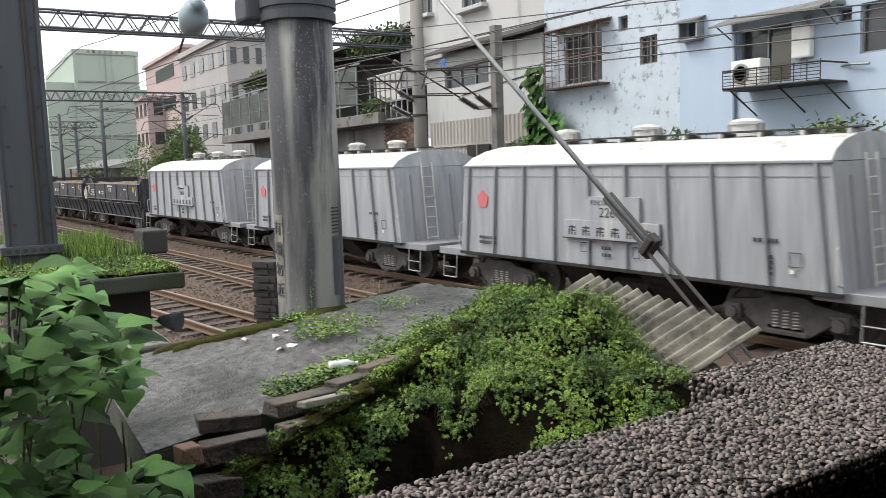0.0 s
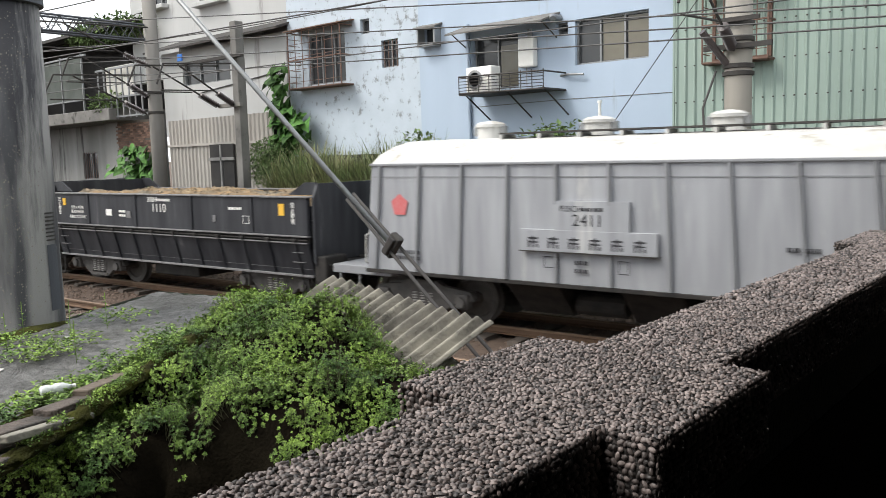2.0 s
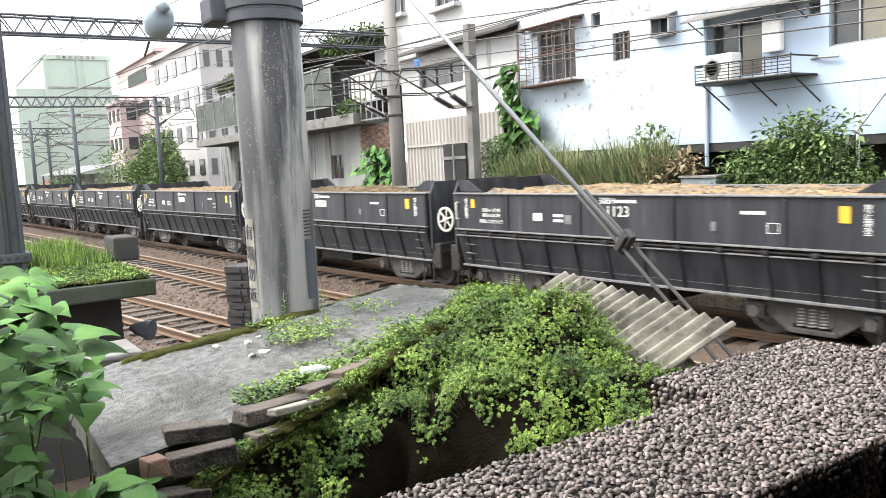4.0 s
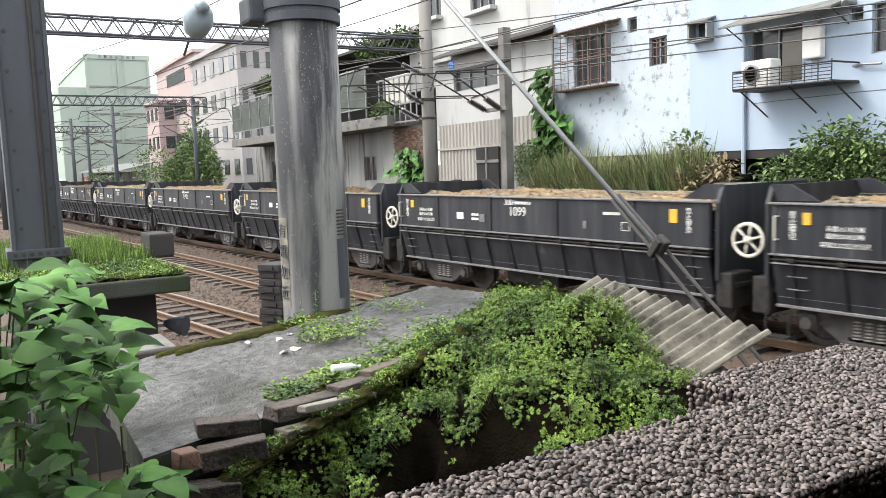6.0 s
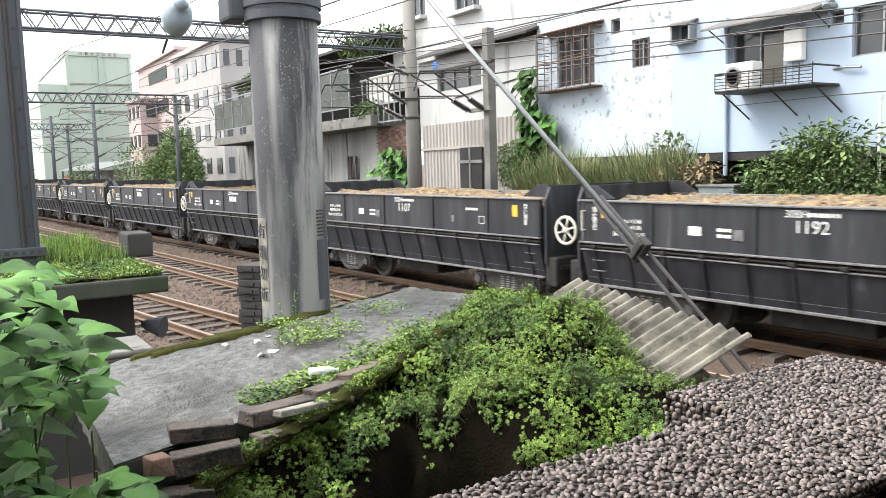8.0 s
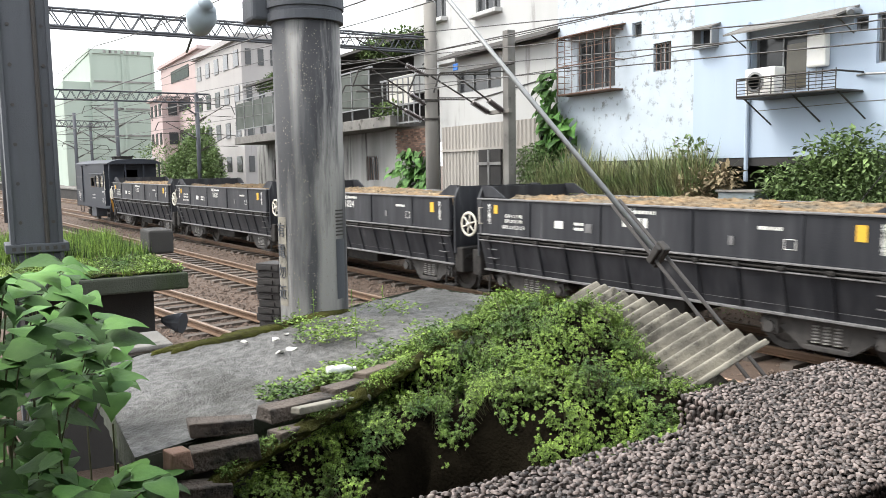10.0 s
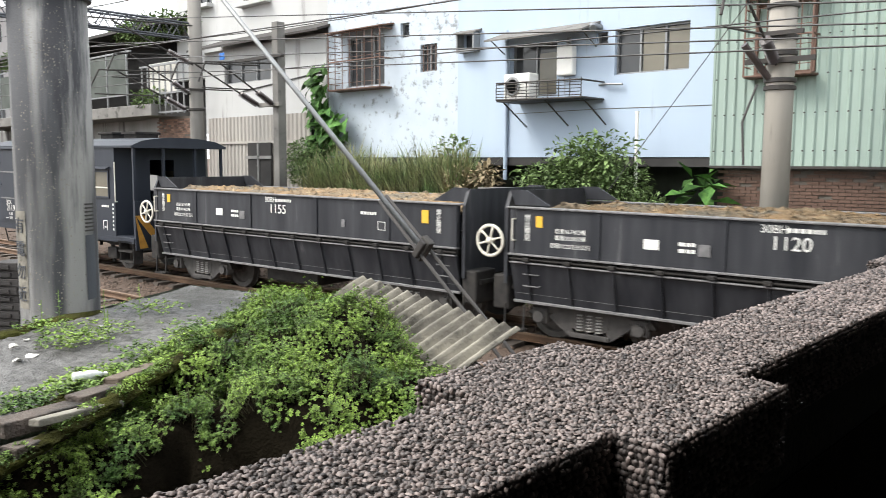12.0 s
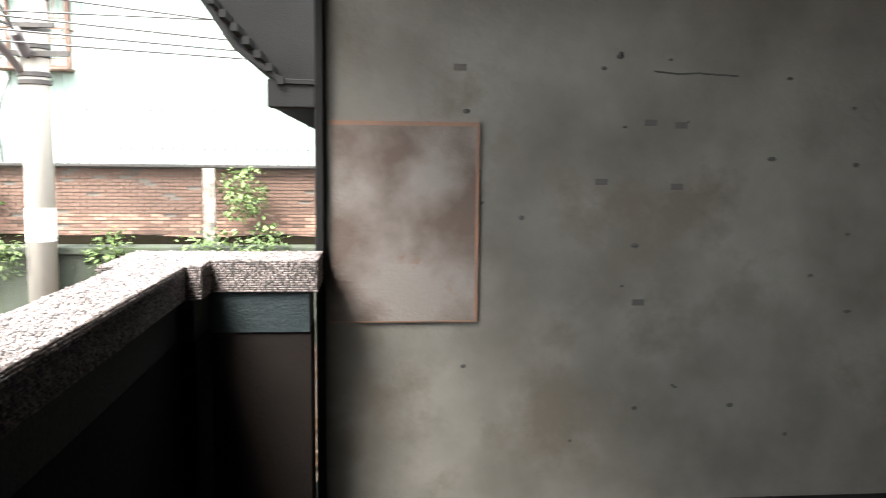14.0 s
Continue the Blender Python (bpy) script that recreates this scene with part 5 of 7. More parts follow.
def shed_roof():
    t = thing("shed_roof", "cracked grey concrete shed roof with moss and litter", "roof")
    a, b, c, d = Vector((-3.45, 0.95)), Vector((-5.35, 1.0)), Vector((-7.05, 4.45)), Vector((-5.2, 4.9))
    d2 = Vector((-3.6, 1.5))

    def f(u, v):
        p = (a.lerp(b, u)).lerp(d.lerp(c, u), v)
        e = 0.018 * noise.noise((p.x * 4, p.y * 4, 1)) + 0.011 * noise.noise((p.x * 13, p.y * 13, 1)) + 0.007 * noise.noise((p.x * 31, p.y * 31, 2))
        return (p.x + 0.02 * noise.noise((p.y * 3, 0, 2)), p.y, slab_z(p.x, p.y) + e)
    mb = MB().grid(f, 110, 190)
    part("slab", mb, "slab_concrete", t, smooth=True)
    edge = MB()
    n = 40
    for p0, p1 in ((a, b), (b, c), (c, d), (d, a)):
        vs = []
        for i in range(n + 1):
            p = p0.lerp(p1, i / n)
            z = slab_z(p.x, p.y)
            vs += [(p.x, p.y, z + 0.01), (p.x + 0.02 * noise.noise((i * 0.4, 1, 1)), p.y + 0.02 * noise.noise((i * 0.4, 3, 1)), z - 0.16)]
        edge.add(vs, [(2 * i, 2 * i + 2, 2 * i + 3, 2 * i + 1) for i in range(n)])
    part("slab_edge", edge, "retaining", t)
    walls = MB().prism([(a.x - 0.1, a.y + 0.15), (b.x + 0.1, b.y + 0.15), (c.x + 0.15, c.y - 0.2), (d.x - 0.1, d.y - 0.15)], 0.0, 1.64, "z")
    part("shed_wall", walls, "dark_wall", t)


def litter():
    rnd = random.Random(5)
    for i, (x, y) in enumerate([(-5.5, 2.05), (-5.44, 2.26), (-5.35, 2.4), (-5.3, 2.55), (-5.05, 2.15), (-5.1, 2.25), (-5.5, 2.62), (-4.86, 1.17), (-5.5, 2.9), (-5.25, 2.75), (-5.7, 2.95), (-5.62, 2.4)]):
        mb = MB()
        z = slab_z(x, y) + 0.02
        r = rnd.uniform(0.02, 0.05)
        a0 = rnd.uniform(0, 6)
        pts = [(x + r * rnd.uniform(0.6, 1.1) * math.cos(a0 + k), y + r * rnd.uniform(0.5, 0.9) * math.sin(a0 + k), z + rnd.uniform(-0.012, 0.014)) for k in range(6)]
        mb.add(pts + [(px, py, pz - 0.006) for px, py, pz in pts], [tuple(range(6)), tuple(range(11, 5, -1))] + [(k, (k + 1) % 6, 6 + (k + 1) % 6, 6 + k) for k in range(6)])
        single("litter_scrap", mb, "paper", "dirty white scrap of litter on the shed roof", "litter", "scraps on the shed roof")
    bt = thing("plastic_bottle", "crushed clear plastic bottle lying on the shed roof", "bottle")
    z = 1.84
    m = Matrix.Translation((-4.1, 2.1, z + 0.03)) @ Matrix.Rotation(radians(80), 4, "Z") @ Matrix.Rotation(radians(90), 4, "Y") @ Matrix.Scale(0.75, 4)
    part("bottle_body", MB().lathe([(0.03, 0), (0.04, 0.01), (0.042, 0.05), (0.034, 0.08), (0.042, 0.1), (0.04, 0.15), (0.02, 0.19), (0.014, 0.2), (0.014, 0.215)], m, 14), "plastic_clear", bt, smooth=True)
    part("bottle_cap", MB().lathe([(0.017, 0.212), (0.017, 0.23)], m, 12), "white_paint", bt)
    # loose bricks and old boards along the broken edge
    def slabby(name, label, cat, group, c, size, yaw, tilt, material):
        mb = MB().box(-size[0] / 2, size[0] / 2, -size[1] / 2, size[1] / 2, -size[2] / 2, size[2] / 2, 0.008)
        mb.v = [(p[0] + 0.012 * noise.noise((p[0] * 14, p[1] * 14, p[2] * 14)), p[1] + 0.012 * noise.noise((p[0] * 14, p[1] * 14, 4 + p[2] * 14)), p[2] + 0.008 * noise.noise((p[0] * 9, p[1] * 9, 8))) for p in mb.v]
        single(name, mb, material, label, cat, group, at=pose(*c, 0, tilt, yaw))
    lb = "broken mortared brick lying on the roof edge"
    slabby("brick_block", lb, "brick", "loose bricks", (-3.57, 1.35, 1.835), (0.29, 0.12, 0.07), 84, 5, "old_brick")
    slabby("brick_block", lb, "brick", "loose bricks", (-3.43, 1.33, 1.75), (0.30, 0.11, 0.10), 80, -3, "old_brick")
    slabby("brick_block", "orange brick end at the roof corner", "brick", "loose bricks", (-3.42, 1.12, 1.765), (0.1, 0.1, 0.09), 100, 0, "brick")
    slabby("brick_block", "dark stone slab on the roof edge", "stone", "loose bricks", (-3.69, 1.78, 1.82), (0.44, 0.13, 0.075), 110, 4, "old_brick")
    slabby("brick_block", "dark stone slab on the roof edge", "stone", "loose bricks", (-3.84, 2.12, 1.83), (0.34, 0.12, 0.07), 118, 4, "old_brick")
    slabby("brick_block", "pinkish broken brick between the boards", "brick", "loose bricks", (-3.5, 1.66, 1.76), (0.2, 0.1, 0.06), 110, 3, "old_brick")
    slabby("brick_block", lb, "brick", "loose bricks", (-3.36, 1.2, 1.62), (0.26, 0.12, 0.09), 86, 6, "old_brick")
    slabby("board", "pale rotten board on the roof edge", "board", "loose boards", (-3.62, 1.93, 1.83), (0.52, 0.06, 0.035), 114, 6, "asbestos")
    slabby("board", "dark rotten board on the roof edge", "board", "loose boards", (-4.05, 2.45, 1.85), (0.55, 0.09, 0.04), 122, 3, "wood_old")
    # a rotten roof timber thick with moss runs along the broken edge
    line = [Vector(p) for p in ((-3.34, 1.02, 1.52), (-3.38, 1.36, 1.68), (-3.5, 1.74, 1.77), (-3.76, 2.2, 1.82), (-4.02, 2.62, 1.86), (-4.3, 3.0, 1.88), (-4.6, 3.35, 1.87))]
    n = len(line) - 1

    def log(u, v):
        k = min(n - 1, int(u * n))
        c = line[k].lerp(line[k + 1], u * n - k)
        d = (line[k + 1] - line[k]).normalized()
        q = d.cross(Vector((0, 0, 1))).normalized()
        ang = 2 * math.pi * v
        r = 0.045 + 0.022 * noise.noise((c.x * 5, c.y * 5, 3)) + 0.022 * noise.noise((c.x * 14 + math.cos(ang) * 2, c.y * 14 + math.sin(ang) * 2, 6)) + 0.01 * noise.noise((c.x * 40, c.y * 40 + math.cos(ang) * 4, math.sin(ang) * 4))
        return tuple(c + q * (r * 1.1 * math.cos(ang)) + Vector((0, 0, r * 0.8 * math.sin(ang))))
    tm = thing("mossy_timber", "rotten timber thick with moss along the broken roof edge", "timber")
    part("log", MB().grid(log, 160, 18), "moss", tm, smooth=True)
    tuft = MB()
    for _ in range(2600):
        u = rnd.random()
        if noise.noise((u * 14, 3, 1)) < -0.15:
            continue
        p = Vector(log(u, rnd.gauss(0.25, 0.13)))
        for k in range(3):
            b = rnd.uniform(0, 6.28)
            leaf(tuft, p + Vector((0, 0, rnd.uniform(0, 0.02))), Vector((math.cos(b), math.sin(b), rnd.uniform(0.1, 1.2))).normalized(), Vector((0, 0, 1)), rnd.uniform(0.008, 0.02), rnd.uniform(0.006, 0.012))
    tagged(part("moss_tuft", tuft.mesh("moss_tuft", "leaf_small", False, False), "", tm, "yellow-green moss tufts"), kind="stuff")
    slabby("board", "broken plank end among the creepers", "board", "loose boards", (-2.66, 2.5, 1.38), (0.55, 0.1, 0.05), 100, 50, "wood_old")


def moss_patches():
    rnd = random.Random(77)
    t = thing("moss", "yellow-green moss patches on the shed roof", "moss")
    for x, y, r, k, yaw in ((-5.62, 1.7, 0.34, 0.22, 115), (-5.86, 2.2, 0.4, 0.24, 115), (-6.2, 2.9, 0.4, 0.25, 115), (-4.62, 2.95, 0.4, 0.25, 125), (-4.12, 2.2, 0.28, 0.22, 120), (-3.9, 1.85, 0.2, 0.25, 110)):
        n = 40
        ca, sa = math.cos(radians(yaw)), math.sin(radians(yaw))
        vs = [(x, y, slab_z(x, y) + 0.035)]
        for ring in (0.5, 0.85, 1.0):
            for i in range(n):
                a = 2 * math.pi * i / n
                q = r * ring * (1 + 0.45 * noise.noise((math.cos(a) * 2 + x * 3, math.sin(a) * 2, y)) + 0.18 * noise.noise((math.cos(a) * 7 + x, math.sin(a) * 7, y)))
                u, v = q * math.cos(a), q * math.sin(a) * k
                px, py = x + ca * u - sa * v, y + sa * u + ca * v
                vs.append((px, py, slab_z(px, py) + (0.03, 0.022, -0.004)[(0.5, 0.85, 1.0).index(ring)] + 0.008 * noise.noise((px * 14, py * 14, 1))))
        fs = [(0, 1 + i, 1 + (i + 1) % n) for i in range(n)]
        for g in (0, 1):
            fs += [(1 + g * n + i, 1 + (g + 1) * n + i, 1 + (g + 1) * n + (i + 1) % n, 1 + g * n + (i + 1) % n) for i in range(n)]
        part("moss_patch", MB().add(vs, fs), "moss", t, smooth=True)


# heap under the creepers: lobes (x, y, radius x, radius y, top)
LOBES = [(-4.75, 3.95, 0.7, 0.55, 1.98), (-4.05, 3.72, 0.72, 0.62, 2.07), (-3.68, 3.4, 0.56, 0.62, 2.0), (-2.85, 3.45, 0.42, 0.4, 1.88), (-3.1, 3.1, 0.42, 0.5, 1.84), (-2.5, 3.2, 0.3, 0.3, 1.74), (-3.3, 2.95, 0.7, 0.6, 1.88), (-4.15, 2.9, 0.4, 0.6, 1.86), (-3.65, 2.35, 0.55, 0.55, 1.7), (-3.75, 1.8, 0.3, 0.4, 1.6), (-2.75, 2.6, 0.5, 0.45, 1.6), (-3.5, 1.5, 0.3, 0.3, 1.5), (-2.45, 2.85, 0.45, 0.5, 1.45), (-2.95, 2.3, 0.45, 0.4, 1.47), (-3.3, 2.0, 0.35, 0.4, 1.5)]


def pit_at(x, y):
    """Below one inside the hollow in the heap."""
    return math.hypot((x + 2.95) / 0.44, (y - 2.22) / 0.4) + 0.5 * noise.noise((x * 5, y * 5, 2))


def heap_z(x, y):
    z = 0.95
    for cx, cy, rx, ry, top in LOBES:
        d = ((x - cx) / rx) ** 2 + ((y - cy) / ry) ** 2
        if d < 1.6:
            z = max(z, top - 0.42 * d - 0.05 * d * d)
    pit = pit_at(x, y)
    if pit < 1:
        z -= 1.3 * (1 - pit) ** 0.7
    return z + 0.06 * noise.noise((x * 3, y * 3, 5)) + 0.03 * noise.noise((x * 9, y * 9, 5))


def leaf(mb, p, way, up, length, width, fold=0.25):
    """A small folded leaf of four triangles."""
    side = way.cross(up)
    if side.length < 1e-4:
        return
    side.normalize()
    n = side.cross(way).normalized()
    tip, mid = p + way * length, p + way * length * 0.5
    l, r = mid + side * width / 2 + n * fold * width, mid - side * width / 2 + n * fold * width
    mb.add([p, l, tip, r, mid], [(0, 4, 1), (1, 4, 2), (2, 4, 3), (3, 4, 0)])


def creepers():
    single("rubbish_heap", MB().grid(lambda u, v: (-5.6 + 4.6 * u, 1.0 + 4.0 * v, heap_z(-5.6 + 4.6 * u, 1.0 + 4.0 * v)), 90, 90), "soil", "earth heap under creepers, gap shade in its near-black colour", kind="structure", smooth=True)
    rnd = random.Random(9)
    mb, low = MB(), MB()
    count = 0
    while count < 33000:
        x, y = rnd.uniform(-5.4, -1.7), rnd.uniform(1.15, 4.7)
        z = heap_z(x, y)
        if z < 1.05 or noise.noise((x * 2.1, y * 2.1, 9)) < -0.6 or pit_at(x, y) < 1.12:
            continue
        clump = noise.noise((x * 5.5, y * 5.5, z * 5.5 + 3)) + 0.5 * noise.noise((x * 12, y * 12, z * 12))
        if clump < -0.1 and rnd.random() < 0.9:
            continue
        count += 1
        e = 0.03
        nrm = Vector((heap_z(x - e, y) - heap_z(x + e, y), heap_z(x, y - e) - heap_z(x, y + e), 2 * e)).normalized()
        up = (nrm + Vector((rnd.gauss(0, 0.3), rnd.gauss(0, 0.3), 0.5 + rnd.gauss(0, 0.2)))).normalized()
        h = rnd.uniform(0.0, 0.06) + 0.2 * max(0, clump) * rnd.uniform(0.5, 1.0) + max(0, rnd.gauss(0, 0.03))
        base = Vector((x, y, z))
        top = base + up * h
        q = up.to_track_quat("Z", "Y")
        k = rnd.randint(5, 7)
        a0 = rnd.uniform(0, 6.28)
        s = rnd.uniform(0.008, 0.018)
        for tier, (rise, spread) in enumerate(((0.0, 1.0), (0.35, 0.75))):
            for i in range(k - 2 * tier):
                a = a0 + i * 6.28 / (k - 2 * tier) + tier
                way = q @ Vector((math.cos(a), math.sin(a), rise * 2 + rnd.uniform(-0.25, 0.3)))
                leaf(mb, top + up * rise * s, way.normalized(), up, s * rnd.uniform(0.8, 1.2) * (1 - 0.3 * tier), s * 0.62)
        if count % 6 == 0:
            low.tube(base - up * 0.03, top, 0.0022, seg=3, caps=False)
    single("creepers", mb, "leaf_small", "bright green small-leaved creepers over the heap", kind="stuff", fix=False)
    single("creeper_stems", low, "stem", "thin creeper stems", kind="stuff", fix=False)
    # tufts on the slab
    tuft = MB()
    for cx, cy, r, n in ((-5.45, 2.75, 0.35, 200), (-5.2, 2.55, 0.25, 120), (-4.5, 2.85, 0.3, 330), (-4.15, 2.35, 0.26, 300), (-6.0, 3.5, 0.3, 100), (-5.0, 3.35, 0.3, 130), (-3.97, 1.8, 0.16, 200), (-4.05, 2.1, 0.16, 220), (-4.75, 3.25, 0.25, 200), (-5.9, 2.6, 0.2, 90)):
        for _ in range(n):
            a, d = rnd.uniform(0, 6.28), r * rnd.random() ** 0.7
            p = Vector((cx + d * math.cos(a), cy + d * math.sin(a), slab_z(cx, cy) + 0.01))
            h = rnd.uniform(0.01, 0.07)
            for i in range(4):
                b = rnd.uniform(0, 6.28)
                leaf(tuft, p + Vector((0, 0, h)), Vector((math.cos(b), math.sin(b), rnd.uniform(-0.1, 0.7))).normalized(), Vector((0, 0, 1)), rnd.uniform(0.015, 0.04), rnd.uniform(0.01, 0.02))
    for px, py in ((-5.95, 2.75), (-5.8, 3.3), (-4.9, 2.65), (-5.6, 2.5), (-5.75, 3.0)):
        for k in range(14):
            h = 0.02 + 0.26 * k / 14
            b = k * 2.4
            p = Vector((px + 0.03 * math.sin(k), py, slab_z(px, py) + h))
            leaf(tuft, p, Vector((math.cos(b), math.sin(b), 0.3)).normalized(), Vector((0, 0, 1)), 0.05 * (1.2 - k / 14), 0.02)
        tuft.tube((px, py, slab_z(px, py)), (px, py, slab_z(px, py) + 0.28), 0.003, seg=3)
    single("roof_weeds", tuft, "leaf_small", "small weeds growing from the shed roof", kind="stuff", fix=False)


def tin_sheet():
    a, b = Vector((-4.45, 4.44, 2.13)), Vector((-2.84, 4.31, 1.985))
    down = Vector((-0.40, -0.70, -0.47))
    rid = 15.2

    def sheet(a, b, down, rid, amp):
        n = 230
        e = b - a
        nrm = e.cross(down).normalized()
        if nrm.z < 0:
            nrm = -nrm
        mb = MB()

        def f(u, v):
            p = a + e * u + down * v + nrm * (amp * math.cos(u * rid * 2 * math.pi) + 0.01 * noise.noise((u * 4, v * 4, 3))) - Vector((0, 0, 0.05 * v * v))
            return (p.x, p.y, p.z)
        mb.grid(f, n, 24)
        top = list(mb.v)
        mb.add([Vector(p) - nrm * 0.008 for p in top], [tuple(reversed(q)) for q in mb.f])
        return mb
    single("corrugated_sheet", sheet(a, b, down, rid, 0.027), "asbestos", "weathered grey corrugated cement sheet on the heap", "roof sheet", "fallen roof sheets", smooth=True, fix=False)
    single("corrugated_sheet", sheet(Vector((-3.3, 4.2, 1.76)), Vector((-2.62, 4.2, 1.72)), Vector((-0.2, -0.5, -0.3)), 6.5, 0.02), "asbestos", "broken corrugated sheet lying under the other", "roof sheet", "fallen roof sheets", smooth=True, fix=False)


def stay():
    s = thing("pole_stay", "steel stay rod with a bolted clamp", "stay")
    top, clamp, foot = Vector((-12.2, 6, 7.7)), Vector((-5.36, 6, 2.17)), Vector((-2.75, 6, 0.0))
    d = (clamp - top).normalized()
    part("rod", MB().tube(top, clamp, 0.03, seg=10), "galvanised", s, "grey steel pipe", smooth=True)
    side = Vector((0.03, 0.05, 0.045))
    for q in (-1, 1):
        part("lower_rod", MB().tube(clamp - d * 0.75 + side * q * 0.6, foot + side * q, 0.018, seg=8), "black_rubber", s, "dark twin lower rod", smooth=True)
    m = Matrix.Translation(clamp) @ d.to_track_quat("Z", "Y").to_matrix().to_4x4()
    cl = MB().box(-0.08, 0.08, -0.1, 0.1, -0.035, 0.035, 0.012).box(-0.04, 0.04, -0.12, 0.12, -0.065, 0.065, 0.012)
    cl.v = [tuple(m @ Vector(p)) for p in cl.v]
    part("clamp", cl, "iron", s, "bolted iron clamp")


def big_pillar():
    p = thing("concrete_pillar", "thick stained concrete catenary pillar with a dark steel collar", "pillar")
    x, y = -6.56, 3.0
    prof = [(0.305, 0.0), (0.30, 1.5), (0.295, 3.0), (0.29, 4.27)]
    shaft = MB().lathe([(r, z) for r, z in prof for _ in (0,)], Matrix.Translation((x, y, 0)), 48)
    part("shaft", shaft, "pillar_concrete", p, smooth=True)
    col = MB().lathe([(0.305, 4.26), (0.325, 4.265), (0.325, 4.335), (0.312, 4.34), (0.312, 4.37), (0.33, 4.375), (0.33, 4.46), (0.318, 4.47), (0.318, 5.4)], Matrix.Translation((x, y, 0)), 40)
    part("collar", col, "dark_post", p, "dark grey steel collar", smooth=False)
    part("collar_lug", MB().box(x - 0.35, x - 0.05, y - 0.45, y - 0.26, 4.28, 4.5, 0.03), "dark_post", p)
    # painted warning plate facing the viewer
    e = Vector((0.13 - x, 0.35 - y))
    a = math.atan2(e.y, e.x)
    def curved(a0, a1, z0, z1, r, mat_key, name, label):
        mb = MB().grid(lambda u, v: (x + r * math.cos(a + a0 + (a1 - a0) * u), y + r * math.sin(a + a0 + (a1 - a0) * u), z0 + (z1 - z0) * v), 10, 6)
        return part(name, mb, mat_key, p, label, smooth=True)
    curved(-1.28, -0.82, 1.85, 2.62, 0.302, "asbestos", "warning_plate", "faded white vertical warning plate")
    curved(0.72, 1.1, 1.9, 2.42, 0.303, "dark_post", "patch", "darker metal patch")
    for i in range(8):
        curved(0.72, 1.08, 2.45 + i * 0.03, 2.463 + i * 0.03, 0.304, "iron", "slot", "")
    for i, ch in enumerate("有電勿近"):
        me = lettering(ch, 0.13, "dark_post")
        b = a - 1.05
        part("character", me, "", p, at=Matrix.Translation((x + 0.306 * math.cos(b), y + 0.306 * math.sin(b), 2.5 - 0.18 * i)) @ Matrix.Rotation(b + math.pi / 2, 4, "Z"))
    rnd = random.Random(14)
    fl = MB()
    for _ in range(1500):
        b0, z0, r0 = a + rnd.gauss(-0.15, 0.55), rnd.uniform(1.8, 4.2), rnd.uniform(0.002, 0.0075) * rnd.random()
        rr = 0.309 - 0.0035 * z0
        db = r0 / rr
        fl.add([(x + rr * math.cos(b0 + u * db), y + rr * math.sin(b0 + u * db), z0 + v * r0 * rnd.uniform(0.6, 1.6)) for u, v in ((-1, -0.6), (0.2, -1), (1, 0.1), (0.4, 1), (-0.7, 0.8))], [(0, 1, 2, 3, 4)])
    single("lime_flecks", fl, "asbestos", "pale lime flecks on the concrete pillar", kind="stuff", fix=False)
    # stack of rubber pads beside it
    s = thing("pad_stack", "stack of black slotted rubber crossing pads", "pad stack")
    me = MB().box(-0.135, 0.135, -0.135, 0.135, 0, 0.071, 0.006).box(-0.06, 0.06, -0.15, 0.15, 0.015, 0.05).mesh("pad", "black_rubber")
    for i in range(28):
        part("pad", me, "", s, at=pose(-7.75 + 0.012 * math.sin(i * 2.1), 3.05 + 0.012 * math.cos(i * 1.7), 0.02 + i * 0.074, 0, 0, 35))


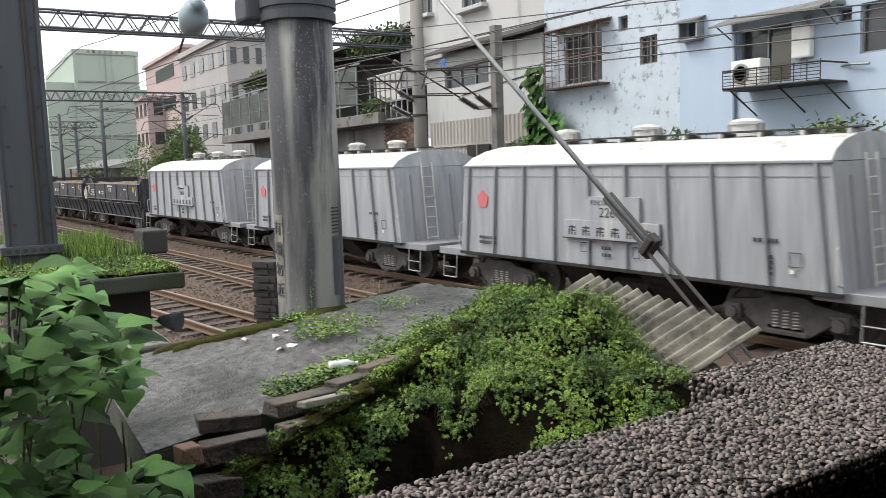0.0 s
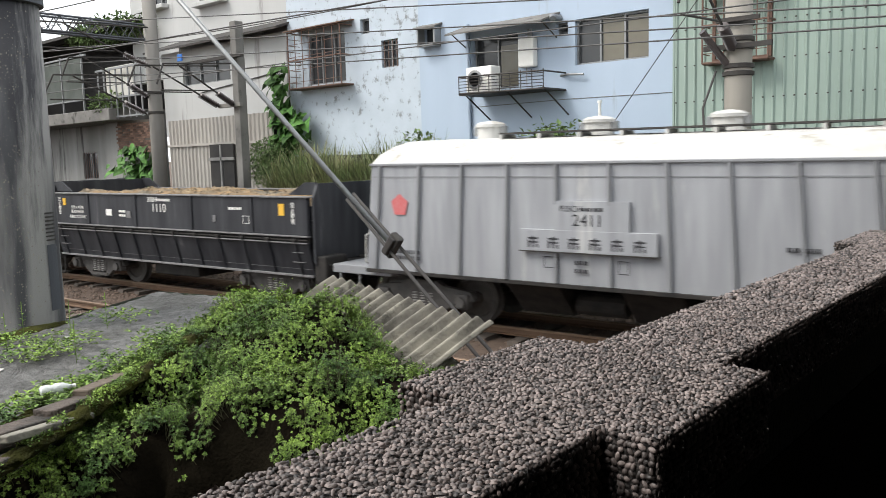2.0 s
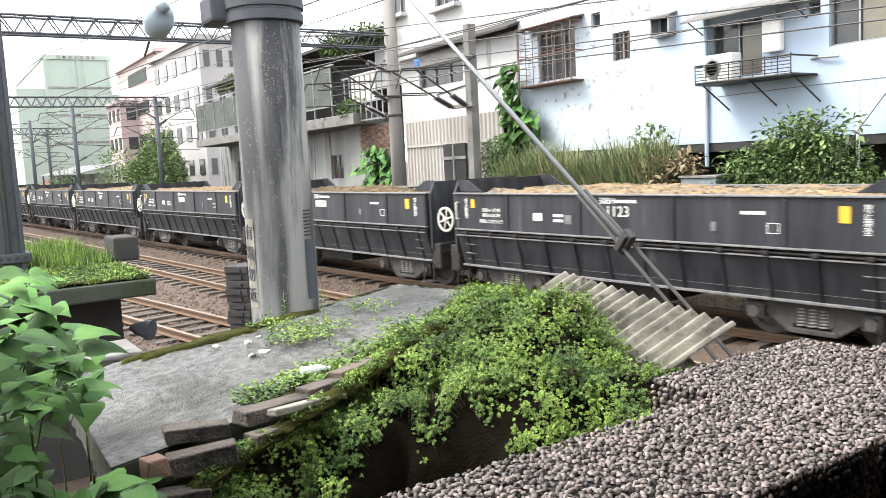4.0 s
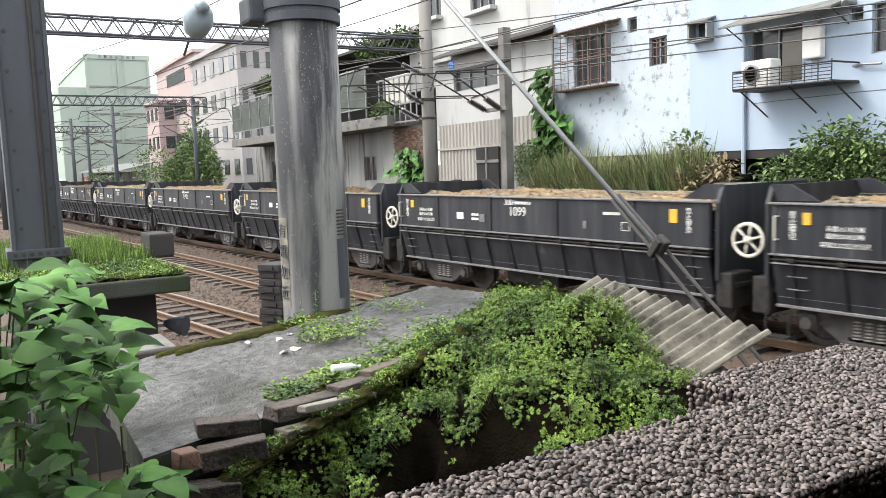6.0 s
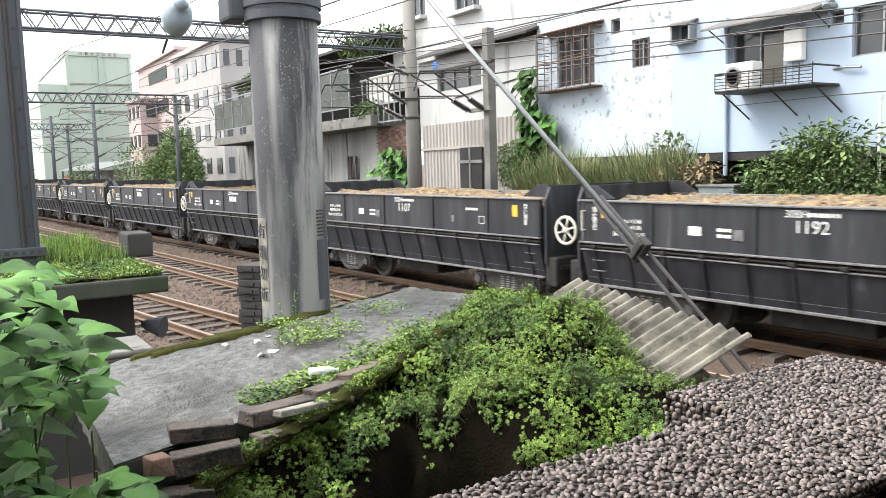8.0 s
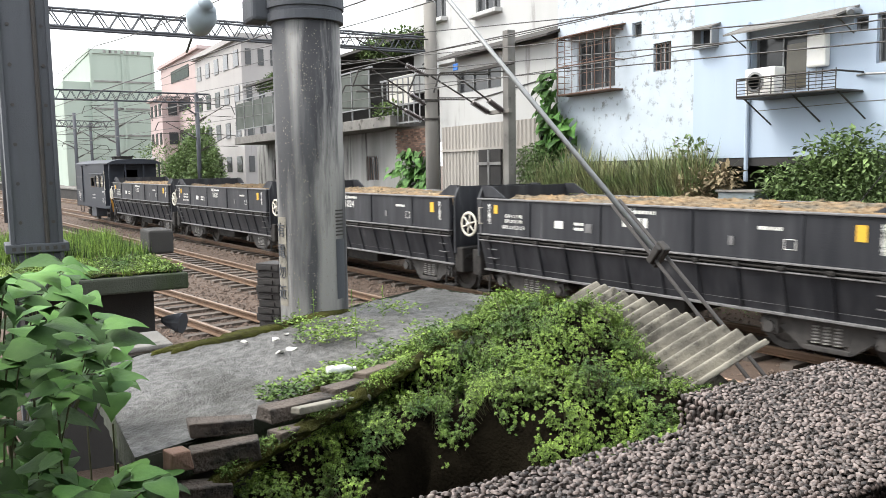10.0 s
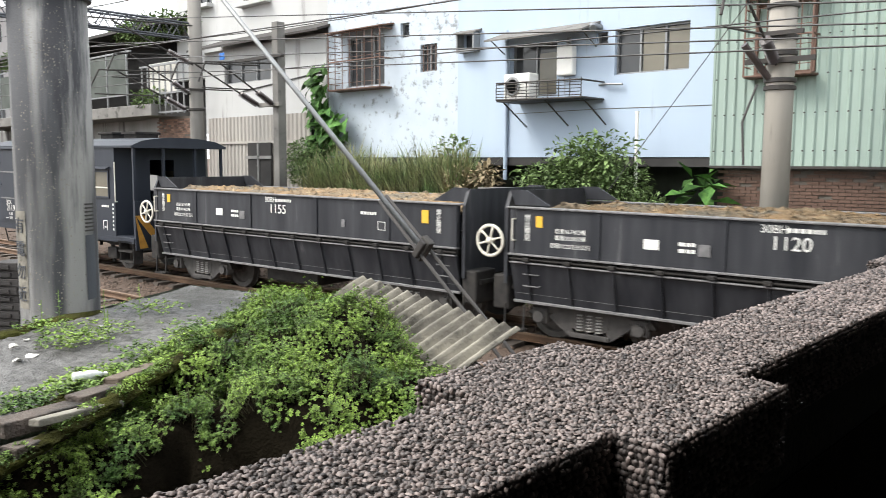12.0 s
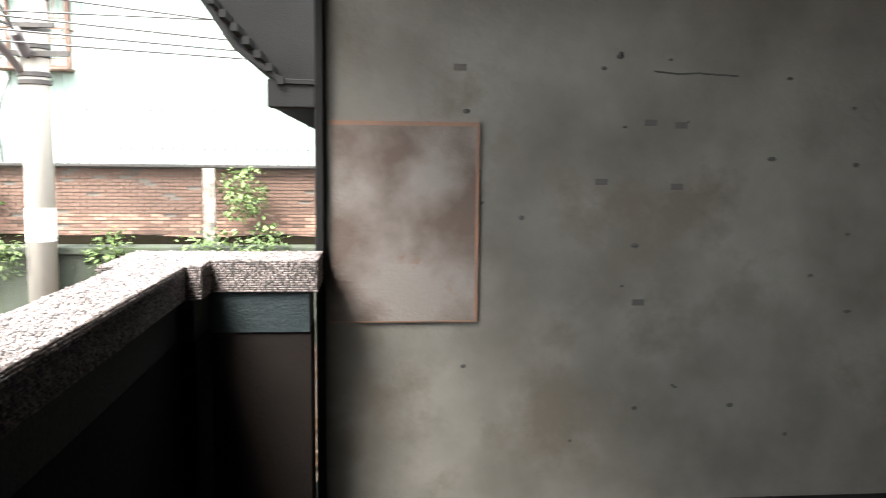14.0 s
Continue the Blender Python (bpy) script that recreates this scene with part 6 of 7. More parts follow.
def near_platform():
    t = thing("old_platform", "old concrete platform end overgrown with grass", "platform")
    top = 2.03
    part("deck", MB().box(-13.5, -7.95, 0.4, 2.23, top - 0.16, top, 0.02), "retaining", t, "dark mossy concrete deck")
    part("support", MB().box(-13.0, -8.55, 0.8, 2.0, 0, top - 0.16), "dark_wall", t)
    part("moss_top", MB().grid(lambda u, v: (-13.4 + 5.4 * u, 0.45 + 1.74 * v, top + 0.02 + 0.03 * noise.noise((u * 20, v * 9, 1))), 60, 20), "moss", t, smooth=True)
    rnd = random.Random(3)
    g = MB()
    for _ in range(9000):
        x, y = rnd.uniform(-13.3, -8.0), rnd.uniform(0.45, 2.2)
        h = rnd.uniform(0.03, 0.1) + (0.16 * rnd.random() if x < -9.6 else 0)
        a = rnd.uniform(0, 6.28)
        w = 0.006
        dx, dy = 0.05 * math.cos(a), 0.05 * math.sin(a)
        g.add([(x - w * math.sin(a), y + w * math.cos(a), top), (x + w * math.sin(a), y - w * math.cos(a), top), (x + dx, y + dy, top + h)], [(0, 1, 2)])
    for _ in range(3500):
        x, y = rnd.uniform(-9.6, -8.0), rnd.uniform(0.5, 2.22)
        p = Vector((x, y, top + rnd.uniform(0.01, 0.05)))
        b = rnd.uniform(0, 6.28)
        leaf(g, p, Vector((math.cos(b), math.sin(b), rnd.uniform(-0.2, 0.5))).normalized(), Vector((0, 0, 1)), rnd.uniform(0.03, 0.06), 0.025)
    single("platform_grass", g, "leaf_small", "bright grass on the old platform", kind="stuff", fix=False)
    part("lamp_horn", MB().lathe([(0.03, 0), (0.06, 0.06), (0.1, 0.18), (0.11, 0.24)], Matrix.Translation((-8.7, 2.1, 1.45)) @ Matrix.Rotation(radians(-100), 4, "X") @ Matrix.Rotation(radians(40), 4, "Y"), 16), "dark_post", t)
    b = thing("white_box", "white plastic box behind the bush", "box")
    part("case", MB().box(-7.3, -6.75, 1.35, 1.75, 1.2, 1.55, 0.03), "grey_sheet", b)
    part("lid", MB().box(-7.35, -6.7, 1.3, 1.8, 1.55, 1.6, 0.02), "concrete", b)
    part("leg", MB().box(-7.2, -6.85, 1.45, 1.65, 0.0, 1.2), "dark_post", b)
    # steel channel post on the platform
    c = thing("steel_post", "tall dark grey steel catenary post with a collar", "post")
    x, y = -9.85, 1.02
    part("shaft", MB().box(x - 0.2, x + 0.2, y - 0.255, y + 0.255, 0.0, 9.0, 0.03), "dark_post", c)
    for q in (-1, 1):
        part("flange", MB().box(x + 0.2, x + 0.235, y + q * 0.235 - 0.022, y + q * 0.235 + 0.022, 0.0, 9.0, 0.006), "dark_post", c)
    for k in range(9):
        for q in (-0.15, 0.17):
            part("bolt", MB().tube((x + 0.2, y + q, 2.5 + 0.42 * k), (x + 0.214, y + q, 2.5 + 0.42 * k), 0.02, seg=8), "iron", c)
    part("cable", MB().tube((x + 0.22, y + 0.1, 2.2), (x + 0.22, y + 0.1, 9.0), 0.025), "iron", c)
    part("collar", MB().box(x - 0.26, x + 0.26, y - 0.31, y + 0.31, 2.17, 2.27, 0.01), "dark_post", c)
    for i in range(7):
        part("collar_hole", MB().box(x + 0.262, x + 0.266, y - 0.25 + i * 0.08, y - 0.21 + i * 0.08, 2.2, 2.24), "iron", c)
    part("block", MB().box(-10.9, -10.3, 2.3, 2.6, 2.0, 2.3, 0.03), "dark_wall", c)


def broad_plant():
    rnd = random.Random(21)
    p = thing("broadleaf_bush", "bushy plant with large soft green lobed leaves", "bush")
    mb, st = MB(), MB()
    eye = Vector((0.13, 0.35, 3.0))
    outline = [(0.0, 0.05), (-0.04, 0.3), (0.1, 0.46), (0.26, 0.5), (0.4, 0.42), (0.52, 0.36), (0.66, 0.26), (0.84, 0.11), (1.0, 0.0)]
    for i in range(1560):
        y = rnd.uniform(-0.15, 1.0)
        roof = 2.68 if y < 0.7 else 2.68 - 1.3 * (y - 0.7) if y < 0.86 else 1.97
        roof += 0.08 * noise.noise((y * 7, 0, 4))
        z = roof - (roof - 1.45) * rnd.random() ** 1.25
        low = i >= 1250
        if not low and 1.86 < z < 2.2 and y > 0.64:
            continue
        q = Vector((-3.0, y, z))
        k = rnd.uniform(0.88, 1.4)
        if not low and ((y - 0.42) / 0.6) ** 2 + ((k - 1.12) / 0.29) ** 2 > 1.1 + 0.3 * noise.noise((y * 4, k * 9, z * 3)):
            continue
        base = eye + (q - eye) * k
        if low:
            base = Vector((rnd.uniform(-3.4, -2.85), rnd.uniform(0.25, 0.98), rnd.uniform(1.5, 1.84)))
        a = rnd.gauss(0.0, 1.1)
        way = Vector((math.cos(a), math.sin(a), rnd.uniform(-0.5, 0.05))).normalized()
        up = Vector((0.2 + rnd.gauss(0, 0.25), rnd.gauss(0, 0.3), 0.9)).normalized()
        side = way.cross(up).normalized()
        n = side.cross(way).normalized()
        L = rnd.uniform(0.075, 0.165) * (1.2 if z < 1.95 else 1.0)
        W = L * rnd.uniform(0.7, 0.95)
        mid = [base + way * L * u + n * (0.06 * L * math.sin(u * 3.0) - 0.12 * L * u * u) for u, _ in outline]
        lft = [m + side * W * w + n * L * (0.05 * w + 0.02 * math.sin(11 * u)) for m, (u, w) in zip(mid, outline)]
        rgt = [m - side * W * w + n * L * (0.05 * w + 0.02 * math.sin(10 * u)) for m, (u, w) in zip(mid, outline)]
        c = len(outline)
        fs = []
        for j in range(c - 1):
            fs += [(j, j + 1, c + j + 1, c + j), (j + 1, j, 2 * c + j, 2 * c + j + 1)]
        mb.add(mid + lft + rgt, fs)
        foot = Vector((base.x - 0.2, base.y * 0.8 + 0.08, base.z - rnd.uniform(0.1, 0.3)))
        if i % 4 == 0:
            st.path([foot, foot.lerp(base, 0.5) + Vector((0, 0, 0.03)), base], 0.003, 4)
    part("leaf_mass", mb.mesh("leaf_mass", "leaf_broad", True, False), "", p)
    for i in range(14):
        x, y = rnd.uniform(-4.1, -3.2), rnd.uniform(0.0, 0.95)
        st.path([(x, y, 0.0), (x + rnd.uniform(-0.1, 0.1), y, 1.2), (x + rnd.uniform(-0.2, 0.2), y, 1.85 if y > 0.85 else 2.2)], 0.005, 5)
    tagged(part("stem", st, "stem", p), kind="stuff")


# ---- the viewing place: parapet with pebble-dash coping, inner wall ----
TOP = 2.655
COPING = [(-0.65, -0.405, -2.6, 3.75), (-0.77, -0.325, 1.35, 1.75), (-0.73, -0.345, 3.68, 4.2), (-0.40, 0.09, 3.86, 4.19)]


def on_coping(x, y):
    return any(a <= x <= b and c <= y <= d for a, b, c, d in COPING)


def parapet():
    t = thing("parapet", "pebble-dashed parapet wall with broad coping and dark tile band", "parapet", kind="structure")
    for i, (a, b, c, d) in enumerate(COPING):
        part("coping", MB().box(a, b, c, d, TOP - 0.14 + 0.001 * i, TOP - 0.006 + 0.0012 * i, 0.012), "pebble_bed", t)
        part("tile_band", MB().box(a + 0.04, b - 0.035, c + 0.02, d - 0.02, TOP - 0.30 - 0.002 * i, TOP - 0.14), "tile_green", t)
        # brown panel, near-black with the shade below the coping in its colour
        part("panel", MB().box(a + 0.05, b - 0.03, c + 0.03, d - 0.03, 0.0, TOP - 0.30 - 0.002 * i), "shaded_brown_wall", t)
    rnd = random.Random(8)
    mb = MB()
    ring = [(math.cos(k * math.pi / 3), math.sin(k * math.pi / 3)) for k in range(6)]
    def pebble(p, n, s):
        a = rnd.uniform(0, 6.28)
        q = n.to_track_quat("Z", "Y") @ Euler((rnd.gauss(0, 0.2), rnd.gauss(0, 0.2), a)).to_quaternion()
        l, w, h = s * rnd.uniform(0.9, 1.5), s * rnd.uniform(0.6, 0.9), s * rnd.uniform(0.5, 0.9)
        vs = [p + q @ Vector((c * l, d * w, -0.2 * h)) for c, d in ring] + [p + q @ Vector((c * l * 0.72, d * w * 0.72, h * 0.55)) for c, d in ring] + [p + q @ Vector((0, 0, h * 0.8))]
        fs = [(k, (k + 1) % 6, 6 + (k + 1) % 6, 6 + k) for k in range(6)] + [(6 + k, 6 + (k + 1) % 6, 12) for k in range(6)]
        mb.add(vs, fs)
    up = Vector((0, 0, 1))
    cell = 0.0071
    y = 0.4
    while y < 4.22:
        s = 0.0041 if y < 2.3 else 0.0055
        step = cell if y < 2.3 else cell * 1.35
        x = -0.81
        while x < 0.13:
            px, py = x + rnd.uniform(-0.5, 0.5) * step, y + rnd.uniform(-0.5, 0.5) * step
            if on_coping(px, py):
                pebble(Vector((px, py, TOP + rnd.uniform(-0.004, 0.001))), up, s)
            x += step
        y += step
    for a, b, c, d in COPING:
        for fx, n in ((a, Vector((-1, 0, 0))), (b, Vector((1, 0, 0)))):
            yy = max(c, 0.1)
            while yy < d:
                for k in range(14):
                    q = Vector((fx + n.x * 0.001, yy + rnd.uniform(-0.006, 0.006), TOP - 0.005 - k * 0.0095))
                    if not on_coping(fx + n.x * 0.01, q.y) and q.y > 0.5:
                        pebble(q, n, 0.0052)
                yy += 0.0095
        for fy, n in ((c, Vector((0, -1, 0))), (d, Vector((0, 1, 0)))):
            if fy < 0.3:
                continue
            xx = a
            while xx < b:
                for k in range(14):
                    q = Vector((xx + rnd.uniform(-0.006, 0.006), fy + n.y * 0.001, TOP - 0.005 - k * 0.0095))
                    if not on_coping(q.x, fy + n.y * 0.01):
                        pebble(q, n, 0.0052)
                xx += 0.0095
    single("coping_pebbles", mb, "pebble", "small brown-grey pebbles set in the coping", kind="stuff", fix=False, smooth=True)


def viewing_place():
    single("inner_wall", MB().box(0.10, 8.5, 4.26, 4.6, 0.9, 4.7), "inner_wall", "stained grey cement wall", kind="structure")
    # unseen shell of the passage, coloured near-black so that little light bounces
    single("back_wall", MB().box(8.2, 8.5, -3.5, 4.26, 0.9, 4.7), "shade_black", "plain unseen wall, shade in its near-black colour", kind="structure")
    single("end_wall", MB().box(-0.4, 8.5, -3.8, -3.5, 0.9, 4.7), "shade_black", "plain unseen wall, shade in its near-black colour", kind="structure")
    single("ceiling", MB().box(-0.7, 8.5, -3.8, 4.6, 4.7, 4.9), "shade_black", "unseen ceiling, shade in its near-black colour", kind="structure")
    single("floor", MB().box(-0.4, 8.5, -3.8, 4.6, 1.2, 1.4), "shade_black", "unseen floor, shade in its near-black colour", kind="structure")
    n = thing("notice_board", "faded rust-edged notice panel on the cement wall", "notice")
    part("panel", MB().box(0.13, 0.8, 4.245, 4.258, 2.32, 3.23), "notice", n)
    part("rust_edge", MB().box(0.12, 0.815, 4.243, 4.258, 3.23, 3.25).box(0.80, 0.815, 4.243, 4.258, 2.32, 3.23).box(0.12, 0.815, 4.243, 4.258, 2.313, 2.32), "rust", n, "rusty frame edge")
    w = MB()
    for i in range(4):
        for k in range(9):
            w.box(0.2 + 0.15 * i, 0.25 + 0.15 * i, 4.243, 4.2448, 3.1 - k * 0.085, 3.14 - k * 0.085)
    tagged(part("faded_writing", w, "notice", n, "faded unreadable writing"), kind="stuff")
    for x, z in ((1.63, 3.26), (1.78, 3.25), (1.40, 2.98), (1.77, 2.96), (1.6, 2.4), (0.72, 3.5)):
        single("bolt_hole", MB().box(x - 0.03, x + 0.03, 4.252, 4.258, z - 0.015, z + 0.015), "iron", "small dark bolt hole in the wall", "hole", "bolt holes", kind="structure")
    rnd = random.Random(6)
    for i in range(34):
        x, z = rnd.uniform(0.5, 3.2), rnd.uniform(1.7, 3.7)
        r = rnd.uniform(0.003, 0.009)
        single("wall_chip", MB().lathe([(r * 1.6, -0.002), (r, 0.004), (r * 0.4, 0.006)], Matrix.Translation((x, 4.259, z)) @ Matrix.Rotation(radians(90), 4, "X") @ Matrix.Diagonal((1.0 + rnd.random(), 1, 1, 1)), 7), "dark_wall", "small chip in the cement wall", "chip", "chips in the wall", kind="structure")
    single("wall_crack", MB().path([(1.64, 4.258, 3.50), (1.75, 4.258, 3.49), (1.86, 4.258, 3.495), (2.05, 4.258, 3.485)], 0.004, 4), "dark_wall", "thin crack in the cement wall", "crack", kind="structure")
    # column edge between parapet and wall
    single("wall_edge", MB().box(0.06, 0.10, 4.2, 4.62, 0.9, 4.7, 0.008), "shade_black", "rough wall edge", kind="structure")


# ---- poles, gantries and wires ----
def lattice(name_label, x, y0, y1, z, h=0.55, dep=0.4):
    g = thing("gantry", name_label, "gantry")
    for dx in (-dep / 2, dep / 2):
        for dz in (0, h):
            part("chord", MB().tube((x + dx, y0, z + dz), (x + dx, y1, z + dz), 0.035, seg=5), "dark_post", g)
    n = max(4, int(abs(y1 - y0) / 0.55))
    for i in range(n):
        a, b = y0 + (y1 - y0) * i / n, y0 + (y1 - y0) * (i + 1) / n
        m = (a + b) / 2
        for dx in (-dep / 2, dep / 2):
            part("lacing", MB().path([(x + dx, a, z), (x + dx, m, z + h), (x + dx, b, z)], 0.018, 4), "dark_post", g)
    return g


def bracket_arm(g, x, y, z, reach):
    """Cantilever with insulators over a track."""
    part("arm", MB().path([(x, y, z + 0.9), (x, y + reach, z + 0.75), (x, y + reach * 1.1, z + 0.2)], 0.025).path([(x, y, z - 0.3), (x, y + reach * 0.8, z + 0.75)], 0.025).path([(x, y + reach * 0.35, z + 0.1), (x, y + reach * 1.05, z + 0.05)], 0.02), "iron", g)
    way = Vector((0, reach * 0.8, 1.05))
    q = Matrix.Translation(Vector((x, y, z - 0.3)) + way * 0.05) @ way.to_track_quat("Z", "Y").to_matrix().to_4x4()
    gap = way.length * 0.026
    prof = []
    for k in range(11):
        prof += [(0.035, k * gap), (0.095, k * gap + 0.012), (0.04, k * gap + 0.03)]
    part("insulator", MB().lathe(prof, q, 12), "insulator", g, "brown ribbed insulator")


def round_post(x, y, top, r, label, material="post_concrete", band=()):
    p = thing("catenary_post", label, "post", "catenary posts")
    part("shaft", MB().lathe([(r * 1.12, 0.0), (r, top)], Matrix.Translation((x, y, 0)), 24), material, p, smooth=True)
    for z in band:
        part("band", MB().lathe([(r + 0.02, z), (r + 0.045, z + 0.01), (r + 0.045, z + 0.07), (r + 0.02, z + 0.08)], Matrix.Translation((x, y, 0)), 20), "iron", p)
    return p


def overhead():
    a = round_post(-23.2, 13.8, 8.4, 0.205, "grey round concrete catenary post beside the houses", "post_concrete", (4.6, 5.2))
    bracket_arm(a, -23.2, 13.6, 5.4, -2.4)
    bracket_arm(a, -23.0, 13.6, 6.3, -3.2)
    bracket_arm(a, -23.4, 13.6, 4.9, -2.8)
    b = thing("catenary_post", "slim square concrete post before the sheet shed", "post", "catenary posts")
    part("shaft", MB().box(-19.86, -19.58, 14.35, 14.63, 0, 7.05, 0.02), "concrete", b)
    part("arm_bracket", MB().box(-20.5, -19.4, 14.25, 14.35, 4.62, 4.74, 0.01), "post_concrete", b)
    part("top_beam", MB().box(-21.6, -19.2, 14.2, 14.32, 6.0, 6.1, 0.01), "iron", b)
    bracket_arm(b, -19.72, 14.3, 4.95, -2.2)
    bracket_arm(b, -20.45, 14.3, 4.95, -2.6)
    c = round_post(-4.93, 13.8, 8.0, 0.205, "pale round concrete catenary post with steel bands", "pale_post", (4.2, 4.32, 4.62, 4.75, 5.0, 5.5))
    bracket_arm(c, -4.93, 13.6, 4.9, -1.9)
    part("white_mark", MB().lathe([(0.229, 1.75), (0.2285, 2.28)], Matrix.Translation((-4.93, 13.8, 0)), 24), "white_paint", c)
    part("insulator_arm", MB().path([(-5.05, 13.6, 4.4), (-5.3, 13.2, 4.9)], 0.06, 8), "insulator", c)
    part("cross_bracket", MB().box(-5.4, -4.3, 13.5, 13.56, 4.62, 4.7).box(-5.2, -4.5, 13.5, 13.56, 5.05, 5.12), "iron", c)
    part("hose", MB().path([(-5.2, 13.55, 4.3), (-5.4, 13.5, 3.7), (-5.35, 13.5, 3.0)], 0.02), "wire", c)
    lattice("grey steel lattice gantry over the tracks", -23.4, 13.6, 0.5, 6.85, 0.45)
    lattice("distant steel lattice gantry", -52.0, 14.0, -6.0, 7.4)
    lattice("distant steel lattice gantry", -85.0, 13.0, -12.0, 7.6)
    for x, y in ((-52, 13.2), (-52, 2.2), (-85, 11.0), (-85, -2), (-60, 9.6), (-72, 8.2)):
        p = round_post(x, y, 8.0, 0.13, "slim distant grey catenary post", "dark_post")
        for za, reach in ((5.4, -2.4), (6.5, 2.2), (4.6, 2.4), (6.9, -2.0)):
            bracket_arm(p, x, y, za, reach)
    u = Vector((math.cos(radians(6)), math.sin(radians(6)), 0))
    o = Vector((-7, 11.6, 0))
    nrm = Vector((-u.y, u.x, 0))
    runs = [(0.0, 5.0, 6.2), (-3.3, 5.1, 6.3), (-6.3, 5.2, 6.4)]
    for n, zc, zm in runs:
        mb = MB()
        for x0, x1 in ((-120, -62), (-62, -17), (-17, 3), (3, 40)):
            pts = []
            for i in range(13):
                s = x0 + (x1 - x0) * i / 12
                sag = (zm - zc - 0.35) * 4 * (i / 12) * (1 - i / 12) * (0.75 if x1 - x0 > 25 else 0.4)
                pts.append(o + u * s + nrm * n + Vector((0, 0, zm - sag)))
            mb.path(pts, 0.011, 4)
        mb.path([o + u * -120 + nrm * n + Vector((0, 0, zc)), o + u * 40 + nrm * n + Vector((0, 0, zc))], 0.011, 4)
        single("overhead_wire", mb, "wire", "thin dark overhead contact and carrier wires", "wire", "overhead wires")
    for k, (z0, z1) in enumerate(((7.29, 4.9), (6.58, 4.66), (6.1, 4.53), (5.62, 4.43))):
        m = (z1 - z0) / 22.8
        mb = MB().path([(-60, 8.0, z0 + 0.6), (-24.3, 11.7, z0), (-1.5, 11.7, z1), (14, 11.9, z1 + m * 15.5)], 0.012, 4)
        single("line_cable", mb, "wire", "dark cable slung between the posts", "wire", "overhead wires")
    g = thing("guy_wire", "thin steel guy wire of the pale post", "guy wire")
    part("strand", MB().tube((-5.4, 13.9, 5.9), (-8.95, 14.2, 1.7), 0.009, seg=5), "wire", g)
    v = thing("line_insulator", "grey glazed strain insulator on a wire", "insulator")
    part("body", MB().lathe([(0.03, -0.3), (0.16, -0.2), (0.2, 0.0), (0.16, 0.16), (0.06, 0.22), (0.1, 0.26), (0.03, 0.34)], Matrix.Translation((-7.75, 2.42, 4.48)) @ Matrix.Rotation(radians(60), 4, "Y") @ Matrix.Diagonal((0.72, 0.72, 0.72, 1)), 18), "porcelain", v, smooth=True)
    part("strand", MB().tube((-7.5, 2.44, 4.62), (-4.5, 2.75, 6.3), 0.012).tube((-8.0, 2.38, 4.32), (-8.15, 2.36, 4.2), 0.012), "wire", v)


def stair_canopy():
    c = thing("stair_canopy", "dark slatted soffit of a covered stair", "canopy")
    # soffit and slats take the shade of the underside as their colour
    part("soffit", MB().prism([(-1.3, 4.72), (-0.95, 4.16), (-0.75, 3.92), (-0.5, 3.8), (1.2, 3.78), (1.2, 5.2), (-1.3, 5.2)], 8.3, 9.6, "y"), "shade_black", c)
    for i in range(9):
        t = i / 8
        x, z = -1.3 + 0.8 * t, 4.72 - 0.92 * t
        part("slat", MB().box(x - 0.03, x + 0.03, 7.95, 9.6, z - 0.05, z + 0.02), "shade_black", c)
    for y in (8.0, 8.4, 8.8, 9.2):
        part("purlin", MB().path([(-1.35, y, 4.76), (-0.9, y, 4.08), (-0.5, y, 3.78), (1.2, y, 3.74)], 0.03, 5), "shade_black", c)
    part("hanging_box", MB().box(-0.62, -0.2, 8.0, 8.25, 3.55, 3.8, 0.01), "shade_black", c)
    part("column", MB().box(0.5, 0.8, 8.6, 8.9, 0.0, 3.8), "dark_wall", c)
    # dark panel stands for the shade under the canopy
    part("side_panel", MB().prism([(-0.93, 4.14), (-0.72, 4.14), (-0.72, 3.62), (0.6, 2.95), (0.6, 4.6), (-0.93, 4.6)], 9.0, 9.1, "y"), "shade_black", c, "dark piece under the stair, shade in its colour")
    # roof added to keep the sky off the cladding behind
    part("stair_roof", MB().box(-0.55, 7.0, 9.6, 15.55, 4.75, 4.95), "shade_black", c, "dark roof added to shade the cladding")
    # added dark wall: the shaded part of the building as plain colour
    part("stair_wall", MB().box(0.9, 7.0, 12.0, 12.2, 0.0, 4.75), "dark_wall", c, "dark wall in place of the shaded building wall")
    grille = MB()
    for k in range(8):
        grille.box(-0.66 + 0.09 * k, -0.645 + 0.09 * k, 8.9, 8.93, 3.86, 4.14)
    part("grille", grille.box(-0.68, 0.1, 8.9, 8.94, 3.83, 3.86).box(-0.68, 0.1, 8.9, 8.94, 4.14, 4.17), "iron", c, "barred vent under the stair")
    q = thing("plank_post", "pale weathered plank post behind the retaining wall", "post")
    part("plank", MB().box(-2.68, -2.46, 15.2, 15.26, 1.5, 2.92, 0.02), "asbestos", q)


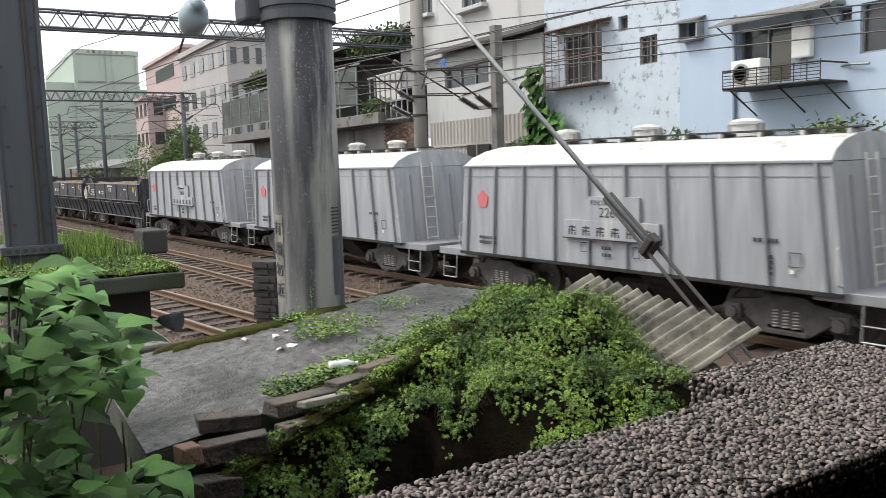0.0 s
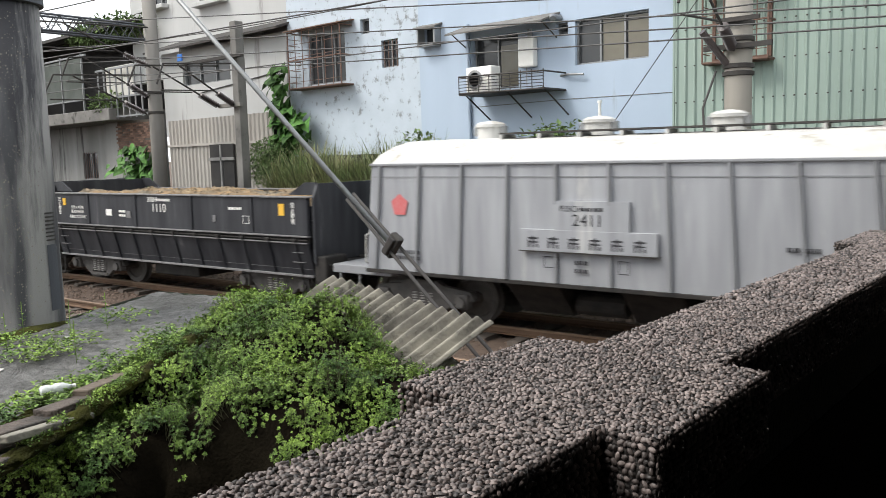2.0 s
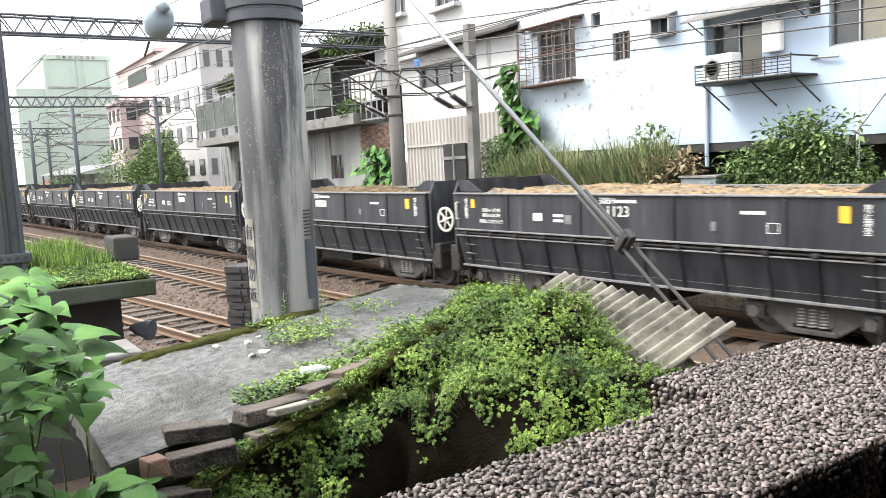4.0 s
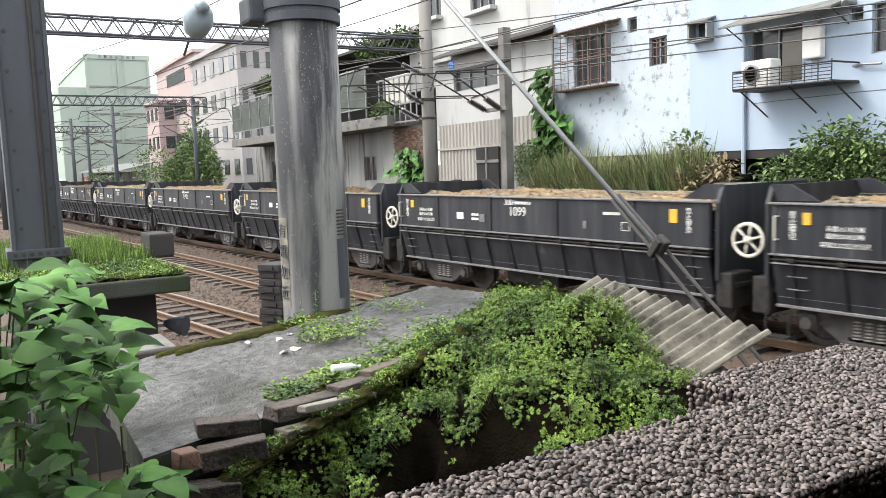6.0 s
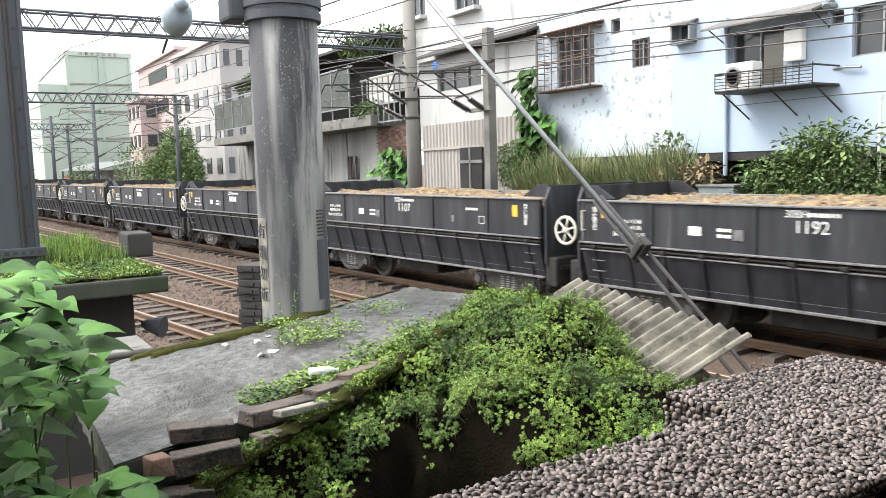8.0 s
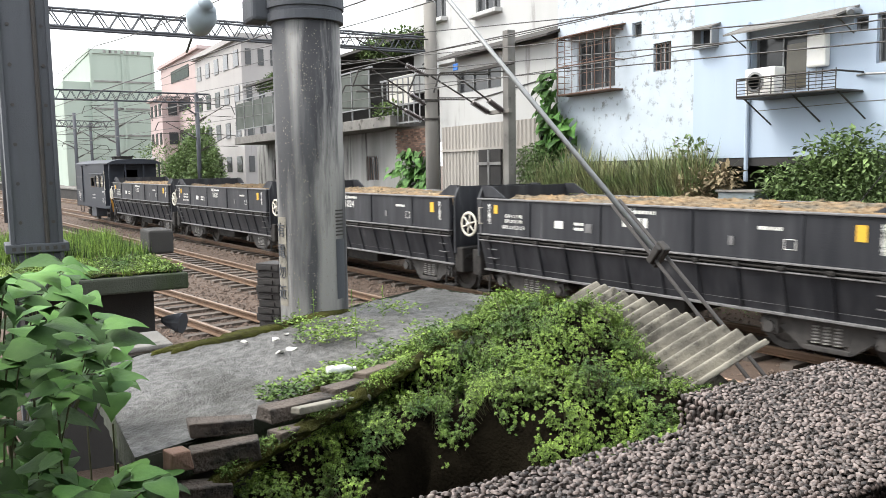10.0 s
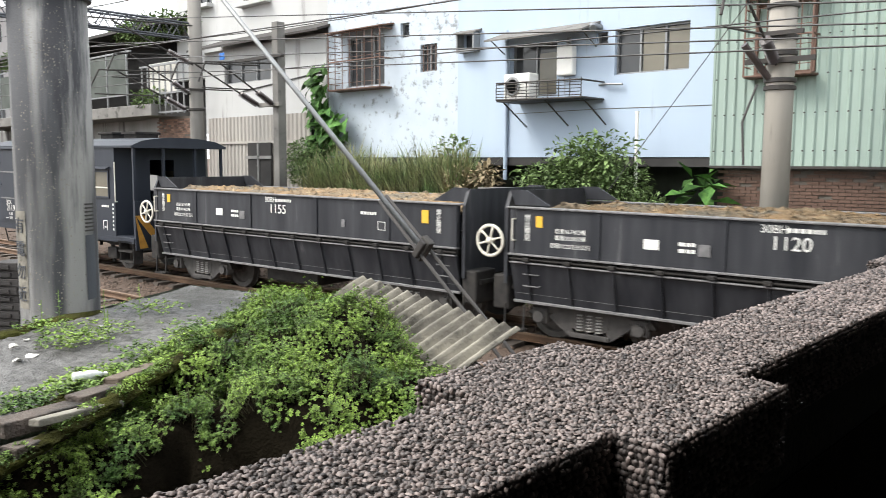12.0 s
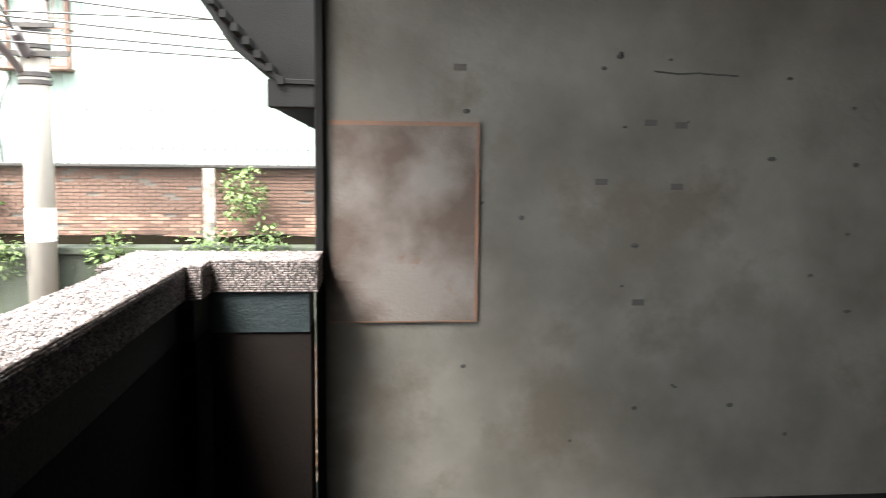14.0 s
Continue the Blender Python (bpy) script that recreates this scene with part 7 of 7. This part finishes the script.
# ---- planting ----
def foliage(name, label, blobs, n, size, material, seed):
    rnd = random.Random(seed)
    mb = MB()
    tot = sum(b[3] * b[4] * b[5] for b in blobs)
    for cx, cy, cz, rx, ry, rz in blobs:
        for _ in range(int(n * rx * ry * rz / tot)):
            d = Vector((rnd.gauss(0, 1), rnd.gauss(0, 1), rnd.gauss(0, 1))).normalized() * rnd.random() ** 0.4
            f = 1 + 0.35 * noise.noise((cx + d.x * 2.5, cy + d.y * 2.5, d.z * 2.5 + seed))
            p = Vector((cx + d.x * rx * f, cy + d.y * ry * f, cz + d.z * rz * f))
            if p.z < 1.5 and name not in ("far_trees", "hanging_weeds"):
                continue
            way = (Vector((d.x, d.y, d.z * 0.5 - 0.2)) + Vector((rnd.gauss(0, 0.6), rnd.gauss(0, 0.6), rnd.gauss(0, 0.5)))).normalized()
            s = size * rnd.uniform(0.6, 1.4)
            leaf(mb, p, way, Vector((rnd.gauss(0, 0.3), rnd.gauss(0, 0.3), 1)), s, s * 0.5)
    return single(name, mb, material, label, kind="stuff", fix=False)


def broad_leaf(mb, p, way, up, L, W):
    """A heart-shaped leaf with a drooping tip."""
    outline = [(0.0, 0.06), (-0.06, 0.3), (0.1, 0.48), (0.32, 0.5), (0.6, 0.34), (0.84, 0.13), (1.0, 0.0)]
    side = way.cross(up).normalized()
    n = side.cross(way).normalized()
    mid = [p + way * L * u + n * L * (0.1 * math.sin(u * 3) - 0.2 * u * u) for u, _ in outline]
    c = len(outline)
    vs = mid + [m + side * W * w + n * L * 0.12 * w for m, (u, w) in zip(mid, outline)] + [m - side * W * w + n * L * 0.12 * w for m, (u, w) in zip(mid, outline)]
    fs = []
    for j in range(c - 1):
        fs += [(j, j + 1, c + j + 1, c + j), (j + 1, j, 2 * c + j, 2 * c + j + 1)]
    mb.add(vs, fs)


def wall_creeper():
    """Large-leaved creeper climbing the corner of the house."""
    rnd = random.Random(32)
    mb = MB()
    for cx, cz, rx, rz, n, size in ((-19.25, 5.0, 0.32, 0.85, 95, 0.34), (-18.95, 4.0, 0.5, 0.6, 70, 0.42), (-18.3, 4.0, 0.3, 0.4, 16, 0.5), (-19.3, 3.1, 0.75, 0.7, 150, 0.3), (-28.0, 2.9, 1.2, 0.9, 130, 0.4), (-26.6, 2.6, 0.6, 0.8, 50, 0.4)):
        for _ in range(n):
            a = rnd.gauss(-1.57, 0.8)
            way = Vector((math.cos(a), math.sin(a) * 0.5, rnd.uniform(-1.0, -0.1))).normalized()
            up = Vector((rnd.gauss(0, 0.3), -0.8, 0.6 + rnd.gauss(0, 0.2))).normalized()
            L = size * rnd.uniform(0.6, 1.2)
            broad_leaf(mb, Vector((cx + rnd.gauss(0, 0.5) * rx, 15.75 - rnd.random() * 0.35, cz + rnd.uniform(-1, 1) * rz)), way, up, L, L * 0.85)
    single("wall_creeper", mb, "leaf_broad", "climbing large-leaved creeper on the house corner", kind="stuff", fix=False)


def planting():
    foliage("shrubs", "green shrubs along the bank behind the train", [(-2.0, 15.4, 2.45, 0.45, 0.3, 0.5), (-9.6, 15.0, 2.45, 1.1, 0.5, 0.8), (-8.6, 15.0, 2.35, 0.8, 0.5, 0.75), (-10.7, 15.0, 2.15, 0.7, 0.4, 0.6), (-9.3, 15.1, 3.05, 0.7, 0.4, 0.5), (-7.9, 14.9, 1.95, 0.6, 0.4, 0.5), (-19.3, 15.0, 3.0, 0.8, 0.4, 0.7), (-13.6, 15.3, 2.3, 0.9, 0.3, 0.8), (-16.0, 15.4, 2.2, 1.4, 0.3, 0.7)], 17000, 0.105, "leaf_far", 31)
    foliage("shrub_shoots", "taller leafy shoots above the shrubs", [(-13.4, 15.2, 3.35, 0.5, 0.3, 0.35), (-13.0, 15.2, 2.8, 0.5, 0.3, 0.3), (-9.2, 14.9, 3.2, 1.1, 0.4, 0.5), (-10.4, 14.9, 2.7, 0.8, 0.4, 0.4)], 1100, 0.15, "leaf_far", 38)
    wall_creeper()
    foliage("dry_shrub", "dry brown twigs in the bank shrubs", [(-12.7, 14.7, 2.3, 0.5, 0.35, 0.55), (-12.0, 14.8, 2.7, 0.4, 0.3, 0.3)], 800, 0.16, "leaf_dry", 33)
    # tall arching reed grass
    rnd = random.Random(34)
    mb = MB()
    for _ in range(8500):
        x, y = rnd.uniform(-18.7, -12.7), rnd.uniform(14.55, 15.35)
        h = rnd.uniform(1.0, 2.25) * (0.95 + 0.55 * noise.noise((x * 1.3, 0, 1)))
        a = rnd.uniform(0, 6.28)
        r = rnd.uniform(0.2, 0.9)
        w = rnd.uniform(0.007, 0.017)
        c, d = math.cos(a), math.sin(a)
        side = Vector((-d, c, 0)) * w
        droop = rnd.uniform(0.0, 0.45)
        pts = [Vector((x + r * u * u * c, y + r * u * u * d, 1.5 + h * (u - droop * u ** 3))) for u in (0, 0.35, 0.65, 0.85, 1.0)]
        vs = []
        for p, k in zip(pts, (0.8, 1, 0.9, 0.6, 0.05)):
            vs += [p - side * k, p + side * k]
        mb.add(vs, [(2 * i, 2 * i + 1, 2 * i + 3, 2 * i + 2) for i in range(4)])
    single("tall_grass", mb, "reed", "tall arching reed grass on the bank", kind="stuff", fix=False)
    tank = thing("water_tank", "grey-blue steel water tank among the bank shrubs", "tank")
    part("case", MB().box(-12.0, -11.05, 14.6, 15.1, 1.55, 2.4, 0.02), "tank_grey", tank)
    part("lid", MB().box(-12.04, -11.01, 14.56, 15.14, 2.4, 2.45, 0.01), "post_concrete", tank)
    pole = thing("vent_pole", "thin white pipe standing before the blue house", "pipe")
    part("pipe", MB().path([(-8.48, 15.5, 1.6), (-8.48, 15.5, 4.05)], 0.035, 8), "appliance", pole)
    part("cap", MB().tube((-8.48, 15.5, 4.05), (-8.48, 15.5, 4.1), 0.05, seg=10), "appliance", pole)
    tag = thing("cable_tag", "bright blue plastic tag hung on the line cables", "tag")
    part("plate", MB().box(-20.95, -20.72, 13.28, 13.32, 5.95, 6.15, 0.01), "blue_paint", tag)
    part("hook", MB().tube((-20.83, 13.3, 6.15), (-20.83, 13.3, 6.4), 0.01), "wire", tag)
    foliage("far_trees", "green bushes beside the line in the distance", [(-62, 14.5, 3.0, 4, 1.5, 2.6), (-56, 14.5, 2.6, 3, 1.2, 1.9), (-70, 14, 3.2, 5, 1.5, 2.6), (-64, 16.0, 4.6, 4.0, 1.2, 3.6), (-84, 12, 2.2, 6, 2, 2.0), (-125, 14, 3, 12, 5, 3.2), (-150, 0, 3, 12, 8, 4)], 52000, 0.23, "leaf_far", 35)
    foliage("roof_garden", "trailing plants on the balcony roof", [(-31, 16.3, 8.3, 3.2, 0.8, 0.5), (-29.5, 15.4, 5.3, 1.2, 0.4, 0.5), (-45, 16.5, 8.2, 4, 0.8, 0.5)], 7000, 0.18, "leaf_far", 36)
    foliage("line_trees", "dense green bushes at the end of the balcony house", [(-53.5, 14.0, 3.0, 3.0, 0.9, 1.7), (-55.0, 14.2, 4.4, 1.5, 0.9, 1.5), (-58.5, 14.3, 3.9, 1.9, 0.9, 1.7), (-56.6, 14.2, 5.4, 0.9, 0.6, 0.8), (-61, 14.0, 3.0, 3.0, 0.9, 1.5)], 17000, 0.22, "leaf_far", 40)
    foliage("banana_leaf", "bright broad leaves by the brick base", [(-7.0, 15.6, 2.45, 0.35, 0.2, 0.5)], 26, 0.5, "leaf_broad", 37)


def trackside():
    rnd = random.Random(51)
    foliage("hanging_weeds", "green weeds hanging over the retaining wall", [(x, 14.02 + 0.05 * math.sin(x), 1.55 + 0.1 * math.sin(x * 2.3), 0.5 + 0.2 * math.sin(x * 1.7), 0.3, 0.34 + 0.15 * math.sin(x * 3.1)) for x in (-19, -17.6, -15.8, -14.2, -12.9, -11.0, -9.8, -8.6, -7.4, -5.9, -3.9, -2.2, -1.4)], 3600, 0.11, "leaf_far", 39)
    g = MB()
    for _ in range(2600):
        x = rnd.uniform(-24, 4)
        y = 13.9 - abs(rnd.gauss(0, 0.35))
        if noise.noise((x * 0.7, y, 3)) < -0.1:
            continue
        p = Vector((x, y, 0.05 + 0.3 * rnd.random() ** 3))
        b = rnd.uniform(0, 6.28)
        leaf(g, p, Vector((math.cos(b), math.sin(b), rnd.uniform(0, 0.9))).normalized(), Vector((0, 0, 1)), rnd.uniform(0.06, 0.16), 0.04)
    single("trackside_weeds", g, "leaf_far", "low weeds at the foot of the retaining wall", kind="stuff", fix=False)
    for s, n, h, w in ((-50, -1.6, 0.75, 0.4), (-62, -1.7, 0.5, 0.5), (-43, 2.0, 0.5, 0.5)):
        t = thing("relay_box", "rusty brown trackside relay box", "relay box", "relay boxes", at=LINE @ Matrix.Translation((s, n, 0)))
        part("case", MB().box(-w / 2, w / 2, -0.2, 0.2, 0.12, h, 0.02), "rust", t)
        part("lid", MB().box(-w / 2 - 0.03, w / 2 + 0.03, -0.23, 0.23, h, h + 0.05, 0.01), "rust", t)
        part("foot", MB().box(-w / 2, w / 2, -0.2, 0.2, -0.05, 0.12), "concrete", t)
    p = thing("station_platform", "low dark-edged concrete platform beside the far track", "platform", at=LINE)
    part("deck", MB().box(-150, -46, 6.0, 9.0, 0.95, 1.1, 0.02), "concrete", p)
    part("edge_wall", MB().box(-150, -46.1, 6.1, 8.9, -0.1, 0.95), "dark_wall", p)
    h = thing("lineside_hut", "low lineside hut with a sheet lean-to roof", "hut", at=LINE)
    part("wall", MB().box(-86, -74, 9.6, 12, 0, 3.1), "grey_wall", h)
    part("roof", MB().prism([(8.6, 3.1), (12.2, 3.9), (12.2, 4.0), (8.6, 3.2)], -87, -72), "galvanised", h)
    for x in (-86.5, -82.5, -78.5, -74.5):
        part("post", MB().box(x - 0.08, x + 0.08, 8.75, 8.9, 0, 3.1), "dark_post", h)
    part("red_door", MB().box(-90.5, -87.2, 9.5, 10.5, 0, 2.6), "red_paint", h)
    part("opening", MB().box(-84, -76, 9.55, 9.6, 1.4, 2.8), "window_dark", h)


# ---- build ----
ground()
stones()
track("track", "rusty main track with concrete sleepers", 0.0, 0.0, -320, 60, (-45, 14))
track("track", "rusty second track", -3.3, 0.0, -320, 60, (-45, 5))
track("track", "side track with dark sleepers joining on the near side", -6.2 + 0.56, 0.07, -60, 40, (-20, 6))
track("track", "distant platform track", 4.1, 0.0, -320, -42, (-60, -42))
retaining_wall()
blue_house()
balcony_rack()
air_conditioner()
window_cage(-18.75, -16.5, 5.1, 6.7, FAC, 0.45)
brick_base = green_shed()
window_cage(-6.28, -5.05, 4.65, 6.05, FAC - 0.12, 0.35, 6, 8, "rusty mesh cage over the metal-clad building's window")
left_houses()
green_block()
far_block("white_apartment_block", "pale concrete apartment block beyond the balcony house", -74, -60, 18.6, 23.5, 12.9, "far_plaster", 4, 5, parapet=0.4)
far_block("pink_apartment_block", "narrow pink apartment tower in the distance", -92, -75, 19.3, 21.7, 14.2, "pink_wall", 4, 1, parapet=0.3)
far_block("brown_row_house", "low brownish row house beside the line", -90, -84, 17.6, 23.5, 10.4, "pink_wall", 3, 3, parapet=0.3)
far_block("grey_apartment_block", "pale grey block in the far distance", -260, -200, 4, 26, 13, "white_wall", 4, 5)
shed_roof()
litter()
moss_patches()
creepers()
tin_sheet()
stay()
big_pillar()
near_platform()
broad_plant()
parapet()
viewing_place()
overhead()
stair_canopy()
planting()
trackside()
brick_faces(brick_base, -6.8, 3.2, 1.6, 2.93, FAC + 0.05)
train()
motions()
